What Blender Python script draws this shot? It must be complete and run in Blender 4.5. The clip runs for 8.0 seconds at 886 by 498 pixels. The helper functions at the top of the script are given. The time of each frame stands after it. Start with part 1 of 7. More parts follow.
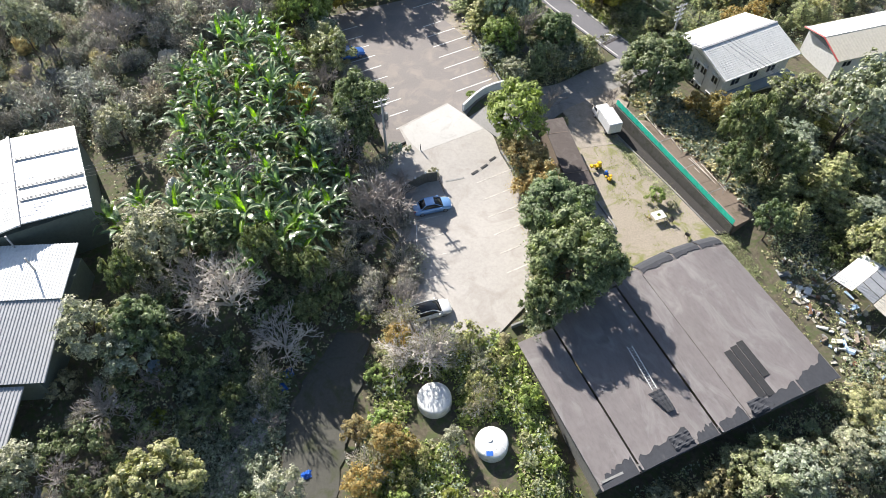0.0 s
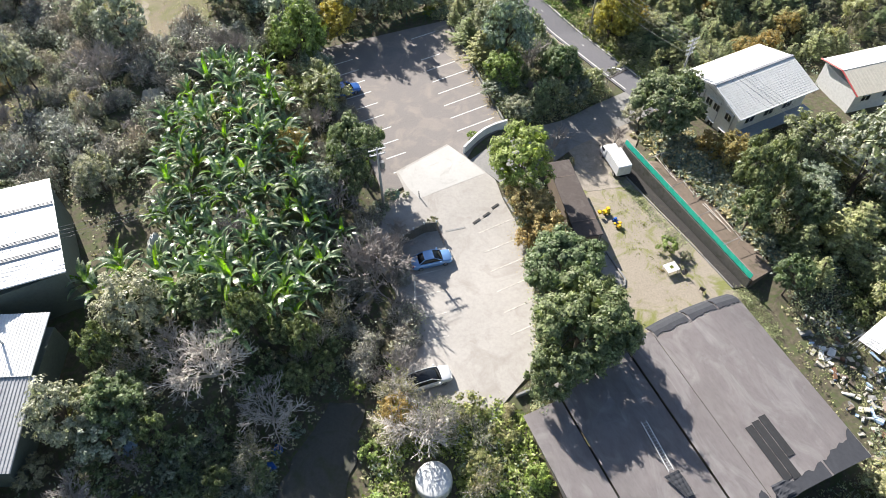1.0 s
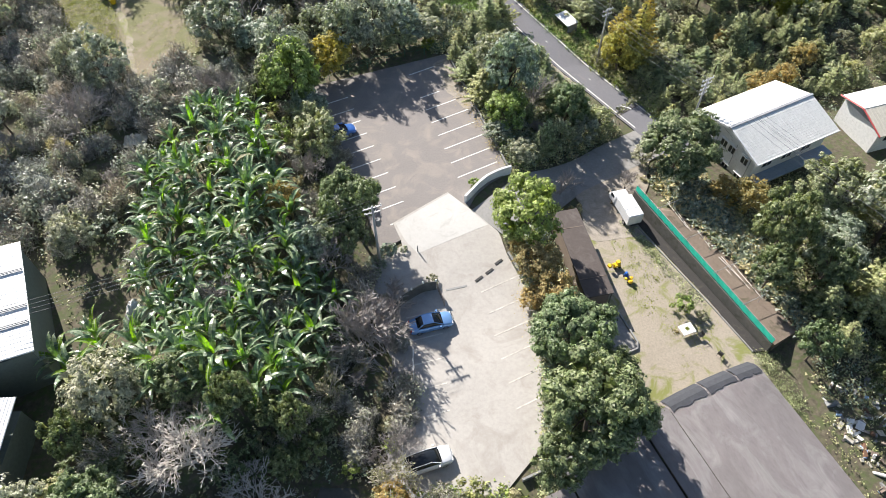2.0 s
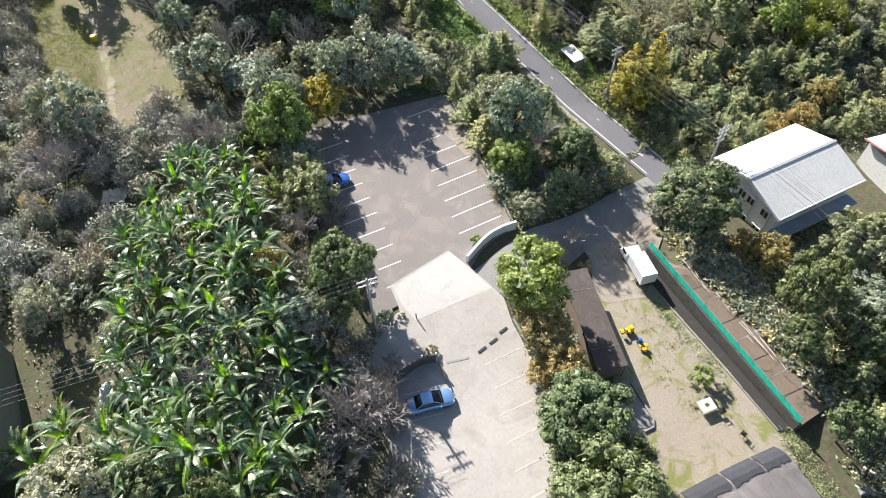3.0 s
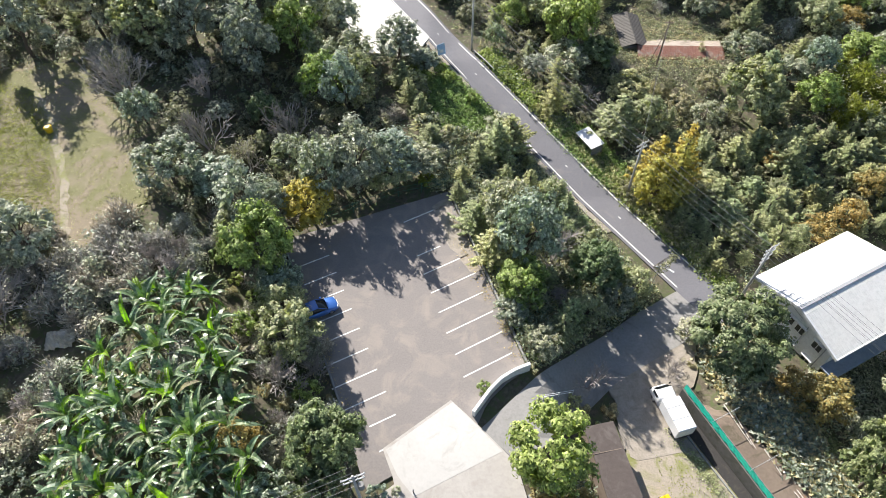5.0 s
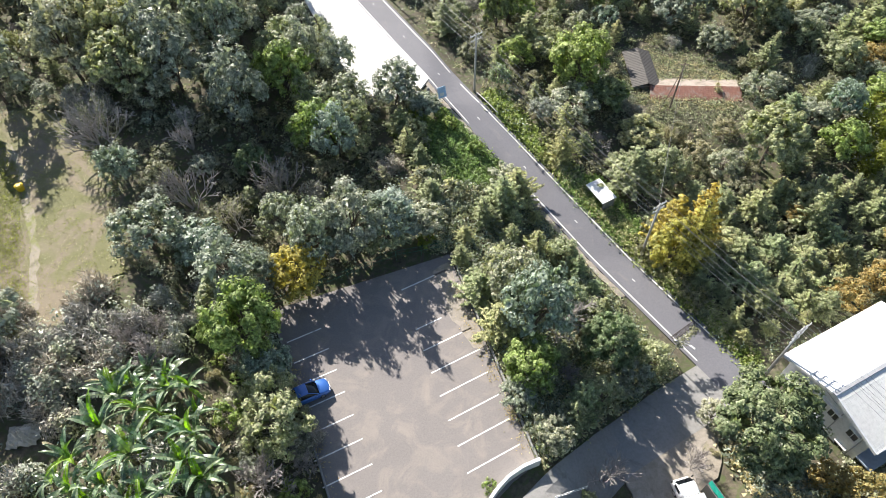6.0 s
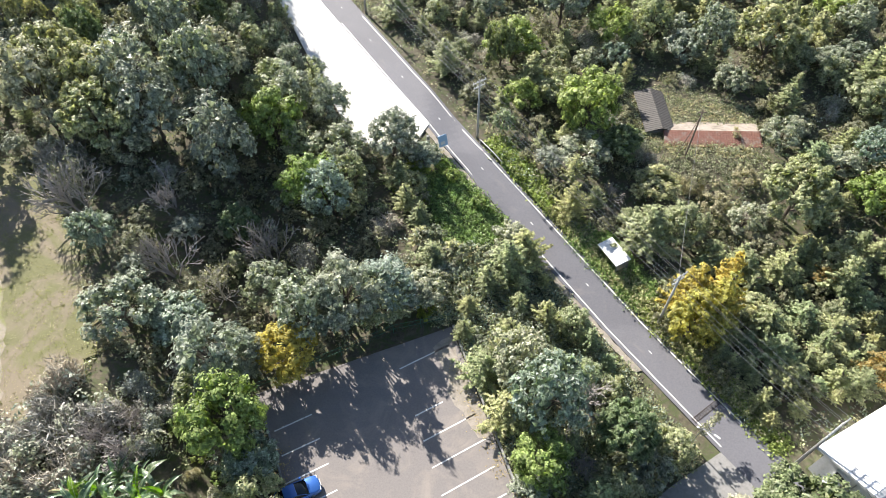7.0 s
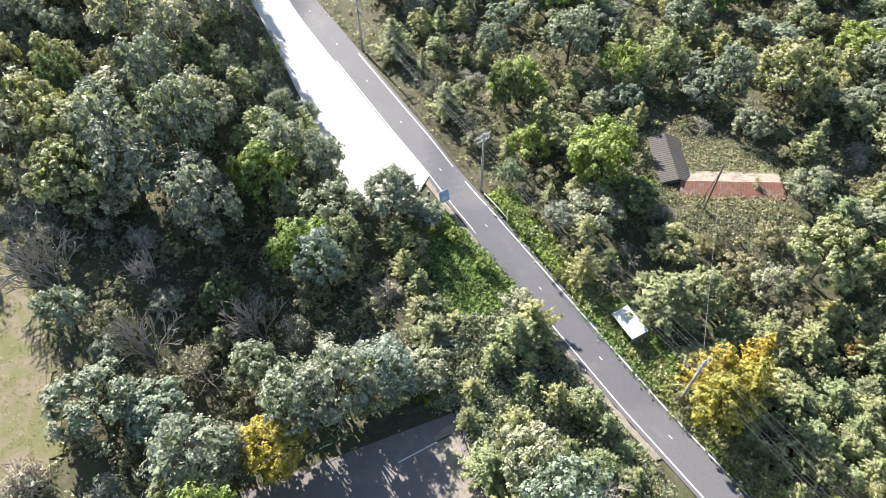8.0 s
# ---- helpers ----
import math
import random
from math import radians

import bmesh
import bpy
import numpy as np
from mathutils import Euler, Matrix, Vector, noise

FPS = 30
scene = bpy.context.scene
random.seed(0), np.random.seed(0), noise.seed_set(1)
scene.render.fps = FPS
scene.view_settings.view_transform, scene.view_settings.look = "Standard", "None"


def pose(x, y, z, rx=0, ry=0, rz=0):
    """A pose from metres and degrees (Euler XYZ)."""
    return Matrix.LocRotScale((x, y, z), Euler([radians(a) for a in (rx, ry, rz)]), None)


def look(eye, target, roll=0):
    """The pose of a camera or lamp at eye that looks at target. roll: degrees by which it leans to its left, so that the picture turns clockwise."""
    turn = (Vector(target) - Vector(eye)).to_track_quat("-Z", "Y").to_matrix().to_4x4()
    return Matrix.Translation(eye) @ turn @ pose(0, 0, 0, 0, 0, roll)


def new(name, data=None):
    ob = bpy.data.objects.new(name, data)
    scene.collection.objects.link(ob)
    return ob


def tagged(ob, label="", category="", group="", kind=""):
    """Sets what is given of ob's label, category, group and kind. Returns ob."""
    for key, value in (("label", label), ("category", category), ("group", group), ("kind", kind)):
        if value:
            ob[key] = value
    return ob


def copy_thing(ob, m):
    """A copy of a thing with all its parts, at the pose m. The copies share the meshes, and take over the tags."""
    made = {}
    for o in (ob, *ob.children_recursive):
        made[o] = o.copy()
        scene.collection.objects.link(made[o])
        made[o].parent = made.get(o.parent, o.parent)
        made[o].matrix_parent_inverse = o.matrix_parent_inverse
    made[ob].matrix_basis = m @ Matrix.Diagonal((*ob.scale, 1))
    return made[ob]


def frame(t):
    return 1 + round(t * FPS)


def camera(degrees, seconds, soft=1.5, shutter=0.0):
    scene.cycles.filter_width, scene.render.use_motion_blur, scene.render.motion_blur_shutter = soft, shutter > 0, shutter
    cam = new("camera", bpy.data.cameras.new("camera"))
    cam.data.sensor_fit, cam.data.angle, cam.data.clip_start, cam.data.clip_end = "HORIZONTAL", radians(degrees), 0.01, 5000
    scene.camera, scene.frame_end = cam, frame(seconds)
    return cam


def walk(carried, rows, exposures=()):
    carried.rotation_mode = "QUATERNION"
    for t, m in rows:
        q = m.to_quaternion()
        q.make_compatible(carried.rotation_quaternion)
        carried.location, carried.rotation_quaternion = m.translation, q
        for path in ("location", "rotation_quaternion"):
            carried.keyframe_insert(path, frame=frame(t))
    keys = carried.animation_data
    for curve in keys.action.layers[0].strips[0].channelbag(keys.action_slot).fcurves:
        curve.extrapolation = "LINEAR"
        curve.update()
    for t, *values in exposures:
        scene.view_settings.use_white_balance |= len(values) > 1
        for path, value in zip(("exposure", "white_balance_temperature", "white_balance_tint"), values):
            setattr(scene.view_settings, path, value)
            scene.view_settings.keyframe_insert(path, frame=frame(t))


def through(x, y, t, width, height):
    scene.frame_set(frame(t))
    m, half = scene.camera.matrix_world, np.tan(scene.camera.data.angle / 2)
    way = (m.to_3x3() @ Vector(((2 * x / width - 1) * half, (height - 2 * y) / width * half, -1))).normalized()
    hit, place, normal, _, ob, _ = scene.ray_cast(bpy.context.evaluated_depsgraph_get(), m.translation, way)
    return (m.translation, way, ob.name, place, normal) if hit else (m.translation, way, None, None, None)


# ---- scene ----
cam = camera(68.26, 8.0, soft=0.6)
# seconds, place in metres, tilt up from straight down, roll and yaw in degrees
ROWS = [
    (0, 0.0, 0.0, 56.0, 37.191, -0.616, 0.0),
    (0.5, 0.043, 3.623, 56.077, 37.215, -0.651, 0.001),
    (1, 0.083, 7.367, 56.151, 37.239, -0.685, 0.002),
    (1.5, 0.118, 11.224, 56.223, 37.264, -0.72, 0.003),
    (2.25, 0.164, 17.2, 56.324, 37.3, -0.772, 0.005),
    (3, 0.2, 23.38, 56.418, 37.336, -0.823, 0.006),
    (3.5, 0.22, 27.597, 56.477, 37.361, -0.858, 0.007),
    (4, 0.235, 31.883, 56.533, 37.385, -0.892, 0.008),
    (4.5, 0.246, 36.228, 56.586, 37.409, -0.927, 0.01),
    (5.25, 0.255, 42.836, 56.66, 37.446, -0.978, 0.011),
    (6, 0.255, 49.527, 56.727, 37.482, -1.03, 0.013),
    (6.5, 0.25, 54.019, 56.768, 37.506, -1.065, 0.014),
    (7, 0.241, 58.525, 56.806, 37.531, -1.099, 0.015),
    (7.5, 0.228, 63.037, 56.84, 37.555, -1.134, 0.016),
    (8, 0.211, 67.545, 56.872, 37.579, -1.168, 0.017),
]
walk(cam, [(t, pose(x, y, z, 0, 0, yaw) @ pose(0, 0, 0, tilt, 0, 0) @ pose(0, 0, 0, 0, 0, roll)) for t, x, y, z, tilt, roll, yaw in ROWS], [(0.0, 1.15), (4.5, 1.2), (6.5, 1.32), (8.0, 1.4)])

# ---- world, sun and exposure ----
SUN_FROM = Vector((-0.53, 0.85, 0.0)).normalized()
SUN_UP = 32.0
world = bpy.data.worlds.new("world")
scene.world = world
world.use_nodes = True
wn = world.node_tree.nodes
sky = wn.new("ShaderNodeTexSky")
sky.sky_type = "NISHITA"
sky.sun_disc = False
sky.sun_elevation = radians(SUN_UP)
sky.sun_rotation = math.atan2(SUN_FROM.x, SUN_FROM.y)
wn["Background"].inputs["Strength"].default_value = 0.068
world.node_tree.links.new(sky.outputs["Color"], wn["Background"].inputs["Color"])

sun_data = bpy.data.lights.new("sun", "SUN")
sun_data.energy = 5.0
sun_data.angle = radians(0.53)
sun_data.color = (1.0, 0.94, 0.86)
sun = new("sun", sun_data)
sun_way = SUN_FROM * math.cos(radians(SUN_UP)) + Vector((0, 0, math.sin(radians(SUN_UP))))
sun.matrix_world = look(sun_way * 300, (0, 0, 0))


# ---- materials ----
def material(name, rough=0.8, metal=0.0):
    m = bpy.data.materials.new(name)
    m.use_nodes = True
    b = m.node_tree.nodes["Principled BSDF"]
    b.inputs["Roughness"].default_value = rough
    b.inputs["Metallic"].default_value = metal
    return m, m.node_tree, b


def coords(nt, scale=1.0, generated=False, stretch=(1, 1, 1)):
    if generated:
        c = nt.nodes.new("ShaderNodeTexCoord").outputs["Object"]
    else:
        c = nt.nodes.new("ShaderNodeNewGeometry").outputs["Position"]
    mp = nt.nodes.new("ShaderNodeMapping")
    mp.inputs["Scale"].default_value = [scale * s for s in stretch]
    nt.links.new(c, mp.inputs["Vector"])
    return mp.outputs["Vector"]


def noise_node(nt, vec, scale, detail=6.0, rough=0.6, distort=0.0):
    n = nt.nodes.new("ShaderNodeTexNoise")
    n.inputs["Scale"].default_value = scale
    n.inputs["Detail"].default_value = detail
    n.inputs["Roughness"].default_value = rough
    n.inputs["Distortion"].default_value = distort
    nt.links.new(vec, n.inputs["Vector"])
    return n.outputs["Fac"]


def ramp(nt, fac, *stops):
    r = nt.nodes.new("ShaderNodeValToRGB")
    e = r.color_ramp.elements
    while len(e) < len(stops):
        e.new(0.5)
    for el, (at, c) in zip(e, stops):
        el.position = at
        el.color = (*c, 1) if len(c) == 3 else c
    nt.links.new(fac, r.inputs["Fac"])
    return r.outputs["Color"]


def mix(nt, fac, a, b, mode="MIX"):
    n = nt.nodes.new("ShaderNodeMix")
    n.data_type, n.blend_type = "RGBA", mode
    for sock, v in ((n.inputs[0], fac), (n.inputs[6], a), (n.inputs[7], b)):
        if hasattr(v, "links"):
            nt.links.new(v, sock)
        elif isinstance(v, (int, float)):
            sock.default_value = v
        else:
            sock.default_value = (*v, 1)
    return n.outputs[2]


def bump(nt, b, height, strength=0.3, distance=0.05):
    n = nt.nodes.new("ShaderNodeBump")
    n.inputs["Strength"].default_value = strength
    n.inputs["Distance"].default_value = distance
    nt.links.new(height, n.inputs["Height"])
    nt.links.new(n.outputs["Normal"], b.inputs["Normal"])


def g(v):
    return (v, v, v)


def surface(name, dark, light, big=0.15, fine=3.0, rough=0.85, stain=None, stain_at=(0.55, 0.75), stain_scale=0.3, bumps=0.3, metal=0.0,
            generated=False, stretch=(1, 1, 1), speck=0.4):
    """A weathered surface: two tones at large and fine scale, and stains of a shape of their own."""
    m, nt, b = material(name, rough, metal)
    v = coords(nt, 1.0, generated, stretch)
    f = noise_node(nt, v, fine, 8, 0.7)
    base = mix(nt, noise_node(nt, v, big, 5, 0.6, 0.6), dark, light)
    col = mix(nt, speck, base, ramp(nt, f, (0.25, [c * 0.6 for c in dark]), (0.5, [(c + d) / 2 for c, d in zip(dark, light)]), (0.8, [min(1, c * 1.2) for c in light])))
    if stain:
        s = noise_node(nt, v, stain_scale, 7, 0.65, 1.2)
        col = mix(nt, ramp(nt, s, (stain_at[0], g(0)), (stain_at[1], g(1))), col, stain)
    nt.links.new(col, b.inputs["Base Color"])
    bump(nt, b, f, bumps, 0.03)
    return m


def leafy(name, tones, rough=0.5, through=0.2, tint=None, vary=0.34, patch=1.6, gloss=0.32):
    """Foliage: each leaf has its own tone, each spray and each plant its own cast; light passes through."""
    m, nt, b = material(name, rough)
    geo = nt.nodes.new("ShaderNodeNewGeometry")
    info = nt.nodes.new("ShaderNodeObjectInfo")
    n = len(tones)
    col = ramp(nt, geo.outputs["Random Per Island"], *[(i / max(1, n - 1), t) for i, t in enumerate(tones)])
    cast = ramp(nt, info.outputs["Random"], (0.0, (1 - vary * 0.6, 1 - vary * 0.45, 1 - vary * 0.5)), (0.35, (0.95, 1.0, 0.95)), (0.7, (1.0 + vary * 0.45, 1.0 + vary * 0.3, 0.96)),
                (1.0, (0.8, 0.95, 0.95)))
    col = mix(nt, 1.0, col, cast, "MULTIPLY")
    v = coords(nt)
    sprays = ramp(nt, noise_node(nt, v, patch, 3, 0.75), (0.3, g(0.42)), (0.5, g(0.95)), (0.68, g(1.7)))
    col = mix(nt, 1.0, col, sprays, "MULTIPLY")
    nt.links.new(col, b.inputs["Base Color"])
    b.inputs["Specular IOR Level"].default_value = gloss
    t = nt.nodes.new("ShaderNodeBsdfTranslucent")
    lit = mix(nt, 1.0, col, tint or (1.45, 1.55, 0.8), "MULTIPLY")
    nt.links.new(lit, t.inputs["Color"])
    ms = nt.nodes.new("ShaderNodeMixShader")
    ms.inputs[0].default_value = through
    nt.links.new(b.outputs[0], ms.inputs[1])
    nt.links.new(t.outputs[0], ms.inputs[2])
    nt.links.new(ms.outputs[0], nt.nodes["Material Output"].inputs["Surface"])
    return m


M = {}
M["ground"] = surface("forest_floor", (0.03, 0.027, 0.02), (0.17, 0.145, 0.1), 0.8, 2.2, 0.95, (0.075, 0.095, 0.035), (0.45, 0.62), 0.9, 1.0, speck=0.75)
M["asphalt"] = surface("worn_asphalt", (0.173, 0.157, 0.151), (0.244, 0.222, 0.212), 0.18, 6.0, 0.85, (0.313, 0.272, 0.236), (0.5, 0.8), 0.3, 0.25)
M["road"] = surface("road_asphalt", (0.112, 0.111, 0.124), (0.178, 0.177, 0.197), 0.2, 6.0, 0.8, (0.212, 0.199, 0.197), (0.58, 0.8), 0.3, 0.2)
M["concrete"] = surface("pale_concrete", (0.302, 0.281, 0.259), (0.490, 0.465, 0.438), 0.22, 3.0, 0.85, (0.290, 0.262, 0.235), (0.5, 0.78), 0.3, 0.12, speck=0.25)
M["apron"] = surface("whitish_concrete", (0.396, 0.385, 0.368), (0.540, 0.528, 0.510), 0.25, 3.0, 0.8, (0.313, 0.296, 0.276), (0.55, 0.8), 0.4, 0.1, speck=0.15)
M["ramp"] = surface("grey_concrete_ramp", (0.191, 0.187, 0.183), (0.317, 0.308, 0.297), 0.25, 4.0, 0.85, (0.153, 0.144, 0.134), (0.55, 0.75), 0.3, 0.2)
M["whitelot"] = surface("bare_white_concrete", (0.636, 0.619, 0.585), (0.705, 0.688, 0.662), 0.1, 1.5, 0.8, (0.568, 0.550, 0.516), (0.6, 0.85), 0.15, 0.1)
M["gravel"] = surface("gravel_dirt", (0.242, 0.211, 0.181), (0.403, 0.362, 0.312), 0.5, 6.0, 0.95, (0.202, 0.181, 0.142), (0.42, 0.75), 0.9, 0.7)
M["yard"] = surface("dusty_yard_with_sparse_grass", (0.235, 0.205, 0.165), (0.37, 0.325, 0.265), 0.5, 6.0, 0.95, (0.185, 0.195, 0.065), (0.5, 0.62), 0.3, 0.9, speck=0.55)
M["meadow"] = surface("mown_grass", (0.130, 0.135, 0.058), (0.195, 0.185, 0.092), 0.35, 6.0, 0.95, (0.225, 0.188, 0.135), (0.45, 0.57), 0.16, 1.0, speck=0.6)
M["dirt"] = surface("brown_dirt", (0.114, 0.088, 0.070), (0.212, 0.168, 0.132), 0.4, 4.0, 0.95, (0.070, 0.066, 0.036), (0.55, 0.7), 0.5, 0.7)
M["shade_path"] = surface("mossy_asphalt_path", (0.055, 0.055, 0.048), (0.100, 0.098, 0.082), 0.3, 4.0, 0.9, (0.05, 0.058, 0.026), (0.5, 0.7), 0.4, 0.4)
M["whitepaint"] = surface("worn_road_paint", (0.6, 0.6, 0.58), (0.8, 0.8, 0.78), 1.5, 9.0, 0.7, (0.3, 0.29, 0.28), (0.56, 0.7), 2.5, 0.1)
M["fadedpaint"] = surface("faded_road_paint", (0.5, 0.47, 0.43), (0.66, 0.64, 0.6), 1.5, 9.0, 0.8, (0.42, 0.39, 0.35), (0.45, 0.62), 1.2, 0.1)
M["whitewall"] = surface("white_render", (0.62, 0.63, 0.64), (0.8, 0.8, 0.8), 0.5, 3.0, 0.8, (0.4, 0.39, 0.37), (0.6, 0.8), 0.8, 0.1)
M["greywall"] = surface("grey_render", (0.196, 0.196, 0.196), (0.302, 0.302, 0.295), 0.5, 3.0, 0.85, (0.151, 0.144, 0.129), (0.55, 0.75), 0.7, 0.2)
M["felt"] = surface("brown_grey_roofing_felt", (0.280, 0.255, 0.256), (0.405, 0.372, 0.374), 0.35, 2.6, 0.85, (0.50, 0.48, 0.48), (0.5, 0.78), 0.45, 0.25, generated=True, stretch=(1.0, 0.4, 1.0), speck=0.3)
M["felt_brown"] = surface("dark_brown_felt", (0.057, 0.045, 0.041), (0.098, 0.079, 0.073), 0.6, 3.0, 0.8, (0.121, 0.106, 0.098), (0.5, 0.75), 0.8, 0.3)
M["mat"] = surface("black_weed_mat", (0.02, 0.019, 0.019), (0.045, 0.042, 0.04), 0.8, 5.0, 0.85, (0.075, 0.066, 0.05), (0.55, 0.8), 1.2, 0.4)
M["felt_dark"] = surface("black_roofing_felt", (0.018, 0.018, 0.02), (0.04, 0.04, 0.042), 0.8, 4.0, 0.6, (0.07, 0.068, 0.065), (0.6, 0.8), 0.7, 0.3)
M["bark"] = surface("brown_bark", (0.06, 0.045, 0.035), (0.16, 0.125, 0.1), 1.5, 9.0, 0.9, bumps=0.8, generated=True, stretch=(1, 1, 0.3))
M["greybark"] = surface("pale_grey_bark", (0.380, 0.345, 0.310), (0.724, 0.673, 0.621), 1.5, 9.0, 0.85, bumps=0.6, generated=True, stretch=(0.900, 0.900, 0.517))
M["poleconc"] = surface("pole_concrete", (0.33, 0.32, 0.3), (0.48, 0.47, 0.45), 0.8, 6.0, 0.8, bumps=0.15, generated=True)
M["metal"] = surface("galvanised_steel", (0.42, 0.43, 0.44), (0.6, 0.61, 0.62), 2.0, 8.0, 0.4, metal=0.8, bumps=0.05, generated=True)
M["aluminium"] = surface("dull_aluminium", (0.62, 0.63, 0.65), (0.78, 0.79, 0.8), 2.0, 8.0, 0.45, metal=0.15, bumps=0.05, generated=True)
M["mauvebark"] = surface("grey_mauve_bark", (0.24, 0.215, 0.200), (0.42, 0.385, 0.365), 1.5, 9.0, 0.9, bumps=0.5, generated=True)
M["rust"] = surface("rusty_steel", (0.14, 0.07, 0.04), (0.28, 0.16, 0.1), 2.0, 8.0, 0.8, bumps=0.3, generated=True)
M["darkrust"] = surface("dark_rusted_steel", (0.030, 0.025, 0.022), (0.075, 0.060, 0.050), 2.0, 8.0, 0.8, bumps=0.3, generated=True)
M["wood"] = surface("weathered_timber", (0.12, 0.09, 0.07), (0.26, 0.21, 0.17), 1.0, 8.0, 0.85, bumps=0.4, generated=True)

M["leaf_dark"] = leafy("dark_evergreen_leaf", [(0.135, 0.158, 0.115), (0.243, 0.272, 0.203), (0.348, 0.365, 0.294), (0.447, 0.437, 0.399)], 0.45)
M["leaf_mid"] = leafy("mid_green_leaf", [(0.175, 0.197, 0.105), (0.303, 0.321, 0.179), (0.403, 0.405, 0.244), (0.433, 0.403, 0.291)], 0.5)
M["leaf_bright"] = leafy("bright_green_leaf", [(0.127, 0.170, 0.050), (0.217, 0.278, 0.089), (0.317, 0.378, 0.130), (0.373, 0.418, 0.177)], 0.5, 0.28, vary=0.3)
M["leaf_rich"] = leafy("rich_green_leaf", [(0.091, 0.118, 0.058), (0.160, 0.199, 0.095), (0.232, 0.267, 0.137), (0.294, 0.307, 0.183)], 0.45, vary=0.2)
M["leaf_olive"] = leafy("olive_leaf", [(0.183, 0.179, 0.120), (0.292, 0.280, 0.195), (0.351, 0.331, 0.246), (0.364, 0.338, 0.273)], 0.6)
M["leaf_silver"] = leafy("grey_green_leaf", [(0.180, 0.196, 0.151), (0.294, 0.304, 0.249), (0.378, 0.382, 0.324), (0.418, 0.410, 0.370)], 0.42, 0.25, (1.4, 1.5, 1.0))
M["leaf_conifer"] = leafy("conifer_needle", [(0.215, 0.239, 0.124), (0.347, 0.367, 0.192), (0.408, 0.412, 0.231), (0.400, 0.376, 0.247)], 0.6)
M["leaf_yellow"] = leafy("yellow_autumn_leaf", [(0.356, 0.276, 0.061), (0.451, 0.357, 0.082), (0.546, 0.438, 0.112), (0.369, 0.336, 0.112)], 0.6, 0.3, (1.4, 1.3, 0.6), 0.2)
M["leaf_orange"] = leafy("orange_autumn_leaf", [(0.272, 0.183, 0.069), (0.358, 0.254, 0.096), (0.432, 0.328, 0.134), (0.272, 0.262, 0.144)], 0.65, 0.3, (1.5, 1.35, 0.8), 0.25)
M["leaf_brown"] = leafy("withered_brown_leaf", [(0.285, 0.226, 0.113), (0.399, 0.307, 0.161), (0.500, 0.397, 0.219), (0.342, 0.323, 0.158)], 0.75, 0.3, (1.5, 1.35, 0.9), 0.3)
M["leaf_lime"] = leafy("yellow_green_leaf", [(0.15, 0.165, 0.028), (0.21, 0.225, 0.040), (0.26, 0.275, 0.055), (0.19, 0.2, 0.05)], 0.55, 0.35, vary=0.2)
M["twig"] = leafy("dry_grey_twig", [(0.286, 0.260, 0.230), (0.390, 0.357, 0.323), (0.507, 0.467, 0.434), (0.325, 0.286, 0.243)], 0.8, 0.05, (1, 1, 1), 0.3)
M["straw"] = leafy("dry_straw", [(0.359, 0.305, 0.195), (0.468, 0.406, 0.269), (0.577, 0.508, 0.357), (0.374, 0.343, 0.195)], 0.75, 0.25, (1.4, 1.4, 1.0), 0.3)
M["banana"] = leafy("banana_leaf", [(0.082, 0.124, 0.077), (0.124, 0.176, 0.104), (0.180, 0.235, 0.140), (0.275, 0.310, 0.250)], 0.33, 0.25, (1.4, 2.0, 0.5), 0.3, 0.7, 0.8)
M["banana_young"] = leafy("young_banana_leaf", [(0.143, 0.231, 0.024), (0.187, 0.292, 0.033), (0.209, 0.308, 0.037)], 0.45, 0.5, (1.4, 1.8, 0.4), 0.2, 0.7)
M["banana_rib"] = leafy("pale_banana_midrib", [(0.30, 0.36, 0.18), (0.36, 0.42, 0.22)], 0.45, 0.1, vary=0.1)
M["banana_dry"] = leafy("dry_banana_leaf", [(0.22, 0.185, 0.115), (0.29, 0.245, 0.16), (0.25, 0.215, 0.13)], 0.7, 0.2, (1.4, 1.4, 1.0), 0.2)


# ---- meshes ----
def link_mesh(name, verts, faces, mat, parent=None, label="", smooth=False):
    me = bpy.data.meshes.new(name)
    me.from_pydata(verts, [], faces)
    me.update()
    for mm in mat if isinstance(mat, (list, tuple)) else [mat]:
        me.materials.append(mm)
    if smooth:
        me.polygons.foreach_set("use_smooth", [True] * len(me.polygons))
    ob = new(name, me)
    if parent:
        ob.parent = parent
    return tagged(ob, label)


def part(name, bm, mat, parent=None, label="", smooth=False):
    me = bpy.data.meshes.new(name)
    bm.normal_update()
    bm.to_mesh(me)
    bm.free()
    for mm in mat if isinstance(mat, (list, tuple)) else [mat]:
        me.materials.append(mm)
    if smooth:
        me.polygons.foreach_set("use_smooth", [True] * len(me.polygons))
    ob = new(name, me)
    if parent:
        ob.parent = parent
    return tagged(ob, label)


def empty(name, m, label, category, group="", kind=""):
    e = new(name)
    e.empty_display_size = 0.3
    e.matrix_world = m
    return tagged(e, label, category, group, kind)


def box(bm, x0, x1, y0, y1, z0, z1, bevel=0.0, m=None):
    made = bmesh.ops.create_cube(bm, size=1)["verts"]
    t = Matrix.Translation(((x0 + x1) / 2, (y0 + y1) / 2, (z0 + z1) / 2)) @ Matrix.Diagonal((x1 - x0, y1 - y0, z1 - z0, 1))
    bmesh.ops.transform(bm, matrix=t, verts=made)
    if bevel:
        edges = {e for v in made for e in v.link_edges}
        made = bmesh.ops.bevel(bm, geom=list(edges), offset=bevel, segments=1, affect="EDGES")["verts"]
    if m is not None:
        bmesh.ops.transform(bm, matrix=m, verts=made)
    return made


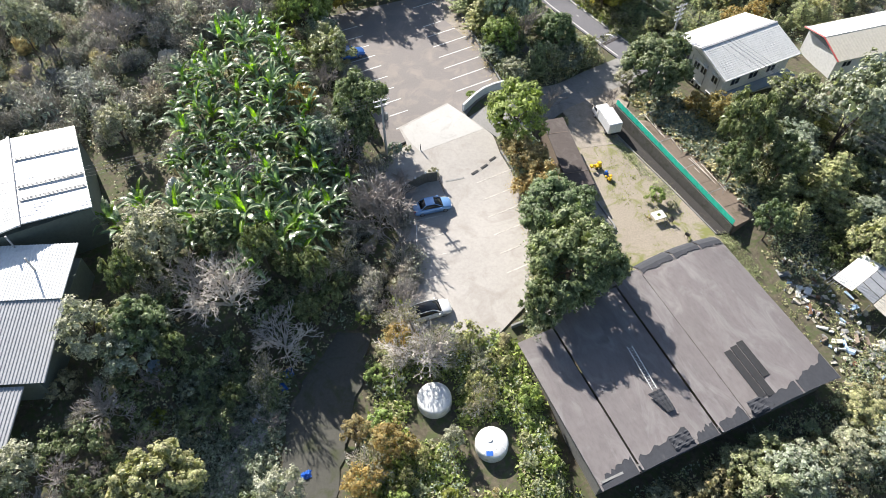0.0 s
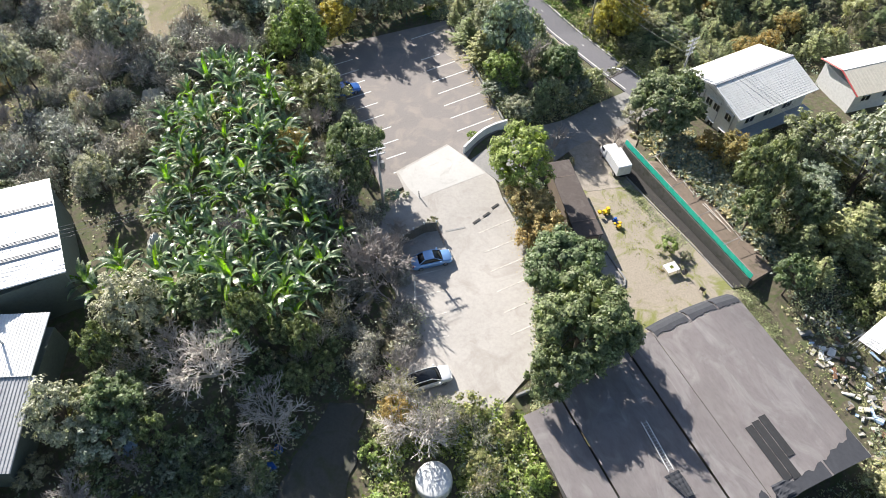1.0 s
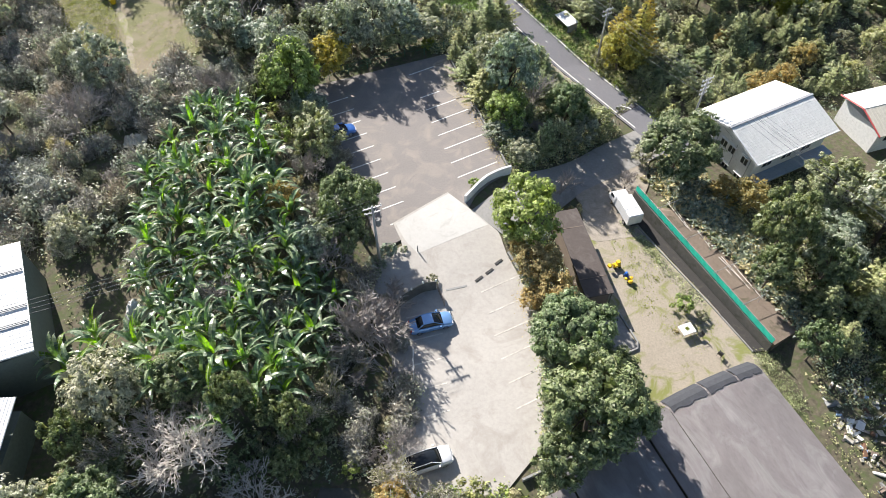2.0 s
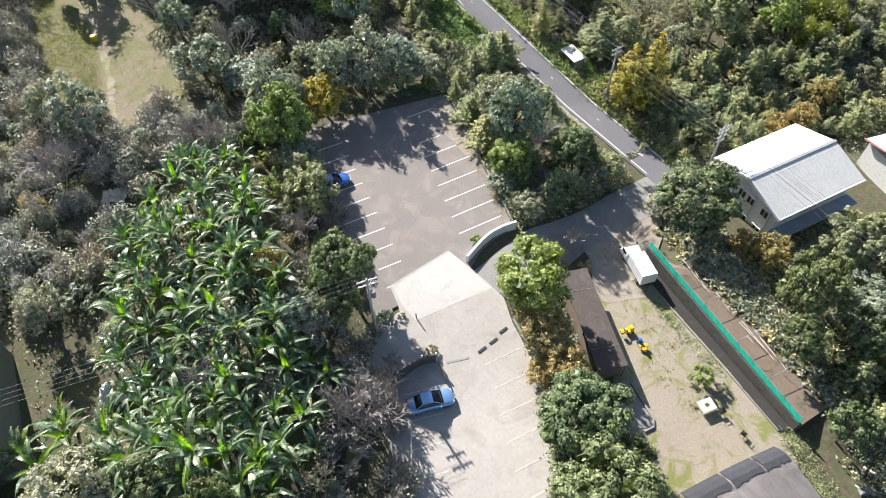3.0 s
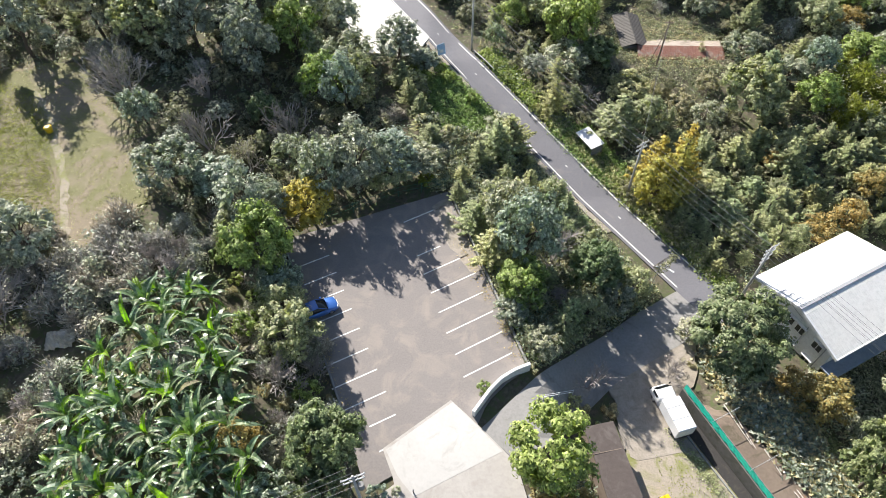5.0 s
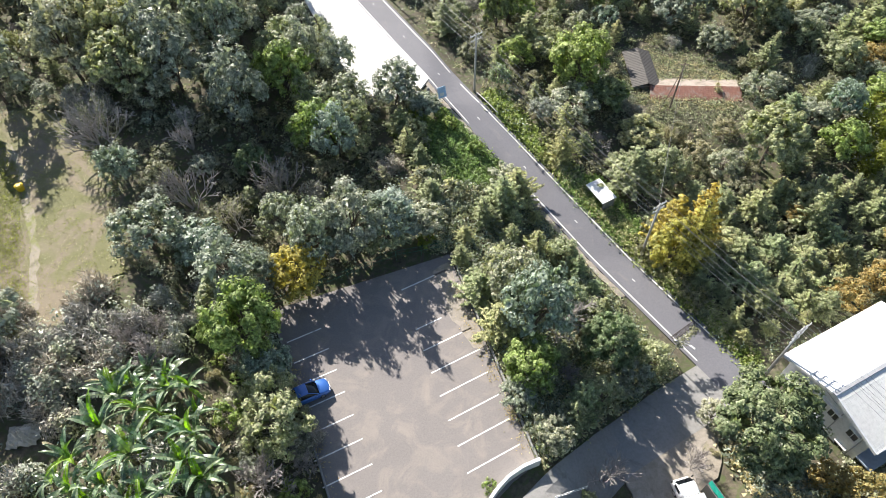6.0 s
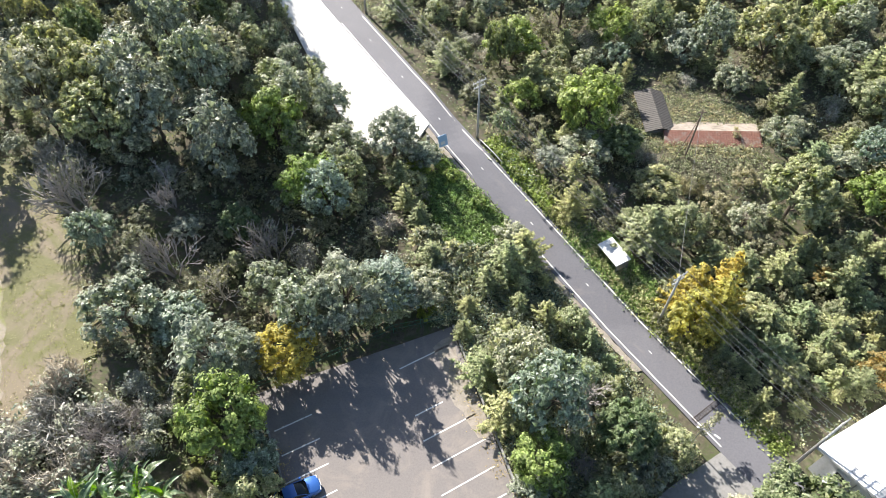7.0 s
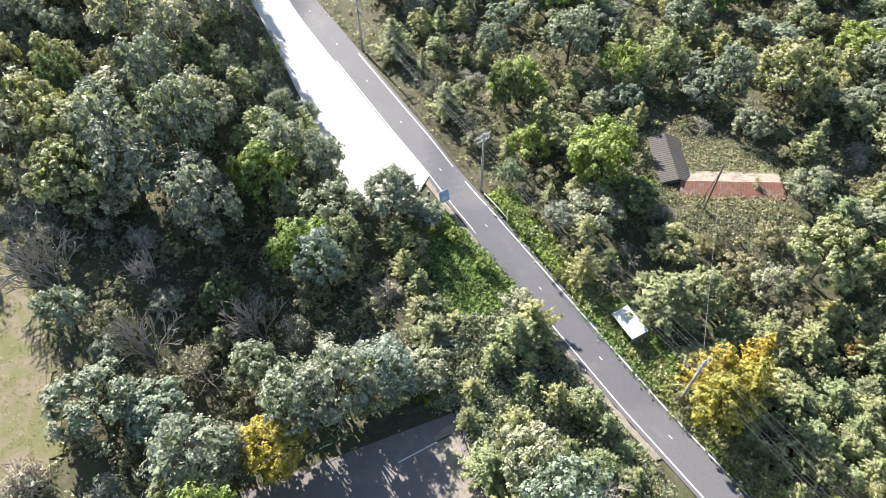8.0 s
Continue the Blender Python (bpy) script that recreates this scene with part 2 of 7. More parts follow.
def tube(bm, a, b, r0, r1=None, sides=8, caps=True):
    a, b = Vector(a), Vector(b)
    r1 = r0 if r1 is None else r1
    d = b - a
    made = bmesh.ops.create_cone(bm, cap_ends=caps, segments=sides, radius1=r0, radius2=r1, depth=d.length)["verts"]
    bmesh.ops.transform(bm, matrix=Matrix.Translation((a + b) / 2) @ d.to_track_quat("Z", "Y").to_matrix().to_4x4(), verts=made)
    return made


# ---- the lie of the land ----
def smooth(a, b, x):
    t = np.clip((np.asarray(x, float) - a) / (b - a), 0, 1)
    return t * t * (3 - 2 * t)


ROAD = [(31.5, 76.0), (27.6, 81.9), (22.0, 90.3), (10.4, 107.7), (3.2, 118.5), (-4.6, 131.6), (-12.8, 146.0), (-31.0, 178.0), (-60.0, 228.0)]
FENCE_A, FENCE_B = Vector((23.4, 67.9)), Vector((33.1, 47.0))


def fence_side(x, y):
    """Metres to the north-east of the line of the teal fence."""
    d = (FENCE_B - FENCE_A).normalized()
    return (x - FENCE_A.x) * -d.y + (y - FENCE_A.y) * d.x


def road_x(y):
    pts = ROAD[::1]
    return np.interp(y, [p[1] for p in pts], [p[0] for p in pts])


def lay(x, y):
    """Height of the even ground."""
    x, y = np.asarray(x, float), np.asarray(y, float)
    lot = -0.95 * (1 - smooth(48, 64, y)) - 0.5 * (1 - smooth(20, 45, y))
    xw = np.interp(y, [0, 28, 38, 48, 62, 85, 95, 130], [-24, -17, -8, -7, -8.5, -18, -20, -19])
    west = 4.4 * smooth(0.0, 13.0, xw - x)
    xe = np.interp(y, [0, 30, 45, 58, 64, 69.5, 92, 110, 120], [9, 9, 11.5, 10.5, 8.8, 8.6, 1.8, 0.5, -2])
    wide = np.interp(y, [0, 58, 64, 75, 90, 110, 120], [3, 2, 4, 11, 12, 8, 5])
    low = np.interp(y, [82, 94, 118, 160, 260], [-3.9, -3.7, -0.85, -0.5, 1.5])
    low = low - 1.8 * smooth(4, 26, (x - road_x(y))) * smooth(76, 92, y) - 1.5 * smooth(38, 50, x) * (1 - smooth(76, 92, y))
    low = low + 0.5 * (1 - smooth(46, 66, y))
    k = smooth(0, 1, (x - xe) / wide)
    z = (lot + west) * (1 - k) + low * k
    f = fence_side(x, y)
    terrace = smooth(1.6, 2.6, f) * smooth(68.5, 66, y) * smooth(44, 47, y) * (1 - smooth(6, 12, f))
    return z + 1.25 * terrace


def rough(x, y):
    x, y = np.asarray(x, float), np.asarray(y, float)
    n = np.sin(x * 0.9 + 1.3 * np.sin(y * 0.53)) * np.sin(y * 0.77 + 1.1 * np.sin(x * 0.41)) * 0.5 + 0.5
    far = smooth(120, 600, np.hypot(x, y - 90))
    return 0.08 + 0.16 * n - far * 14 * (np.sin(x * 0.006 + 1) * np.sin(y * 0.005) + 0.6)


def z_at(x, y):
    return float(lay(x, y) - rough(x, y))


def axis(lo, hi, step):
    mid = np.arange(lo, hi + step / 2, step)
    out = step * np.cumsum(1.28 ** np.arange(1, 27))
    return np.concatenate([lo - out[::-1], mid, hi + out])


gx, gy = axis(-84, 84, 1.4), axis(-12, 200, 1.4)
GX, GY = np.meshgrid(gx, gy)
GZ = lay(GX, GY) - rough(GX, GY)
nx, ny = len(gx), len(gy)
ii = (np.arange(ny - 1)[:, None] * nx + np.arange(nx - 1)[None, :]).ravel()
ground = link_mesh("ground", np.stack([GX, GY, GZ], -1).reshape(-1, 3).tolist(), np.stack([ii, ii + 1, ii + nx + 1, ii + nx], -1).tolist(), M["ground"], smooth=True)
tagged(ground, "dark leaf-littered soil with patches of weed and grass", "ground", kind="structure")


def resample(pts, n):
    p = np.array(pts, float)
    s = np.concatenate([[0], np.cumsum(np.hypot(*np.diff(p, axis=0).T))])
    at = np.linspace(0, s[-1], n)
    return np.stack([np.interp(at, s, p[:, 0]), np.interp(at, s, p[:, 1])], -1)


def sheet(name, left, right, mat, label, category, dz=0.0, thick=0.25, step=1.0, wobble=0.0, at=(0.0, 0.0)):
    """A slab laid on the land between two edges."""
    ll = max(np.hypot(*np.diff(np.array(left, float), axis=0).T).sum(), np.hypot(*np.diff(np.array(right, float), axis=0).T).sum())
    n = max(2, int(ll / step) + 1)
    a, b = resample(left, n), resample(right, n)
    w = max(2, int(np.hypot(*(a - b).T).max() / step) + 1)
    t = np.linspace(0, 1, w)[None, :, None]
    p = a[:, None] * (1 - t) + b[:, None] * t
    if wobble:
        rs = np.random.RandomState(len(name))
        for col in (0, -1):
            p[:, col] += rs.uniform(-wobble, wobble, (n, 2))
    z = lay(p[..., 0] + at[0], p[..., 1] + at[1]) + dz
    top = np.concatenate([p, z[..., None]], -1).reshape(-1, 3)
    k = (np.arange(n - 1)[:, None] * w + np.arange(w - 1)[None, :]).ravel()
    faces = np.stack([k, k + 1, k + w + 1, k + w], -1).tolist()
    rim = list(range(w)) + [i * w + w - 1 for i in range(1, n)] + [(n - 1) * w + j for j in range(w - 2, -1, -1)] + [i * w for i in range(n - 2, 0, -1)]
    verts = top.tolist()
    base = len(verts)
    for i in rim:
        x, y, zz = verts[i]
        verts.append((x, y, zz - thick))
    m = len(rim)
    faces += [(rim[i], base + i, base + (i + 1) % m, rim[(i + 1) % m]) for i in range(m)]
    ob = link_mesh(name, verts, faces, mat)
    return tagged(ob, label, category, kind="structure")


def offset(line, d):
    p = np.array(line, float)
    t = np.gradient(p, axis=0)
    t /= np.hypot(*t.T)[:, None]
    return (p + np.stack([t[:, 1], -t[:, 0]], -1) * d).tolist()


sheet("parking_lot", [(0.9, 92.3), (4.45, 80.9), (8.1, 69.3), (5.9, 67.7), (4.1, 65.9), (3.0, 63.6)], [(-17.6, 85.4), (-14.4, 78.0), (-10.8, 69.0), (-8.4, 63.0), (-7.2, 59.4), (-6.6, 58.2)], M["asphalt"],
      "grey worn asphalt car park with white bay lines", "car park", 0.0)
sheet("concrete_lot", [(0.75, 66.2), (3.3, 63.6), (6.4, 60.2), (7.0, 57.5), (8.4, 54.0), (10.6, 48.0), (11.2, 43.0), (8.5, 36.0), (4.0, 31.0)],
      [(-5.4, 61.7), (-4.2, 58.7), (-7.4, 56.6), (-7.3, 52.0), (-6.4, 48.0), (-4.6, 44.5), (-4.4, 40.0), (-5.2, 34.0), (-6.0, 31.0)], M["concrete"],
      "pale stained concrete parking yard", "car park", 0.035)
sheet("concrete_apron", [(0.9, 66.0), (3.3, 63.4), (5.2, 61.3)], [(-5.1, 61.6), (-4.0, 59.3), (-2.6, 57.6)], M["apron"], "newer whitish concrete apron across the entrance", "concrete", 0.045, 0.03, step=1.0)
road = sheet("road", offset(ROAD, 2.15), offset(ROAD, -2.15), M["road"], "narrow grey asphalt lane with white edge lines", "road", 0.02)
sheet("road_verge", offset(ROAD[2:], -2.16), offset(ROAD[2:], -2.8), M["gravel"], "dusty strip of soil along the lane", "verge", -0.03, wobble=0.12)
sheet("ramp", [(3.4, 63.4), (8.6, 68.2), (14.5, 73.2), (21.0, 77.6), (27.0, 81.0)], [(6.9, 59.8), (12.0, 64.6), (17.5, 69.6), (23.5, 73.0), (29.5, 76.2)], M["ramp"],
      "grey concrete ramp that joins car park and lane", "ramp", 0.015)
sheet("soil_drift", [(0.7, 91.6), (2.75, 85.2), (4.15, 80.8)], [(-0.9, 90.0), (0.9, 84.6), (3.2, 80.5)], M["gravel"], "pale dusty soil drifted along the kerb", "soil", 0.012, 0.02, wobble=0.35)
sheet("gravel_drive", [(17.4, 70.5), (17.8, 66.0), (16.8, 62.0), (17.9, 54.5), (16.0, 49.5), (14.5, 45.5), (14.0, 38.0)], [(27.0, 76.0), (25.5, 70.0), (22.9, 66.5), (25.7, 60.4), (30.3, 50.5), (32.0, 46.5), (33.0, 40.0)],
      M["yard"], "dusty yard with sparse dry grass", "yard", -0.02, wobble=0.3)
sheet("concrete_pad", [(16.7, 52.0), (16.5, 47.0)], [(18.5, 52.2), (20.1, 47.4)], M["ramp"], "sunken grey concrete pad at the end of the shed", "concrete", 0.03, 0.2)
sheet("driveway", [(16.0, 72.0), (17.0, 66.0), (17.6, 61.5)], [(26.5, 76.6), (23.4, 68.4), (23.3, 62.5)], M["gravel"], "pale gravel drive with tyre tracks", "driveway", 0.0, wobble=0.5)
sheet("white_lot", [(-6.3, 130.6), (-14.4, 144.8), (-23.0, 160.0), (-40.0, 190.0)], [(-10.6, 119.4), (-22.3, 146.0), (-31.0, 163.0), (-52.0, 194.0)], M["whitelot"], "bright bare white concrete yard beside the lane", "concrete yard", 0.06)
sheet("white_lot_end", [(-6.3, 130.6), (-1.2, 122.6)], [(-10.6, 119.4), (-3.6, 117.8)], M["whitelot"], "bright bare white concrete yard beside the lane", "concrete yard", 0.064)
sheet("meadow", [(-57.0, 112.0), (-57.5, 98.0), (-49.0, 87.0), (-40.0, 79.0)], [(-46.0, 112.0), (-36.5, 100.0), (-32.0, 90.0), (-33.0, 80.5)], M["meadow"], "sunlit mown grass clearing with bare patches", "grass", -0.04, wobble=0.9)
sheet("meadow_track", [(-50.6, 106.6), (-46.4, 100.0), (-42.0, 91.0), (-38.6, 82.0)], [(-49.4, 106.0), (-45.2, 99.6), (-41.0, 90.6), (-37.8, 81.8)], M["yard"], "faint pale track worn into the grass", "track", -0.032, 0.03, wobble=0.25)
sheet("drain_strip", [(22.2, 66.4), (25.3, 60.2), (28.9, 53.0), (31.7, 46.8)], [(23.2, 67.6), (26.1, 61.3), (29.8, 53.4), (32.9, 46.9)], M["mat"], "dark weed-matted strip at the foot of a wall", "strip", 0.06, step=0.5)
sheet("terrace_path", [(23.7, 67.6), (28.1, 58.4), (33.4, 46.9)], [(27.0, 66.6), (31.4, 59.6), (36.4, 48.6)], M["dirt"], "bare brown earth path on a terrace", "path", -0.03, 1.4, at=(2.3, 1.05))
sheet("garden_path", [(-17.0, 23.4), (-18.3, 21.9), (-19.6, 20.2), (-20.2, 18.2), (-20.5, 15.0)], [(-15.5, 22.3), (-16.9, 20.8), (-18.1, 19.5), (-18.6, 18.0), (-18.8, 15.0)], M["concrete"], "pale curved concrete garden path", "path", 0.04, step=0.6)
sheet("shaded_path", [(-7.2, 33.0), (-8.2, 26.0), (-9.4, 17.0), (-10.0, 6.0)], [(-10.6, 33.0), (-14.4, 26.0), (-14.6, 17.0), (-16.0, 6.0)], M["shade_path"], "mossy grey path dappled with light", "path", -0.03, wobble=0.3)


# ---- leaf meshes ----
def quads(centres, normals, ups, lengths, widths, bend=0.0):
    """Pointed leaves: one triangle each."""
    n = normals / np.linalg.norm(normals, axis=1, keepdims=True)
    u = ups - (ups * n).sum(1, keepdims=True) * n
    u /= np.linalg.norm(u, axis=1, keepdims=True) + 1e-9
    s = np.cross(n, u)
    L, W = lengths[:, None], widths[:, None] * 0.62
    v = np.stack([centres - u * L * 0.45 + s * W, centres - u * L * 0.45 - s * W, centres + u * L * 0.62], 1).reshape(-1, 3)
    k = np.arange(len(centres)) * 3
    return v, np.stack([k, k + 1, k + 2], -1)


def unit(rs, n):
    d = rs.normal(size=(n, 3))
    return d / np.linalg.norm(d, axis=1, keepdims=True)


def leaf_mesh(name, v, f, mat):
    me = bpy.data.meshes.new(name)
    me.vertices.add(len(v))
    me.vertices.foreach_set("co", v.astype(np.float32).ravel())
    me.loops.add(f.size)
    me.loops.foreach_set("vertex_index", f.astype(np.int32).ravel())
    me.polygons.add(len(f))
    me.polygons.foreach_set("loop_start", np.arange(len(f), dtype=np.int32) * f.shape[1])
    me.update(calc_edges=True)
    me.materials.append(mat)
    return me



# ---- paint and kerbs ----
def plain(name, colour, rough=0.5, metal=0.0, coat=0.0):
    m, nt, b = material(name, rough, metal)
    v = coords(nt, 1.0, True)
    n = noise_node(nt, v, 2.0, 6, 0.65)
    col = mix(nt, n, [c * 0.82 for c in colour], [min(1, c * 1.1) for c in colour])
    nt.links.new(col, b.inputs["Base Color"])
    b.inputs["Coat Weight"].default_value = coat
    return m


M["carblue"] = plain("blue_car_paint", (0.05, 0.16, 0.5), 0.3, 0.3, 0.6)
M["carlight"] = plain("light_blue_car_paint", (0.2, 0.38, 0.7), 0.3, 0.4, 0.6)
M["carwhite"] = plain("white_car_paint", (0.75, 0.76, 0.78), 0.3, 0.0, 0.6)
M["glass"] = plain("tinted_car_glass", (0.015, 0.018, 0.022), 0.08)
M["tyre"] = plain("tyre_rubber", (0.02, 0.02, 0.02), 0.85)
M["rim"] = plain("alloy_rim", (0.5, 0.5, 0.52), 0.3, 0.9)
M["lamp"] = plain("lamp_lens", (0.75, 0.75, 0.72), 0.15)
M["redlamp"] = plain("red_lens", (0.4, 0.02, 0.02), 0.2)
M["teal"] = plain("teal_sheet", (0.03, 0.5, 0.36), 0.5)
M["yellowplastic"] = plain("yellow_plastic", (0.75, 0.5, 0.02), 0.45)
M["blueplastic"] = plain("blue_plastic", (0.03, 0.14, 0.55), 0.45)
M["paleblue"] = plain("pale_blue_sheet", (0.4, 0.55, 0.75), 0.6)
M["whiteplastic"] = plain("white_plastic", (0.75, 0.75, 0.73), 0.45)
M["redtrim"] = plain("red_trim", (0.4, 0.05, 0.05), 0.6)
M["black"] = plain("black_plastic", (0.02, 0.02, 0.022), 0.6)
M["window"] = plain("dark_window_glass", (0.03, 0.035, 0.045), 0.08)
M["greenwire"] = plain("green_coated_wire", (0.05, 0.16, 0.1), 0.6)
M["cable"] = plain("cable", (0.2, 0.2, 0.21), 0.5, 0.4)
M["tank"] = surface("chalky_white_tank", (0.62, 0.62, 0.6), (0.8, 0.8, 0.79), 0.9, 4.0, 0.55, (0.35, 0.34, 0.31), (0.58, 0.7), 1.1, 0.1)
M["redtile"] = surface("red_roof_tile", (0.2, 0.085, 0.06), (0.34, 0.17, 0.13), 0.5, 4.0, 0.85, (0.3, 0.26, 0.22), (0.52, 0.7), 0.5, 0.4)
M["darktile"] = surface("dark_roof_sheet", (0.07, 0.065, 0.062), (0.13, 0.12, 0.11), 0.5, 4.0, 0.85, (0.2, 0.18, 0.15), (0.6, 0.8), 0.5, 0.4)
M["darkwall"] = surface("mossy_dark_concrete", (0.09, 0.088, 0.08), (0.17, 0.165, 0.15), 0.5, 3.0, 0.9, (0.06, 0.065, 0.04), (0.5, 0.75), 0.7, 0.3)
M["bluewall"] = surface("blue_grey_render", (0.2, 0.25, 0.33), (0.3, 0.36, 0.45), 0.5, 3.0, 0.8, bumps=0.1)
M["greenwall"] = surface("green_grey_sheet_wall", (0.1, 0.12, 0.11), (0.17, 0.2, 0.18), 0.5, 3.0, 0.7, bumps=0.1)


def metal_roof(name, dark, light, rib=0.25, along_y=True, rough=0.45):
    """Ribbed roof sheet: weathered paint; the ribs themselves are in the mesh."""
    return surface(name, dark, light, 0.3, 2.5, rough, [c * 0.78 for c in dark], (0.58, 0.78), 0.5, 0.08, generated=True)


M["whiteroof"] = metal_roof("white_roof_sheet", (0.72, 0.72, 0.72), (0.82, 0.82, 0.82))
M["greyroof"] = metal_roof("light_grey_roof_sheet", (0.64, 0.64, 0.61), (0.75, 0.74, 0.72))
M["zincroof"] = metal_roof("zinc_roof_sheet", (0.27, 0.28, 0.3), (0.38, 0.39, 0.41))
M["creamroof"] = metal_roof("cream_roof_sheet", (0.5, 0.46, 0.38), (0.66, 0.62, 0.54))


def strip(name, a, b, w, mat, parent=None, dz=0.045, n=None, thick=0.006):
    """A painted line on the land from a to b."""
    a, b = np.array(a, float), np.array(b, float)
    d = (b - a) / np.linalg.norm(b - a)
    s = np.array([-d[1], d[0]]) * w / 2
    n = n or max(2, int(np.linalg.norm(b - a)) + 1)
    verts, faces = [], []
    for t in np.linspace(0, 1, n):
        c = a + (b - a) * t
        for q in (c + s, c - s):
            verts.append((q[0], q[1], float(lay(q[0], q[1])) + dz))
    k = len(verts)
    verts += [(x, y, z - thick - 0.03) for x, y, z in verts]
    for i in range(n - 1):
        p = 2 * i
        faces += [(p, p + 1, p + 3, p + 2), (p, p + 2, k + p + 2, k + p), (p + 1, k + p + 1, k + p + 3, p + 3)]
    return link_mesh(name, verts, faces, mat, parent)


lot = bpy.data.objects["parking_lot"]
yard = bpy.data.objects["concrete_lot"]
lane = bpy.data.objects["road"]
# bays of the asphalt car park
for i in range(10):
    p = np.array((-12.11, 83.28)) + np.array((0.39, -0.921)) * 2.5 * i * 0.998 + np.array((0, 0))
    strip("bay_line", p, p - np.array((0.9, 0.436)) * (3.6 if i < 2 else 4.6 if i < 8 else 2.6), 0.13, M["whitepaint"], lot, 0.012)
for i in range(9):
    if i == 7:
        continue
    p = np.array((2.0, 68.51)) + np.array((-0.305, 0.953)) * 2.52 * i
    strip("bay_line", p, p + np.array((0.885, 0.465)) * (2.9 if i == 6 else 5.4), 0.13, M["whitepaint"], lot, 0.012)
# bays of the concrete yard
for i in range(6):
    p = np.array((4.07, 52.75)) + np.array((0.205, -0.979)) * 2.62 * i
    strip("bay_line", p, p + np.array((0.9, 0.436)) * 4.6, 0.12, M["fadedpaint"], yard, 0.047)
for i in range(5):
    p = np.array((-0.2, 50.75)) + np.array((0.07, -0.997)) * 2.72 * i
    strip("bay_line", p, p - np.array((0.966, 0.258)) * (3.6 if i < 4 else 2.2), 0.12, M["fadedpaint"], yard, 0.047)
# the lane's edge lines and its short centre marks
for off, name in ((1.72, "edge_line"), (-1.72, "edge_line")):
    pts = offset(ROAD, off)
    for a, b in zip(pts[1:-3], pts[2:-2]):
        a, b = np.array(a), np.array(b)
        k = max(1, int(np.linalg.norm(b - a) / 8))
        for j in range(k):
            strip(name, a + (b - a) * j / k, a + (b - a) * (j + 1) / k, 0.14, M["whitepaint"], lane, 0.032)
mid = resample(ROAD, 400)
for i in range(40, 330, 22):
    strip("centre_mark", mid[i], mid[i] + (mid[i + 1] - mid[i]) / np.linalg.norm(mid[i + 1] - mid[i]) * 0.45, 0.09, M["whitepaint"], lane, 0.032)


def wall_along(name, pts, h, w, mat, label, category="wall", dz=0.0, base=0.3, kind="structure", flat=None, step=1.0, cap=None):
    """A wall of even height that follows the land along a line."""
    n = max(2, int(np.hypot(*np.diff(np.array(pts, float), axis=0).T).sum() / step) + 1)
    c = resample(pts, n)
    t = np.gradient(c, axis=0)
    t /= np.hypot(*t.T)[:, None]
    s = np.stack([-t[:, 1], t[:, 0]], -1) * w / 2
    z = lay(c[:, 0], c[:, 1]) + dz if flat is None else np.full(n, flat)
    b = 0.03
    verts, faces = [], []
    for i in range(n):
        q, r = c[i] + s[i], c[i] - s[i]
        qi, ri = c[i] + s[i] * (1 - 2 * b / w), c[i] - s[i] * (1 - 2 * b / w)
        verts += [(*q, z[i] - base), (*q, z[i] + h - b), (*qi, z[i] + h), (*ri, z[i] + h), (*r, z[i] + h - b), (*r, z[i] - base)]
    for i in range(n - 1):
        k = 6 * i
        faces += [(k + j, k + j + 6, k + j + 7, k + j + 1) for j in range(5)]
    faces += [tuple(range(5, -1, -1)), tuple(range(6 * n - 6, 6 * n))]
    ob = link_mesh(name, verts, [f[::-1] for f in faces], mat)
    return tagged(ob, label, category, kind=kind)


wall_along("kerb", [(1.1, 92.4), (4.65, 81.0), (8.3, 69.4)], 0.22, 0.2, M["greywall"], "low pale concrete kerb along the car park", "kerb")
wall_along("kerb_west", [(-17.4, 85.2), (-14.3, 77.9), (-10.7, 68.9), (-8.3, 62.9)], 0.12, 0.18, M["greywall"], "low concrete kerb under the hedge", "kerb")
wall_along("curved_wall", [(8.3, 69.3), (6.9, 68.75), (5.5, 67.9), (4.4, 66.8), (3.5, 65.6), (2.75, 64.6)], 1.1, 0.3, M["whitewall"], "curved white rendered wall beside the ramp", "wall", step=0.5, base=1.2)
wall_along("retaining_wall", [(23.3, 67.9), (26.2, 61.6), (30.0, 53.5), (33.1, 46.9)], 1.45, 0.25, M["darkwall"], "dark mossy concrete retaining wall under the teal fence", "wall", -0.3, 1.0, flat=-3.45)
wall_along("pad_kerb", [(18.7, 52.0), (20.3, 47.5), (19.0, 46.9)], 0.2, 0.2, M["greywall"], "pale concrete kerb round the sunken pad", "kerb")
wall_along("yard_kerb", [(21.9, 66.5), (25.0, 60.2), (28.6, 53.0), (31.6, 46.8)], 0.16, 0.14, M["greywall"], "thin concrete kerb of a drain", "kerb")
wall_along("lot_retaining_wall", [(7.2, 57.6), (8.7, 54.2), (10.9, 48.2), (11.5, 43.0), (8.8, 35.8)], 0.18, 0.25, M["greywall"], "low concrete edge wall of the yard", "wall", 0.0, 2.5)
wall_along("parapet", [(-0.6, 53.2), (-2.0, 52.95), (-3.1, 52.25), (-4.3, 51.3), (-4.9, 50.2), (-5.2, 49.0)], 1.5, 0.13, M["darkwall"], "curved dark stone parapet with white caps", "wall", 0, 0.3, step=0.4)
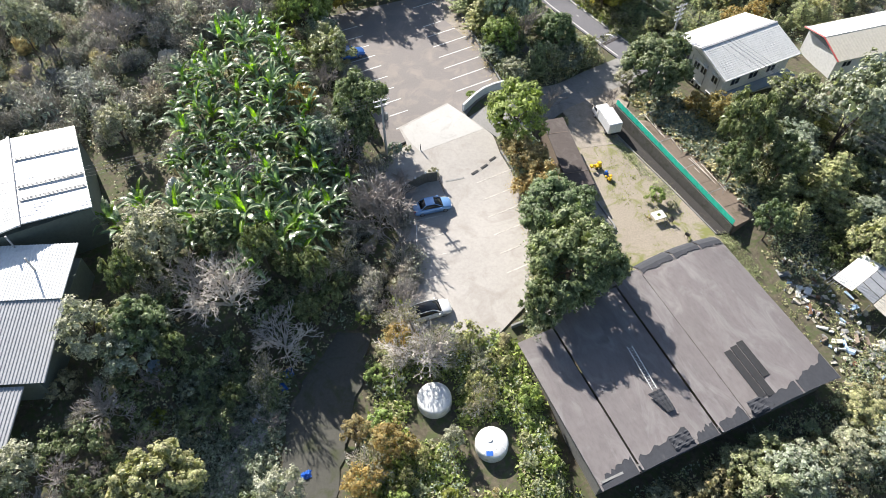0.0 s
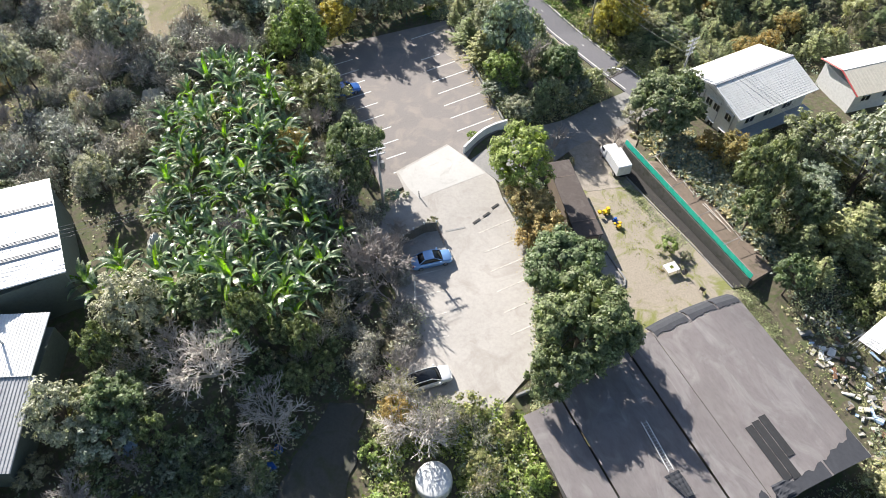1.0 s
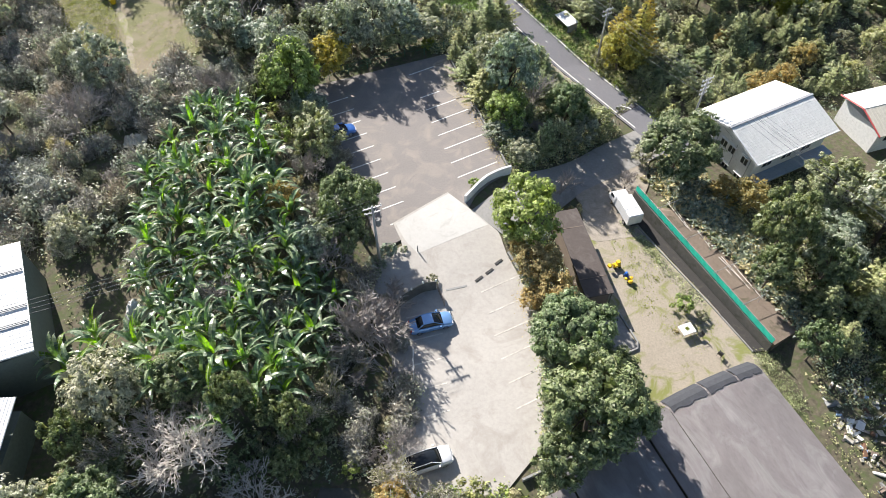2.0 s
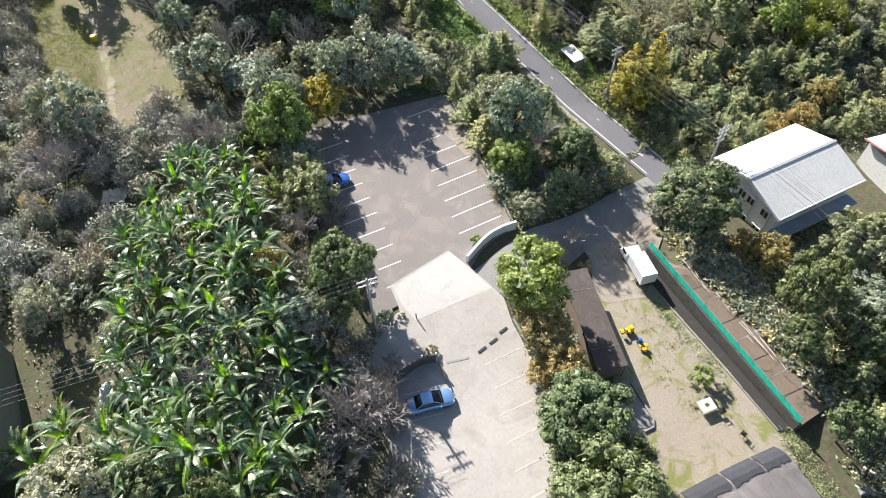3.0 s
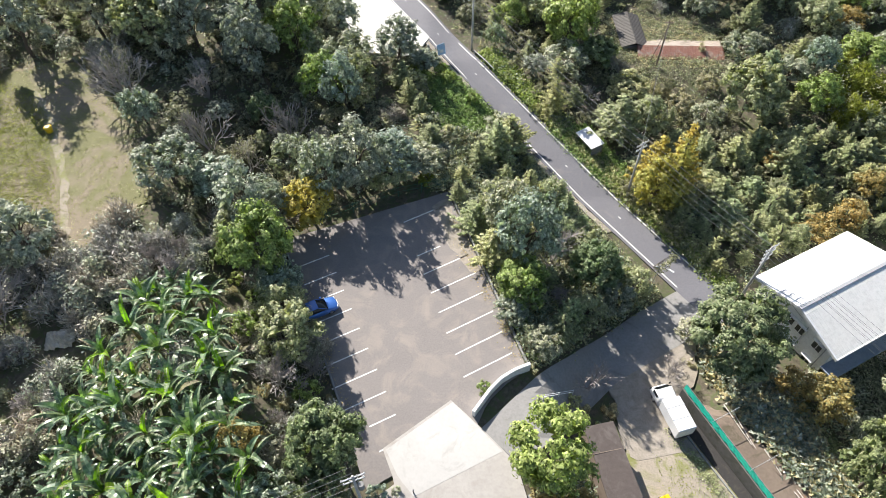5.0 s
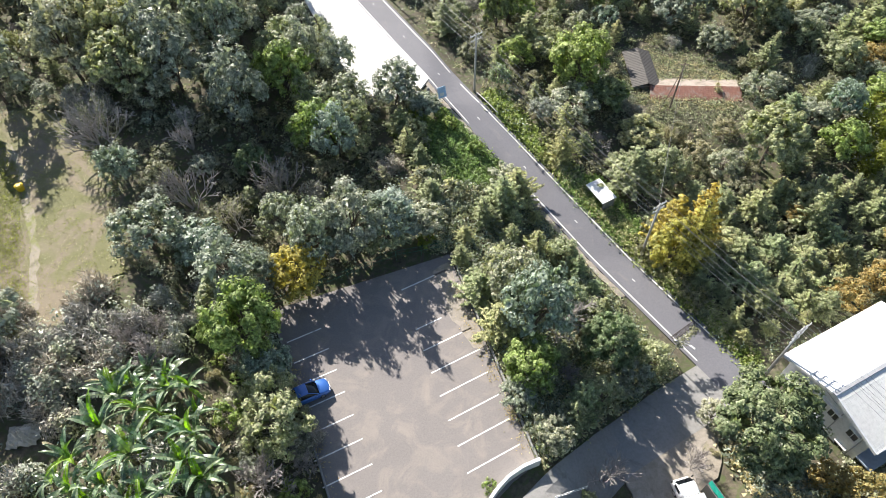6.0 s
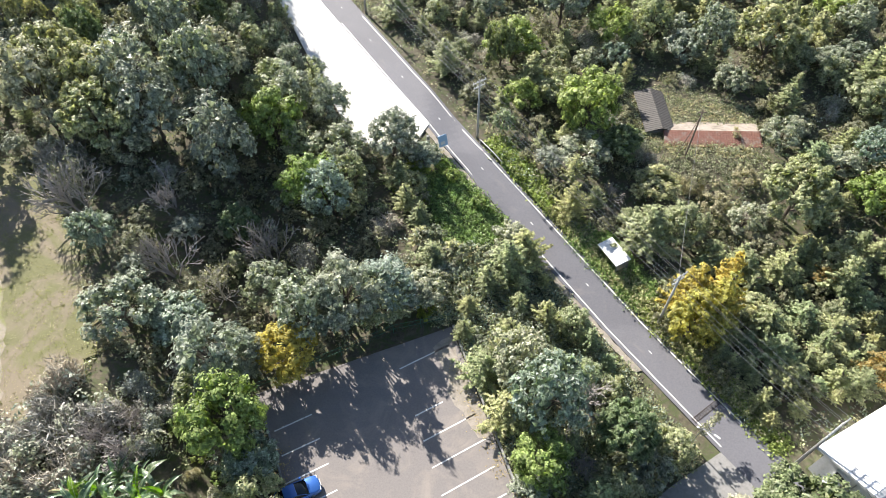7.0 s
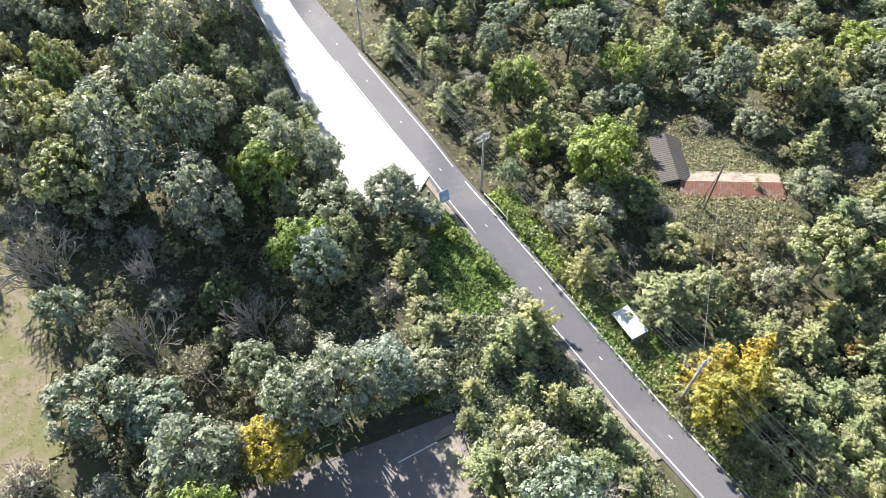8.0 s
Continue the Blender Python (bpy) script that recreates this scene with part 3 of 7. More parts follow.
for i, (x, y) in enumerate(resample([(-0.6, 53.2), (-2.0, 52.95), (-3.1, 52.25), (-4.3, 51.3), (-4.9, 50.2)], 5)):
    bm = bmesh.new()
    tube(bm, (0, 0, 0), (0, 0, 0.12), 0.1, 0.07, 8)
    bmesh.ops.create_uvsphere(bm, u_segments=8, v_segments=6, radius=0.11, matrix=Matrix.Translation((0, 0, 0.18)))
    o = part("lamp_globe", bm, M["whiteplastic"])
    o.matrix_world = pose(x, y, float(lay(x, y)) + 1.5)
    tagged(o, "small white globe lamp on a stone parapet", "lamp", "globe lamps on the parapet")


# ---- fences ----
def post_fence(name, pts, gap, height, rails, mat, label, post_r=0.035, rail_r=0.02, z=None, mesh_mat=None, wires=0, pickets=0.0):
    n = max(2, int(round(np.hypot(*np.diff(np.array(pts, float), axis=0).T).sum() / gap)) + 1)
    c = resample(pts, n)
    zz = [float(lay(x, y)) if z is None else z for x, y in c]
    e = empty(name, pose(c[0][0], c[0][1], zz[0]), label, "fence")
    o = np.array((c[0][0], c[0][1], zz[0]))
    foot = [np.array((x, y, k)) - o for (x, y), k in zip(c, zz)]
    for f in foot:
        bm = bmesh.new()
        tube(bm, f + (0, 0, -0.2), f + (0, 0, height), post_r, post_r * 0.9, 6)
        part("post", bm, mat, e)
    for h in rails:
        for a, b in zip(foot, foot[1:]):
            bm = bmesh.new()
            tube(bm, a + (0, 0, h * height), b + (0, 0, h * height), rail_r, rail_r, 5)
            part("rail", bm, mat, e)
    if pickets:
        for a, b in zip(foot, foot[1:]):
            k = int(np.linalg.norm(b - a) / pickets)
            for j in range(1, k):
                p = a + (b - a) * j / k
                bm = bmesh.new()
                box(bm, p[0] - 0.03, p[0] + 0.03, p[1] - 0.03, p[1] + 0.03, p[2], p[2] + height * 0.95)
                part("picket", bm, mat, e)
    if wires:
        v, f = [], []
        for a, b in zip(foot, foot[1:]):
            k = int(np.linalg.norm(b - a) / 0.3)
            for j in range(k):
                for lean in (1, -1):
                    p = a + (b - a) * (j + 0.5) / k
                    q = p + (b - a) / np.linalg.norm(b - a) * lean * 0.7
                    branch_w(v, f, p + (0, 0, 0.05), q + (0, 0, height * 0.95), 0.006)
        tagged(link_mesh("wire_mesh", v, f, mesh_mat or mat, e), kind="stuff")
    return e


def branch_w(v, f, a, b, r):
    k = len(v)
    v += [tuple(a + np.array((r, 0, 0))), tuple(a - np.array((r, 0, 0))), tuple(b - np.array((r, 0, 0))), tuple(b + np.array((r, 0, 0)))]
    f.append((k, k + 1, k + 2, k + 3))


post_fence("wire_fence", [(0.6, 92.9), (-5.0, 91.7), (-10.0, 89.3), (-17.4, 85.8)], 2.6, 1.5, (0.97, 0.5), M["greenwire"], "green wire fence at the end of the car park", wires=1)
post_fence("white_rail_fence", [(-2.9, 46.0), (-2.85, 43.5), (-2.85, 41.2)], 1.2, 0.8, (0.95, 0.5), M["whitewall"], "low white rail fence beside the concrete yard", 0.05, 0.04)
post_fence("picket_fence", [(-0.5, 53.2), (0.0, 51.8), (0.2, 51.2)], 1.1, 1.1, (0.9, 0.35), M["wood"], "short dark picket fence at the parapet's end", 0.05, 0.03, pickets=0.3)

# the teal sheet fence on the retaining wall
A3, B3 = FENCE_A, FENCE_B
teal = empty("teal_fence", pose(A3.x, A3.y, -2.05), "teal sheet fence clipped to steel posts on a wall", "fence")
run = (B3 - A3).length
way = (B3 - A3).normalized()
n = 11
for i in range(n):
    c = way * run * i / (n - 1)
    bm = bmesh.new()
    tube(bm, (c.x, c.y, -0.3), (c.x, c.y, 0.95), 0.03, 0.03, 6)
    part("post", bm, M["metal"], teal)
rs = np.random.RandomState(4)
for i in range(n - 1):
    verts, faces = [], []
    a, b = way * run * i / (n - 1), way * run * (i + 1) / (n - 1)
    for j in range(9):
        p = a.lerp(b, -0.01 + 1.02 * j / 8)
        side = Vector((-way.y, way.x))
        for k, h in enumerate((0.22, 0.44, 0.66, 0.88)):
            q = p + side * (0.03 * math.sin(2.1 * j + 1.7 * i + 2 * k) + rs.uniform(-0.012, 0.012) + 0.2 * (h - 0.88))
            verts.append((q.x, q.y, h + rs.uniform(-0.008, 0.008) - 0.05 * math.sin(math.pi * j / 8) * (k == 3)))
    for j in range(8):
        for k in range(3):
            p = 4 * j + k
            faces.append((p, p + 4, p + 5, p + 1))
    k = len(verts)
    verts += [(x + 0.02 * way.y, y - 0.02 * way.x, z) for x, y, z in verts]
    faces += [tuple(q + k for q in f[::-1]) for f in faces]
    link_mesh("sheet", verts, faces, M["teal"], teal, "sagging teal plastic sheet")
bm = bmesh.new()
tube(bm, (0, 0, 0.93), (way.x * run, way.y * run, 0.93), 0.025, 0.025, 6)
part("top_rail", bm, M["metal"], teal)

# steel props and bamboo poles on the terrace
side = Vector((-way.y, way.x))
for i, s in enumerate((4.0, 9.0, 14.0, 18.5)):
    p = A3 + way * s
    e = empty("scaffold_frame", pose(p.x, p.y, -2.1), "light steel tube frame standing on the terrace", "frame", "tube frames on the terrace")
    for d in (0.3, 2.4):
        bm = bmesh.new()
        tube(bm, (side.x * d, side.y * d, -0.2), (side.x * d, side.y * d, 1.0), 0.03, 0.03, 6)
        part("upright", bm, M["metal"], e)
    bm = bmesh.new()
    tube(bm, (-side.x * 0.3, -side.y * 0.3, 1.0), (side.x * 2.9, side.y * 2.9, 1.05), 0.03, 0.03, 6)
    part("crossbar", bm, M["metal"], e)
for i in range(13):
    s, d = rs.uniform(2, 17), rs.uniform(2.1, 4.6)
    p = A3 + way * s + side * d
    w = math.degrees(math.atan2(way.y, way.x)) + rs.uniform(-9, 9)
    L = rs.uniform(2.5, 6.0)
    bm = bmesh.new()
    tube(bm, (0, 0, 0.04), (L, 0, 0.04), 0.05, 0.035, 8)
    o = part("bamboo_pole", bm, M["greybark"])
    o.matrix_world = pose(p.x, p.y, z_at(p.x, p.y) + 0.18 + 0.08 * (i % 3), 0, rs.uniform(-3, 3), w)
    tagged(o, "pale bleached bamboo pole lying on the terrace", "pole", "bamboo poles on the terrace")


# ---- houses and roofs ----
def frame_of(origin, way):
    d = Vector(way).normalized()
    return Matrix.Translation((origin[0], origin[1], origin[2])) @ Matrix.Rotation(math.atan2(d.y, d.x), 4, "Z")


def ribbed(bm, corners, rib=0.3, high=0.03, thick=0.06, rib_w=0.06, across=False):
    """A sheet between four corners (a, b along one edge, d, c along the other) with ribs that run from a-b to d-c."""
    a, b, c, d = (Vector(p) for p in corners)
    nrm = (b - a).cross(d - a).normalized()
    if nrm.z < 0:
        nrm = -nrm
    n = max(1, int((b - a).length / rib))
    top, low = [], []
    for i in range(n):
        for t, h in ((i / n, 0), ((i + 1 - 3 * rib_w / rib) / n if False else (i + 1) / n - 3 * rib_w / (b - a).length, 0), ((i + 1) / n - 2.2 * rib_w / (b - a).length, high), ((i + 1) / n - 0.8 * rib_w / (b - a).length, high)):
            top.append((a.lerp(b, t) + nrm * h, d.lerp(c, t) + nrm * h))
    top.append((b.copy(), c.copy()))
    vs = [(bm.verts.new(p), bm.verts.new(q)) for p, q in top]
    for (p, q), (r, s) in zip(vs, vs[1:]):
        bm.faces.new((p, r, s, q))
    lo = [bm.verts.new(p - nrm * thick) for p in (a, b, c, d)]
    bm.faces.new(lo[::-1])
    bm.faces.new([v[0] for v in vs][::-1] + [lo[0], lo[1]])
    bm.faces.new([v[1] for v in vs] + [lo[2], lo[3]])
    bm.faces.new((vs[0][0], vs[0][1], lo[3], lo[0]))
    bm.faces.new((vs[-1][1], vs[-1][0], lo[1], lo[2]))


def window_in(parent, m, w, h, mat="window"):
    """A framed window; m puts its middle on the wall, facing +y of m."""
    bm = bmesh.new()
    t = 0.07
    for x0, x1, z0, z1 in ((-w / 2 - t, w / 2 + t, h / 2, h / 2 + t), (-w / 2 - t, w / 2 + t, -h / 2 - t, -h / 2), (-w / 2 - t, -w / 2, -h / 2, h / 2), (w / 2, w / 2 + t, -h / 2, h / 2), (-0.03, 0.03, -h / 2, h / 2)):
        box(bm, x0, x1, -0.05, 0.06, z0, z1)
    bmesh.ops.transform(bm, matrix=m, verts=bm.verts)
    win = part("window", bm, M["whitewall"], parent)
    bm = bmesh.new()
    box(bm, -w / 2, w / 2, -0.03, 0.02, -h / 2, h / 2)
    bmesh.ops.transform(bm, matrix=m, verts=bm.verts)
    part("pane", bm, M[mat], win, "dark glass pane")
    bm = bmesh.new()
    box(bm, -w / 2 - 0.15, w / 2 + 0.15, -0.02, 0.3, h / 2 + 0.12, h / 2 + 0.2)
    bmesh.ops.transform(bm, matrix=m, verts=bm.verts)
    part("canopy", bm, M["whitewall"], win, "small white rain canopy")


def white_house():
    m = frame_of((35.1, 74.3, 0), (0.897, 0.443))
    e = empty("house", m, "white two-storey house with a pale metal gable roof", "house")
    L, W, ridge, eave, floor = 13.3, 5.45, 2.05, 0.45, -6.2
    bm = bmesh.new()
    ribbed(bm, ((0, W, eave), (L, W, eave), (L, 0.1, ridge), (0, 0.1, ridge)), 0.45, 0.03, 0.1)
    part("roof", bm, M["whiteroof"], e, "white ribbed roof slope")
    bm = bmesh.new()
    ribbed(bm, ((0, -W, eave), (L, -W, eave), (L, -0.1, ridge), (0, -0.1, ridge)), 0.5, 0.015, 0.1)
    lower = part("roof", bm, M["greyroof"], e, "light grey ribbed roof slope")
    for k in range(1, 17):
        f = k / 17
        y, z = -W + (W - 0.1) * f, eave + (ridge - eave) * f
        bm = bmesh.new()
        box(bm, 0.02, L - 0.02, y - 0.02, y + 0.02, z - 0.03, z + 0.021)
        part("batten", bm, M["greyroof"], lower)
    bm = bmesh.new()
    box(bm, -0.1, L + 0.1, -0.2, 0.2, ridge - 0.02, ridge + 0.1, 0.03)
    part("ridge_cap", bm, M["zincroof"], e, "grey ridge capping")
    for s in (1, -1):
        bm = bmesh.new()
        v = [bm.verts.new(p) for p in ((-0.05, 0, ridge + 0.06), (-0.05, s * (W + 0.05), eave + 0.05), (-0.05, s * (W + 0.05), eave - 0.25), (-0.05, 0, ridge - 0.25),
                                       (0.12, 0, ridge + 0.06), (0.12, s * (W + 0.05), eave + 0.05), (0.12, s * (W + 0.05), eave - 0.25), (0.12, 0, ridge - 0.25))]
        for f in ((0, 1, 2, 3), (7, 6, 5, 4), (0, 4, 5, 1), (1, 5, 6, 2), (2, 6, 7, 3), (3, 7, 4, 0)):
            bm.faces.new([v[i] for i in f])
        bmesh.ops.recalc_face_normals(bm, faces=bm.faces)
        part("barge_board", bm, M["whitewall"], e)
    x0, x1, w = 0.75, L - 0.7, W - 0.75
    bm = bmesh.new()
    v0 = [bm.verts.new(p) for p in ((x0, -w, floor), (x0, w, floor), (x0, w, eave + 0.1), (x0, 0, ridge - 0.15), (x0, -w, eave + 0.1))]
    v1 = [bm.verts.new((x1, v.co.y, v.co.z)) for v in v0]
    bm.faces.new(v0)
    bm.faces.new(v1[::-1])
    for i in range(5):
        bm.faces.new((v0[i], v0[(i + 1) % 5], v1[(i + 1) % 5], v1[i]))
    bmesh.ops.recalc_face_normals(bm, faces=bm.faces)
    part("wall", bm, M["whitewall"], e)
    for z in (-1.1, -4.0):
        for y in (-3.2, -1.0, 0.4, 2.6):
            window_in(e, Matrix.Translation((x0, y, z)) @ Matrix.Rotation(radians(90), 4, "Z"), 1.0, 1.1)
        for x in (3.0, 6.2, 9.4):
            window_in(e, Matrix.Translation((x, -w, z)) @ Matrix.Rotation(radians(180), 4, "Z"), 1.5, 1.2)
    bm = bmesh.new()
    box(bm, 0.5, L - 0.2, -W - 0.9, -w, -2.75, -2.55, 0.03)
    part("awning", bm, M["bluewall"], e, "blue-grey awning along the wall")
    bm = bmesh.new()
    tube(bm, (0, -W - 0.06, eave - 0.02), (L, -W - 0.06, eave - 0.02), 0.08, 0.08, 8)
    part("gutter", bm, M["whitewall"], e)
    for y in (-4.0, -1.5, 1.5):
        bm = bmesh.new()
        tube(bm, (x0 - 0.06, y, floor), (x0 - 0.06, y, 0.0), 0.05, 0.05, 6)
        part("downpipe", bm, M["zincroof"], e)


def cream_house():
    m = frame_of((56.3, 76.6, -1.7), (0.96, 0.28))
    e = empty("house", m, "low house with a cream metal roof and red trim", "house")
    bm = bmesh.new()
    ribbed(bm, ((0, 0, -0.4), (14, 0, -0.4), (14, 4.1, 0.9), (0, 4.1, 0.9)), 0.5, 0.03, 0.1)
    part("roof", bm, M["creamroof"], e, "cream ribbed roof slope")
    bm = bmesh.new()
    ribbed(bm, ((0, 4.1, 0.95), (14, 4.1, 0.95), (14, 8.0, 0.1), (0, 8.0, 0.1)), 0.5, 0.03, 0.1)
    part("roof", bm, M["whiteroof"], e, "pale ribbed roof slope")
    for a, b in (((-0.05, -0.05, -0.38), (-0.05, 4.1, 0.98)), ((-0.05, 4.1, 0.98), (-0.05, 8.05, 0.14))):
        bm = bmesh.new()
        tube(bm, a, b, 0.13, 0.13, 4)
        part("trim", bm, M["redtrim"], e, "red painted edge trim")
    bm = bmesh.new()
    box(bm, 0.5, 13.5, 0.6, 7.5, -4.6, -0.35)
    part("wall", bm, M["whitewall"], e)
    for x in (2.5, 6.0, 9.5):
        window_in(e, Matrix.Translation((x, 0.6, -1.6)) @ Matrix.Rotation(radians(180), 4, "Z"), 1.4, 1.0)


def slab(bm, a, b, c, d, t=0.12):
    """A sheet of even thickness; a, b, c, d its upper corners."""
    p = [Vector(q) for q in (a, b, c, d)]
    v = [bm.verts.new(q) for q in p] + [bm.verts.new(q - Vector((0, 0, t))) for q in p]
    for f in ((0, 1, 2, 3), (7, 6, 5, 4), (0, 4, 5, 1), (1, 5, 6, 2), (2, 6, 7, 3), (3, 7, 4, 0)):
        bm.faces.new([v[i] for i in f])


def long_building():
    m = frame_of((13.24, 16.9, 0), (0.92, 0.392))
    e = empty("long_shed", m, "long workshop under brown-grey felt roofs in four bays", "building")
    bays = [  # u from, u to, v end, heights across the bay
        (0.0, 3.85, 15.5, (-0.35, -0.28, -0.18)),
        (4.0, 12.1, 17.0, (-0.05, 0.18, 0.3, 0.22, 0.0)),
        (12.25, 15.35, 18.0, (0.14, 0.22, 0.2)),
        (15.5, 25.8, 18.9, (0.02, 0.5, 0.75, 0.8, 0.68, 0.4, 0.0)),
    ]
    for u0, u1, v1, hs in bays:
        n = len(hs)
        bm = bmesh.new()
        rows = []
        nv = 16
        for j in range(nv + 1):
            f = j / nv
            dip = -0.9 * max(0, (f - 0.93) / 0.07) ** 2 if u0 > 15 else 0
            row = []
            for i in range(n):
                u = u0 + (u1 - u0) * i / (n - 1)
                sag = 0.01 * math.sin(j * 1.9 + i * 2.3)
                row.append(bm.verts.new((u, v1 * f + (0.12 * math.sin(u * 2.1) if j == 0 else 0), hs[i] + dip + sag)))
            rows.append(row)
        for r, s in zip(rows, rows[1:]):
            for i in range(n - 1):
                bm.faces.new((r[i], r[i + 1], s[i + 1], s[i]))
        bmesh.ops.solidify(bm, geom=bm.faces[:], thickness=0.14)
        bmesh.ops.recalc_face_normals(bm, faces=bm.faces)
        part("roof", bm, M["felt"], e, "brown-grey roofing felt, stained and faded")
    for u, h in ((3.92, -0.1), (12.17, 0.08), (15.42, 0.1)):
        bm = bmesh.new()
        box(bm, u - 0.06, u + 0.06, 0.0, 15.4 if u < 4 else 17.0, h - 0.5, h - 0.2)
        part("gutter", bm, M["black"], e, "dark valley gutter")
    for u0, u1, v0, v1, z0, z1 in ((0.3, 25.4, 0.55, 0.75, -3.9, -0.2), (0.3, 0.5, 0.75, 15.0, -3.9, -0.55), (25.2, 25.4, 0.75, 18.0, -3.9, -0.2), (0.5, 25.2, 17.6, 17.8, -3.9, -0.75)):
        bm = bmesh.new()
        box(bm, u0, u1, v0, v1, z0, z1)
        part("wall", bm, M["greywall"], e)
    rs = np.random.RandomState(9)
    # grey patches of newer felt with torn upper edges along the eaves
    for u0, u1, deep in ((0.15, 3.7, 1.7), (4.15, 9.4, 2.3), (9.7, 12.0, 1.5), (12.4, 15.2, 1.5), (15.7, 20.9, 1.5), (21.1, 25.7, 2.9)):
        verts, faces = [], []
        k = 14
        bay = next(b for b in bays if b[0] <= u0 <= b[1])
        for i in range(k + 1):
            u = u0 + (u1 - u0) * i / k
            h = float(np.interp(u, np.linspace(bay[0], bay[1], len(bay[3])), bay[3]))
            top = deep * (0.45 + 0.4 * (i / k)) + rs.uniform(-0.3, 0.3)
            for v in (-0.03, 0.5 * top, top):
                verts.append((u, v, h + 0.045 + rs.uniform(0, 0.03)))
        for i in range(k):
            for j in range(2):
                q = 3 * i + j
                faces.append((q, q + 3, q + 4, q + 1))
        w = len(verts)
        verts += [(x, y, z - 0.03) for x, y, z in verts]
        faces += [(3 * i + 2, 3 * i + 5, w + 3 * i + 5, w + 3 * i + 2) for i in range(k)] + [(3 * i + 3, 3 * i, w + 3 * i, w + 3 * i + 3) for i in range(k)]
        link_mesh("felt_patch", verts, faces, M["patch"], e, "torn blue-grey felt patch")
    # dark felt turned down over the north edge of the high bay
    for u0, u1 in ((15.6, 19.2), (19.4, 22.6), (22.8, 25.7)):
        verts, faces = [], []
        k = 10
        bay = bays[3]
        for i in range(k + 1):
            u = u0 + (u1 - u0) * i / k
            h = float(np.interp(u, np.linspace(bay[0], bay[1], len(bay[3])), bay[3]))
            for f in (0.915 + rs.uniform(-0.01, 0.01), 0.945, 0.975, 1.003):
                verts.append((u, bay[2] * f, h + 0.06 - 0.9 * max(0, (f - 0.93) / 0.07) ** 2))
        faces = [(4 * i + j, 4 * i + 4 + j, 4 * i + 5 + j, 4 * i + 1 + j) for i in range(k) for j in range(3)]
        n0 = len(verts)
        verts += [(x, y, z - 0.03) for x, y, z in verts]
        faces += [(n0 + 4 * i, n0 + 4 * i + 4, 4 * i + 4, 4 * i) for i in range(k)] + [(4 * i + 3, 4 * i + 7, n0 + 4 * i + 7, n0 + 4 * i + 3) for i in range(k)]
        link_mesh("felt_patch", verts, faces, M["patch"], e, "blue-grey felt strip on the rounded end")
    for u0, v0, v1 in ((17.1, 1.2, 6.3), (17.87, 1.0, 6.45), (18.64, 2.7, 6.6)):
        bm = bmesh.new()
        h = float(np.interp(u0 + 0.37, np.linspace(15.5, 25.8, 7), bays[3][3]))
        box(bm, u0, u0 + 0.74, v0, v1, h + 0.03, h + 0.085, 0.01)
        part("dark_sheet", bm, M["felt_dark"], e, "black roofing sheet")
    # crumpled felt at the eave
    for u0, v0, w, d in ((20.4, 1.5, 1.7, 1.3), (17.0, 0.75, 2.6, 1.3), (18.9, 0.6, 2.2, 1.0), (8.4, 0.9, 2.0, 1.2)):
        bm = bmesh.new()
        bmesh.ops.create_grid(bm, x_segments=12, y_segments=9, size=0.5)
        for v in bm.verts:
            v.co = Vector((u0 + v.co.x * w, v0 + v.co.y * d, (0.46 if u0 > 15 else 0.3) + 0.14 * abs(math.sin(v.co.x * 7 + v.co.y * 4)) + 0.07 * math.sin(v.co.y * 13) ** 2 + abs(rs.normal()) * 0.015))
        bmesh.ops.solidify(bm, geom=bm.faces[:], thickness=0.01)
        part("crumpled_felt", bm, M["patch"], e, "loose crumpled felt")


M["patch"] = surface("blue_grey_felt", (0.032, 0.034, 0.042), (0.058, 0.062, 0.073), 0.8, 3.0, 0.95, (0.10, 0.10, 0.105), (0.62, 0.78), 0.8, 0.3)


def roof_ladder():
    a, b = Vector((17.75, 30.2, 0.0)), Vector((19.25, 25.75, 0.0))
    m = frame_of((a.x, a.y, 0.46), (b.x - a.x, b.y - a.y))
    e = empty("ladder", m, "aluminium ladder lying on the felt roof", "ladder")
    L = (b - a).length
    for y in (-0.24, 0.24):
        bm = bmesh.new()
        box(bm, 0, L, y - 0.025, y + 0.025, -0.04, 0.04, 0.006)
        part("rail", bm, M["aluminium"], e)
    for i in range(16):
        bm = bmesh.new()
        x = 0.18 + i * (L - 0.36) / 15
        tube(bm, (x, -0.23, 0), (x, 0.23, 0), 0.022, 0.022, 6)
        part("rung", bm, M["aluminium"], e)
    rs = np.random.RandomState(3)
    bm = bmesh.new()
    bmesh.ops.create_grid(bm, x_segments=16, y_segments=12, size=0.5)
    for v in bm.verts:
        w = 1 - 0.5 * (v.co.x + 0.5)
        v.co = Vector((v.co.x * 2.2, v.co.y * 1.5 * w + 0.3 * v.co.x, 0.16 * abs(math.sin(v.co.y * 9 + v.co.x * 3)) + 0.05 * math.sin(v.co.x * 17) ** 2 + abs(rs.normal()) * 0.012))
    bmesh.ops.solidify(bm, geom=bm.faces[:], thickness=0.01)
    o = part("tarpaulin", bm, M["patch"])
    o.matrix_world = frame_of((19.75, 24.6, 0.42), (0.4, -0.9))
    tagged(o, "crumpled dark tarpaulin at the foot of a ladder", "tarpaulin")


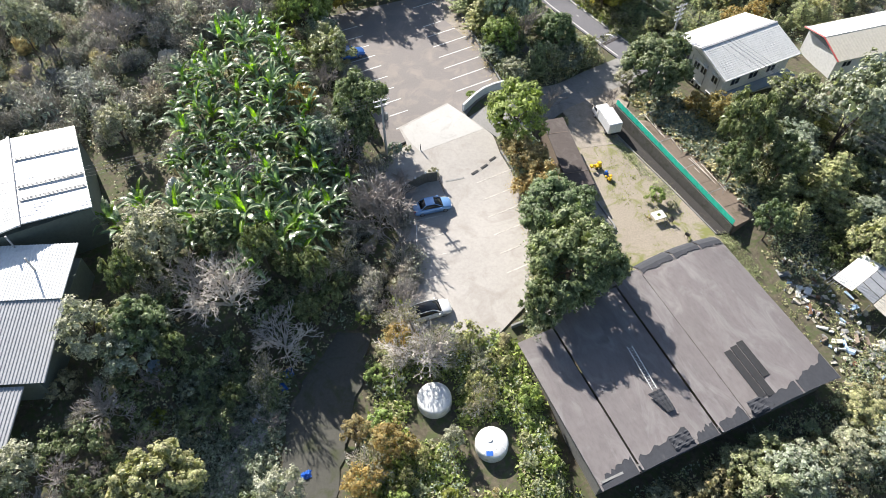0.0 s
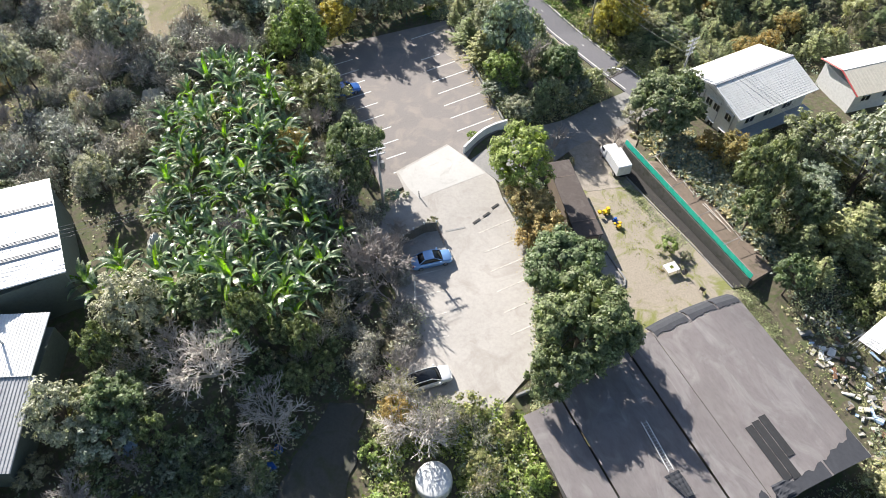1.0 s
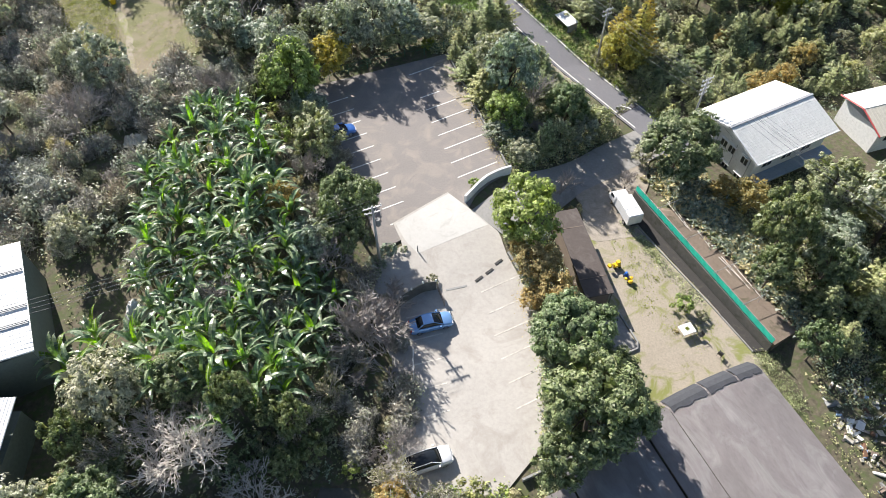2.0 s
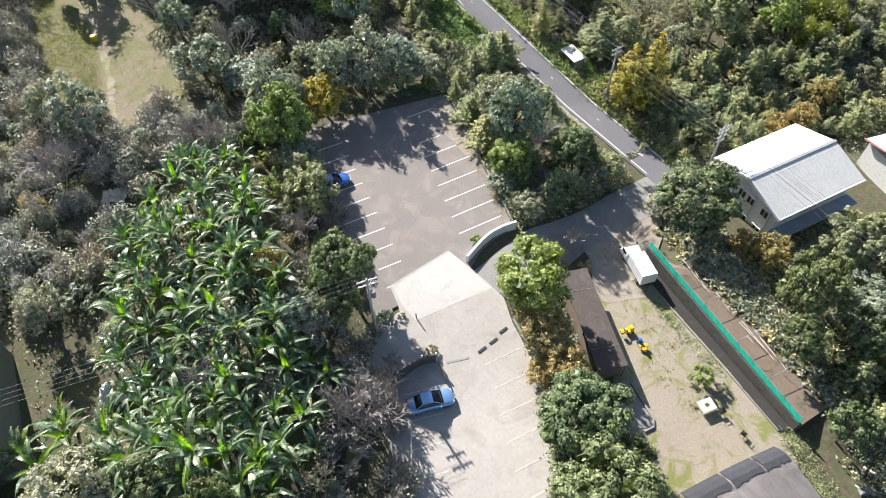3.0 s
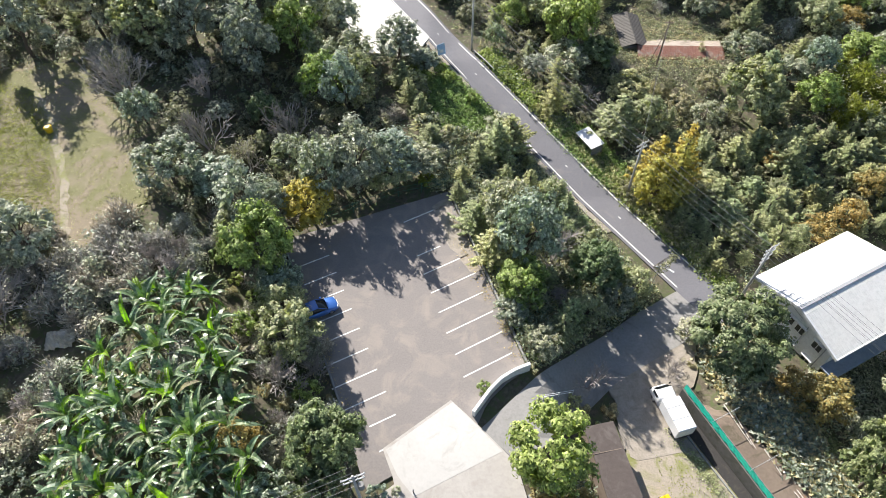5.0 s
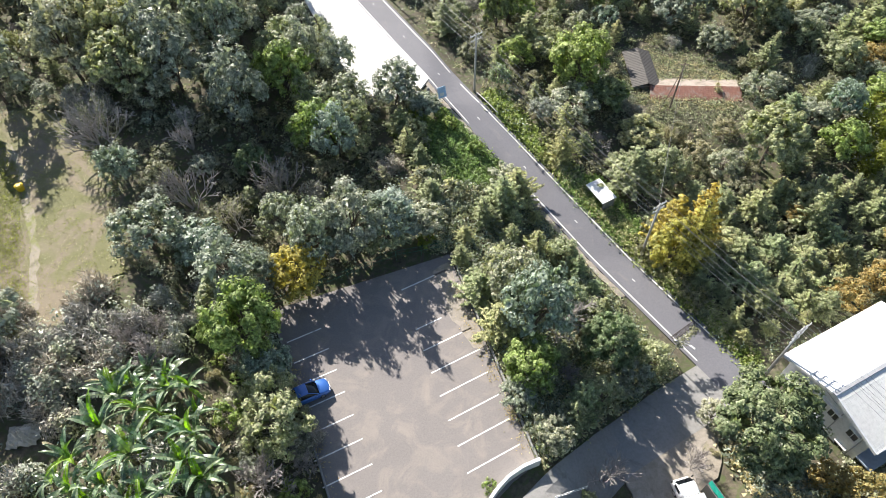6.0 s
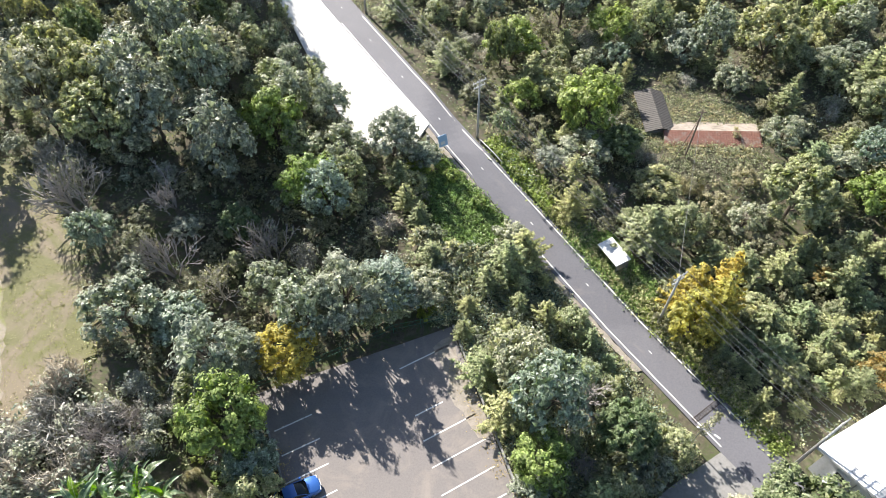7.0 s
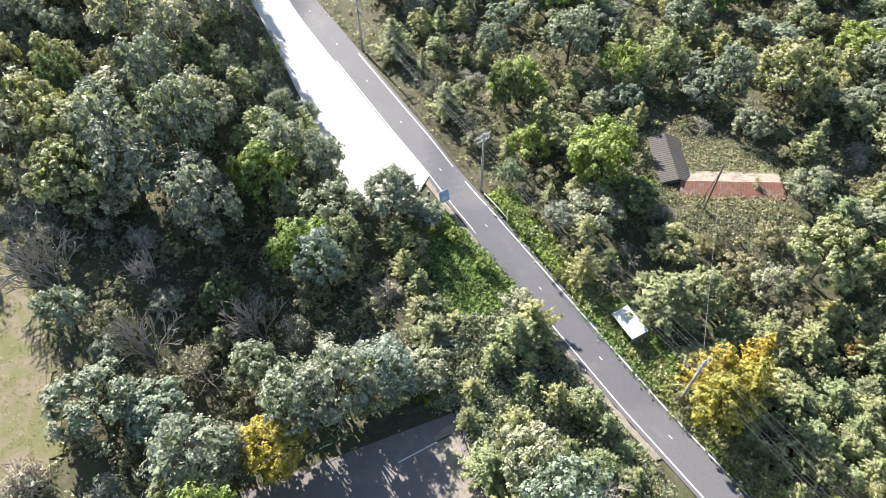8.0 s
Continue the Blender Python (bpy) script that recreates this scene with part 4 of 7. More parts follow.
def felt_shed():
    m = frame_of((12.9, 63.8, -1.0), (0.19, -0.98))
    e = empty("shed", m, "narrow shed with a flat brown felt roof", "shed")
    bm = bmesh.new()
    slab(bm, (0, 0, 0), (0, 2.8, 0.05), (11.9, 2.9, 0), (11.9, -0.2, -0.05), 0.14)
    bmesh.ops.recalc_face_normals(bm, faces=bm.faces)
    part("roof", bm, M["felt_brown"], e, "dark brown roofing felt")
    for x in (2.6, 9.6):
        bm = bmesh.new()
        box(bm, x - 0.03, x + 0.03, -0.15, 2.85, 0.0, 0.035)
        part("batten", bm, M["wood"], e)
    for x0, x1, y0, y1 in ((0.2, 11.6, 0.0, 0.15), (0.2, 11.6, 2.45, 2.6), (0.2, 0.35, 0.15, 2.45), (11.45, 11.6, 0.15, 2.45)):
        bm = bmesh.new()
        box(bm, x0, x1, y0, y1, -2.9, -0.16)
        part("wall", bm, M["wood"], e, "weathered board wall")
    for p in ((11.75, 2.75),):
        bm = bmesh.new()
        tube(bm, (p[0], p[1], -2.7), (p[0], p[1], -0.15), 0.06, 0.06, 6)
        part("post", bm, M["wood"], e)


def west_roofs():
    # big pale shed
    m = frame_of((-39.0, 52.7, 0), (0.434, -0.9))
    e = empty("warehouse", m, "warehouse with a pale ribbed metal roof", "building")
    L = 12.7
    bm = bmesh.new()
    ribbed(bm, ((0, 0, 8.9), (L, 0, 8.9), (L, -6.2, 9.6), (0, -6.2, 9.6)), 0.42, 0.025, 0.1)
    part("roof", bm, M["whiteroof"], e, "white ribbed roof sheet")
    bm = bmesh.new()
    ribbed(bm, ((0, -6.1, 9.75), (L + 0.3, -6.1, 9.75), (L + 0.3, -18.0, 8.6), (0, -18.0, 8.6)), 0.3, 0.03, 0.1)
    part("roof", bm, M["greyroof"], e, "light grey ribbed roof sheet")
    for x in (3.4, 7.6, 9.4):
        for k in range(3):
            bm = bmesh.new()
            box(bm, x + 0.16 * k, x + 0.16 * k + 0.06, -5.9, -0.1, 8.95, 9.05)
            o = part("roof_rib", bm, M["zincroof"], e)
            for v in o.data.vertices:
                v.co.z += 0.7 * (-v.co.y / 6.2) + 0.0
    bm = bmesh.new()
    box(bm, -0.1, L + 0.35, -6.3, -6.05, 9.62, 9.82)
    part("flashing", bm, M["zincroof"], e, "dark step flashing")
    bm = bmesh.new()
    box(bm, 0.3, L - 0.25, -17.5, -0.3, 2.5, 8.55)
    part("wall", bm, M["greenwall"], e, "dull green sheet wall")
    # lower roofs beside it
    m = frame_of((-34.0, 37.4, 0), (0.04, -1.0))
    e = empty("outbuilding", m, "outbuilding under white and zinc corrugated roofs", "building")
    bm = bmesh.new()
    ribbed(bm, ((-0.2, -9.5, 8.0), (-0.2, 0, 8.0), (5.6, 0.0, 7.5), (5.6, -9.5, 7.5)), 0.28, 0.035, 0.06)
    part("roof", bm, M["whiteroof"], e, "white corrugated roof")
    bm = bmesh.new()
    ribbed(bm, ((5.5, -10.0, 7.35), (5.5, 0.3, 7.35), (13.2, 0.3, 6.3), (13.2, -10.0, 6.3)), 0.3, 0.05, 0.06, 0.07)
    part("roof", bm, M["zincroof"], e, "zinc corrugated roof")
    bm = bmesh.new()
    ribbed(bm, ((13.3, -10.0, 6.0), (13.3, -1.5, 6.0), (19.0, -1.5, 5.4), (19.0, -10.0, 5.4)), 0.3, 0.05, 0.06, 0.07)
    part("roof", bm, M["zincroof"], e, "zinc corrugated roof")
    bm = bmesh.new()
    box(bm, 0.2, 13.0, -9.3, -0.4, 2.0, 6.2)
    part("wall", bm, M["greenwall"], e)
    for x in (1.2, 3.8):
        bm = bmesh.new()
        tube(bm, (x - 1.2, -7.0 + x, 4.0), (x - 1.2, -7.0 + x, 9.6), 0.1, 0.09, 8)
        o = part("vent_pipe", bm, M["zincroof"], e)


def corrugated_hut(name, m, L, W, h, slope, mat, wall_mat, label, category, walls=True, legs=False):
    e = empty(name, m, label, category)
    bm = bmesh.new()
    ribbed(bm, ((0, 0, h), (L, 0, h), (L, W, h + slope), (0, W, h + slope)), 0.25, 0.03, 0.06)
    part("roof", bm, M[mat], e)
    if walls:
        bm = bmesh.new()
        box(bm, 0.1, L - 0.1, W - 0.25, W - 0.1, -0.5, h + slope - 0.15)
        part("wall", bm, M[wall_mat], e)
        for x in (0.15, L - 0.3):
            bm = bmesh.new()
            box(bm, x, x + 0.15, 0.35, W - 0.26, -0.5, h - 0.12)
            part("wall", bm, M[wall_mat], e)
    if legs:
        for x in (0.2, L - 0.2):
            for y in (0.2, W - 0.2):
                bm = bmesh.new()
                tube(bm, (x, y, -0.5), (x, y, h - 0.03 + slope * y / W), 0.05, 0.05, 6)
                part("post", bm, M["metal"], e)
    return e


white_house()
cream_house()
long_building()
roof_ladder()
felt_shed()
west_roofs()
corrugated_hut("bus_shelter", frame_of((17.6, 103.4, -3.35), (0.44, -0.9)), 3.5, 1.95, 2.05, 0.2, "whiteroof", "greywall", "small roadside shelter with a white roof", "shelter")
M["ruinwall"] = surface("stained_old_wall", (0.24, 0.2, 0.17), (0.4, 0.35, 0.3), 0.6, 3.0, 0.9, (0.15, 0.13, 0.1), (0.5, 0.7), 0.8, 0.3)


def ruin():
    e = empty("ruined_house", frame_of((28.0, 122.6, -5.2), (0.0, 1.0)), "derelict house under a dark sheet roof", "house")
    bm = bmesh.new()
    ribbed(bm, ((0, 0.9, 3.0), (8.2, 0.9, 3.0), (8.2, -1.2, 3.6), (0, -1.2, 3.6)), 0.35, 0.03, 0.08)
    part("roof", bm, M["darktile"], e, "dark roof slope")
    bm = bmesh.new()
    ribbed(bm, ((0, -3.1, 2.9), (8.2, -3.1, 2.9), (8.2, -1.25, 3.6), (0, -1.25, 3.6)), 0.35, 0.03, 0.08)
    part("roof", bm, M["darktile"], e, "dark roof slope")
    bm = bmesh.new()
    box(bm, 0.3, 7.9, -2.8, 0.6, -0.6, 2.85)
    part("wall", bm, M["ruinwall"], e)
    e = empty("ruined_house", frame_of((29.3, 120.45, -5.2), (0.995, -0.05)), "derelict row with a red tiled roof and pale ridge", "house")
    rows, cols = 7, 34
    bm = bmesh.new()
    slab(bm, (0, 0, 2.45), (12.6, 0, 2.45), (12.6, 2.2, 3.15), (0, 2.2, 3.15), 0.1)
    bmesh.ops.recalc_face_normals(bm, faces=bm.faces)
    front = part("roof", bm, M["redtile"], e, "red tiled roof slope")
    tile = bpy.data.meshes.new("tile")
    bm = bmesh.new()
    box(bm, -0.17, 0.17, -0.2, 0.2, 0, 0.05, 0.012)
    bm.to_mesh(tile)
    bm.free()
    tile.materials.append(M["redtile"])
    for i in range(rows):
        for j in range(cols):
            o = new("tile", tile)
            o.parent = front
            f = (i + 0.5) / rows
            o.matrix_basis = pose(0.2 + j * 0.365, 2.2 * f, 2.46 + 0.7 * f + 0.02, 17 + rs.uniform(-3, 3), rs.uniform(-2, 2), rs.uniform(-2, 2))
    bm = bmesh.new()
    slab(bm, (0, 2.25, 3.2), (12.6, 2.25, 3.2), (12.6, 4.6, 2.6), (0, 4.6, 2.6), 0.1)
    bmesh.ops.recalc_face_normals(bm, faces=bm.faces)
    part("roof", bm, M["ruinwall"], e, "bare pale back slope")
    bm = bmesh.new()
    box(bm, 0.25, 12.3, 0.4, 4.3, -0.6, 2.4)
    part("wall", bm, M["ruinwall"], e)


ruin()


# ---- cars and truck ----
def loft(sections, mat_name, parent, name, label="", smooth_it=True):
    """A closed body through cross-sections of equal count along x."""
    n = len(sections[0])
    verts = [p for s in sections for p in s]
    faces = []
    for i in range(len(sections) - 1):
        for j in range(n):
            a, b = i * n + j, i * n + (j + 1) % n
            faces.append((a, b, b + n, a + n))
    faces += [tuple(range(n - 1, -1, -1)), tuple(range(len(verts) - n, len(verts)))]
    return link_mesh(name, verts, faces, M[mat_name], parent, label, smooth_it)


def ring(x, w, z0, z1, r=0.16, inset=0.0):
    """A rounded cross-section of a car body: half width w, from z0 up to z1, narrower at the top by inset."""
    t = w - inset
    return [(x, -w + r * 0.5, z0), (x, w - r * 0.5, z0), (x, w, z0 + r), (x, w, z0 + (z1 - z0) * 0.55), (x, t, z1 - r * 0.6), (x, t - r, z1),
            (x, -t + r, z1), (x, -t, z1 - r * 0.6), (x, -w, z0 + (z1 - z0) * 0.55), (x, -w, z0 + r)]


def wheel(parent, x, y, r=0.31, w=0.2):
    bm = bmesh.new()
    tube(bm, (x, y - w / 2, r), (x, y + w / 2, r), r, r, 18)
    bmesh.ops.bevel(bm, geom=[e for e in bm.edges if abs(e.verts[0].co.y - e.verts[1].co.y) < 1e-4], offset=0.04, segments=2, affect="EDGES")
    t = part("wheel", bm, M["tyre"], parent)
    bm = bmesh.new()
    s = 1 if y > 0 else -1
    tube(bm, (x, y + s * (w / 2 - 0.03), r), (x, y + s * (w / 2 + 0.012), r), r * 0.66, r * 0.62, 14)
    part("rim", bm, M["rim"], t, "alloy wheel rim")


def make_car(m, paint, label, L=4.4, W=1.72, roof=1.45, hatch=False, glass_roof=False, roof_paint=None):
    e = empty("car", m, label, "car", "parked cars")
    w = W / 2
    tail = 0.95 if hatch else 0.82
    body = [(0.0, w * 0.78, 0.42, 0.66), (0.12, w * 0.9, 0.28, 0.72), (0.55, w, 0.2, 0.8), (1.15, w, 0.2, 0.9), (L * 0.5, w, 0.2, 0.95), (L - 1.0, w, 0.2, 0.96), (L - 0.35, w * 0.98, 0.22, tail), (L - 0.1, w * 0.92, 0.28, tail - 0.06), (L, w * 0.8, 0.4, 0.74)]
    loft([ring(x, ww, a, b, 0.14, 0.06) for x, ww, a, b in body], paint, e, "body")
    end = L - 0.25 if hatch else L - 0.75
    cab = [(1.05, w * 0.86, 0.84, 0.92), (1.45, w * 0.86, 0.84, 1.15), (1.95, w * 0.85, 0.84, roof - 0.04), (2.4, w * 0.85, 0.84, roof), (end - 0.75, w * 0.84, 0.84, roof - 0.02), (end - 0.3, w * 0.83, 0.84, roof - 0.16), (end, w * 0.82, 0.84, 0.98)]
    loft([ring(x, ww, a, b, 0.1, 0.16) for x, ww, a, b in cab], "glass", e, "cabin_glass", "dark tinted glass cabin")
    r0, r1 = 1.98, end - 0.62
    if not glass_roof:
        bm = bmesh.new()
        box(bm, r0, r1, -w * 0.85 + 0.17, w * 0.85 - 0.17, roof - 0.035, roof + 0.022, 0.02)
        part("roof", bm, M[roof_paint or paint], e)
    for s in (1, -1):
        bm = bmesh.new()
        tube(bm, (1.12, s * w * 0.84, 0.93), (r0 + 0.02, s * (w * 0.85 - 0.15), roof), 0.035, 0.035, 6)
        part("pillar", bm, M[paint], e)
        bm = bmesh.new()
        tube(bm, (r1 - 0.02, s * (w * 0.84 - 0.15), roof - 0.01), (end + 0.02, s * (w * 0.8), 0.97), 0.05, 0.05, 6)
        part("pillar", bm, M[paint], e)
        bm = bmesh.new()
        tube(bm, (r0, s * (w * 0.85 - 0.14), roof + 0.005), (r1, s * (w * 0.84 - 0.14), roof - 0.005), 0.03, 0.03, 6)
        part("roof_rail", bm, M[paint], e)
        bm = bmesh.new()
        box(bm, 1.28, 1.48, s * (w + 0.1) - 0.09, s * (w + 0.1) + 0.09, 0.9, 1.05, 0.03)
        part("mirror", bm, M[paint], e)
        bm = bmesh.new()
        box(bm, 0.03, 0.16, s * w * 0.62 - 0.17, s * w * 0.62 + 0.17, 0.58, 0.7, 0.022)
        part("headlight", bm, M["lamp"], e, "clear headlight")
        bm = bmesh.new()
        box(bm, L - 0.14, L - 0.01, s * w * 0.66 - 0.14, s * w * 0.66 + 0.14, 0.64, 0.78, 0.03)
        part("tail_light", bm, M["redlamp"], e, "red tail light")
        for x in (0.85, L - 0.85):
            wheel(e, x, s * (w - 0.1))
    for x in (0.0, L):
        bm = bmesh.new()
        s = -0.02 if x == 0 else 0.02
        box(bm, x - 0.07 + s, x + 0.07 + s, -0.3, 0.3, 0.4, 0.52, 0.01)
        part("bumper_plate", bm, M["whiteplastic"], e)
    return e


def on_land(x, y, way, lift=0.0):
    d = Vector(way).normalized()
    z = float(lay(x, y))
    slope = float(lay(x + d.x, y + d.y) - lay(x - d.x, y - d.y)) / 2
    return frame_of((x, y, z + lift), way) @ Matrix.Rotation(-math.atan(slope), 4, "Y")


make_car(on_land(0.95, 49.5, (-0.97, -0.25), 0.04), "carlight", "light blue saloon car parked in a marked bay", 4.4)
make_car(on_land(-10.7, 76.9, (-0.9, -0.436), 0.005), "carblue", "deep blue hatchback parked under the hedge", 3.9, 1.66, 1.52, True)
make_car(on_land(0.65, 35.75, (-0.95, -0.31), 0.04), "carwhite", "white car with dark roof beside a bare tree", 4.5, 1.78, 1.5, True, True)


def truck():
    e = empty("box_truck", on_land(22.6, 63.6, (-0.26, 0.966), 0.0), "small white box truck parked on the gravel drive", "truck")
    w = 0.92
    bm = bmesh.new()
    box(bm, 0.0, 3.3, -w, w, 0.75, 2.3, 0.05)
    cargo = part("cargo_box", bm, M["carwhite"], e)
    for x in (1.2, 2.4):
        bm = bmesh.new()
        box(bm, x - 0.03, x + 0.03, -w - 0.01, w + 0.01, 2.28, 2.325)
        part("rib", bm, M["greyroof"], cargo)
    for s in (1, -1):
        bm = bmesh.new()
        box(bm, -0.03, 0.03, s * w / 2 - w / 2 + 0.04, s * w / 2 + w / 2 - 0.04, 0.85, 2.2, 0.02)
        part("rear_door", bm, M["greyroof"], cargo, "grey rear door")
    bm = bmesh.new()
    box(bm, -0.05, 5.0, -0.45, 0.45, 0.5, 0.72, 0.02)
    part("chassis", bm, M["black"], e)
    cab = [(3.4, 0.86, 0.5, 1.9), (3.8, 0.87, 0.45, 2.0), (4.5, 0.87, 0.45, 1.96), (5.0, 0.86, 0.45, 1.35), (5.25, 0.83, 0.45, 1.1)]
    loft([ring(x, a, b, c, 0.12, 0.06) for x, a, b, c in cab], "carwhite", e, "cab", "rounded white cab")
    bm = bmesh.new()
    v = [bm.verts.new(p) for p in ((4.54, -0.72, 1.9), (4.54, 0.72, 1.9), (5.0, 0.75, 1.36), (5.0, -0.75, 1.36))]
    for q in v:
        q.co += Vector((0.03, 0, 0.03))
    bm.faces.new(v)
    bmesh.ops.solidify(bm, geom=bm.faces[:], thickness=0.02)
    part("windscreen", bm, M["glass"], e, "dark windscreen")
    for s in (1, -1):
        bm = bmesh.new()
        box(bm, 4.0, 4.75, s * 0.865 - 0.015, s * 0.865 + 0.015, 1.3, 1.75)
        part("side_window", bm, M["glass"], e)
        bm = bmesh.new()
        box(bm, 5.0, 5.1, s * 1.02 - 0.08, s * 1.02 + 0.08, 1.35, 1.65, 0.02)
        part("mirror", bm, M["black"], e)
        bm = bmesh.new()
        box(bm, 5.17, 5.27, s * 0.65 - 0.14, s * 0.65 + 0.14, 0.72, 0.9, 0.02)
        part("headlight", bm, M["lamp"], e)
        for x in (0.9, 4.35):
            wheel(e, x, s * 0.78, 0.34, 0.2)
    bm = bmesh.new()
    box(bm, 3.36, 3.6, -0.6, 0.6, 1.98, 2.2, 0.03)
    part("cooler", bm, M["greyroof"], e, "grey cooler unit")


truck()


# ---- poles and cables ----
def utility_pole(x, y, height, turn, arms=2, label="tall grey concrete utility pole with steel crossarms", mat="poleconc", transformer=False):
    e = empty("utility_pole", pose(x, y, float(lay(x, y)) - 0.1, 0, 0, turn), label, "utility pole", "utility poles")
    bm = bmesh.new()
    tube(bm, (0, 0, -0.5), (0, 0, height), 0.175, 0.1, 14)
    part("pole", bm, M[mat], e, smooth=True)
    for k in range(arms):
        z = height - 0.25 - 0.7 * k
        half = 0.95 - 0.1 * k
        bm = bmesh.new()
        box(bm, -half, half, -0.06, 0.06, z - 0.05, z + 0.05, 0.008)
        arm = part("crossarm", bm, M["metal"], e, "galvanised crossarm")
        for x2 in (-half * 0.9, -half * 0.35, half * 0.35, half * 0.9):
            bm = bmesh.new()
            tube(bm, (x2, 0, z + 0.05), (x2, 0, z + 0.12), 0.03, 0.05, 8)
            tube(bm, (x2, 0, z + 0.12), (x2, 0, z + 0.26), 0.06, 0.035, 8)
            part("insulator", bm, M["whiteplastic"], arm, "white porcelain insulator")
        bm = bmesh.new()
        tube(bm, (half * 0.6, 0, z - 0.03), (0.1, 0, z - 0.6), 0.02, 0.02, 5)
        part("brace", bm, M["metal"], arm)
    for k in range(5):
        z = height * (0.4 + 0.09 * k)
        bm = bmesh.new()
        tube(bm, (0.0, -0.35 if k % 2 else 0.35, z), (0, 0, z), 0.012, 0.012, 4)
        part("step_bolt", bm, M["metal"], e)
    if transformer:
        bm = bmesh.new()
        tube(bm, (0.38, 0, height - 3.0), (0.38, 0, height - 2.1), 0.24, 0.24, 14)
        part("transformer", bm, M["greywall"], e, "grey transformer drum")
    return np.array((x, y, float(lay(x, y)) + height - 0.1))


def cable(a, b, sag, r=0.017, n=18):
    a, b = np.array(a, float), np.array(b, float)
    curve = bpy.data.curves.new("cable", "CURVE")
    curve.dimensions, curve.bevel_depth, curve.bevel_resolution = "3D", r, 0
    s = curve.splines.new("POLY")
    s.points.add(n)
    for i in range(n + 1):
        t = i / n
        p = a + (b - a) * t
        s.points[i].co = (p[0], p[1], p[2] - sag * 4 * t * (1 - t), 1)
    curve.materials.append(M["cable"])
    return tagged(new("cable", curve), "thin grey overhead cable between poles", "cable", "overhead cables")


T3 = utility_pole(-10.8, 147.8, 9.0, 30, 2)
T2 = utility_pole(4.9, 120.7, 9.1, 33.7, 2)
T1 = utility_pole(22.9, 94.2, 9.3, 33.7, 2, transformer=False)
T4 = utility_pole(32.6, 79.2, 9.6, 30, 4)
T5 = np.array((52.0, 50.0, 5.0))
LP = utility_pole(-6.6, 56.3, 9.6, 20, 2, transformer=True)
TW = np.array((-62.0, 33.0, 14.0))


def arms_of(turn, half, k, count=4):
    d = np.array((math.cos(radians(turn)), math.sin(radians(turn)), 0))
    return [d * half * f + np.array((0, 0, -0.02 - 0.7 * k)) for f in np.linspace(-0.9, 0.9, count)]


for tops, sag in (((T3, T2), 0.5), ((T2, T1), 0.5), ((T1, T4), 0.35)):
    for k in range(2):
        oa = arms_of(30, 0.95 - 0.1 * k, k, 3 - k)
        for q in oa:
            cable(tops[0] + q, tops[1] + q, sag + 0.1 * k)
cable(T3 + (0, 0, -2.4), T2 + (0, 0, -2.4), 0.7, 0.022)
cable(T2 + (0, 0, -2.4), T1 + (0, 0, -2.4), 0.7, 0.022)
cable(T1 + (0, 0, -2.4), T4 + (0, 0, -2.4), 0.5, 0.022)
for q in arms_of(20, 0.9, 0, 4) + arms_of(20, 0.85, 1, 3):
    cable(T4 + q, T5 + q * 1.5, 0.7)
for q in arms_of(110, 0.8, 0, 4):
    cable(LP + q, TW + q, 1.2, 0.015)
cable(LP + (0, 0, -1.0), (-9.8, 51.2, 1.0), 0.02, 0.012, 4)
cable(T4 + (0, 0, -2.6), (39.0, 70.5, -0.2), 0.2)
cable(T4 + (0, 0, -2.7), (35.8, 74.0, 0.6), 0.15)
# old timber pole by the derelict house
e = empty("timber_pole", pose(31.5, 118.6, z_at(31.5, 118.6)), "weathered timber pole with a short stay", "utility pole")
bm = bmesh.new()
tube(bm, (0, 0, -0.4), (0.05, 0, 7.6), 0.13, 0.09, 10)
part("pole", bm, M["wood"], e)
bm = bmesh.new()
tube(bm, (-1.6, -0.6, 0.0), (0.02, 0, 6.4), 0.05, 0.04, 6)
part("stay", bm, M["wood"], e)
bm = bmesh.new()
box(bm, -0.5, 0.6, -0.05, 0.05, 7.2, 7.3)
part("crossarm", bm, M["wood"], e)
cable((31.5, 118.6, z_at(31.5, 118.6) + 7.3), T1 + (0, 0, -0.9), 0.5)


# ---- along the lane ----
def road_dir(y):
    x0, x1 = float(road_x(y + 1)), float(road_x(y - 1))
    return Vector((x1 - x0, -2.0)).normalized()


d = road_dir(84.5)
c = Vector((float(road_x(84.6)), 84.6))
m = frame_of((c.x, c.y, float(lay(c.x, c.y)) + 0.03), (-d.y, d.x))
e = empty("drain_grate", m, "dark steel drain grate across the lane", "drain grate")
for y in (-0.24, 0.24):
    bm = bmesh.new()
    box(bm, -1.95, 1.95, y - 0.03, y + 0.03, -0.06, 0.02, 0.005)
    part("frame_bar", bm, M["darkrust"], e)
for i in range(38):
    bm = bmesh.new()
    x = -1.9 + i * 0.1027
    box(bm, x - 0.018, x + 0.018, -0.22, 0.22, -0.05, 0.012)
    part("grate_bar", bm, M["darkrust"], e)
bm = bmesh.new()
box(bm, -1.93, 1.93, -0.23, 0.23, -0.1, -0.055)
part("channel", bm, M["black"], e)

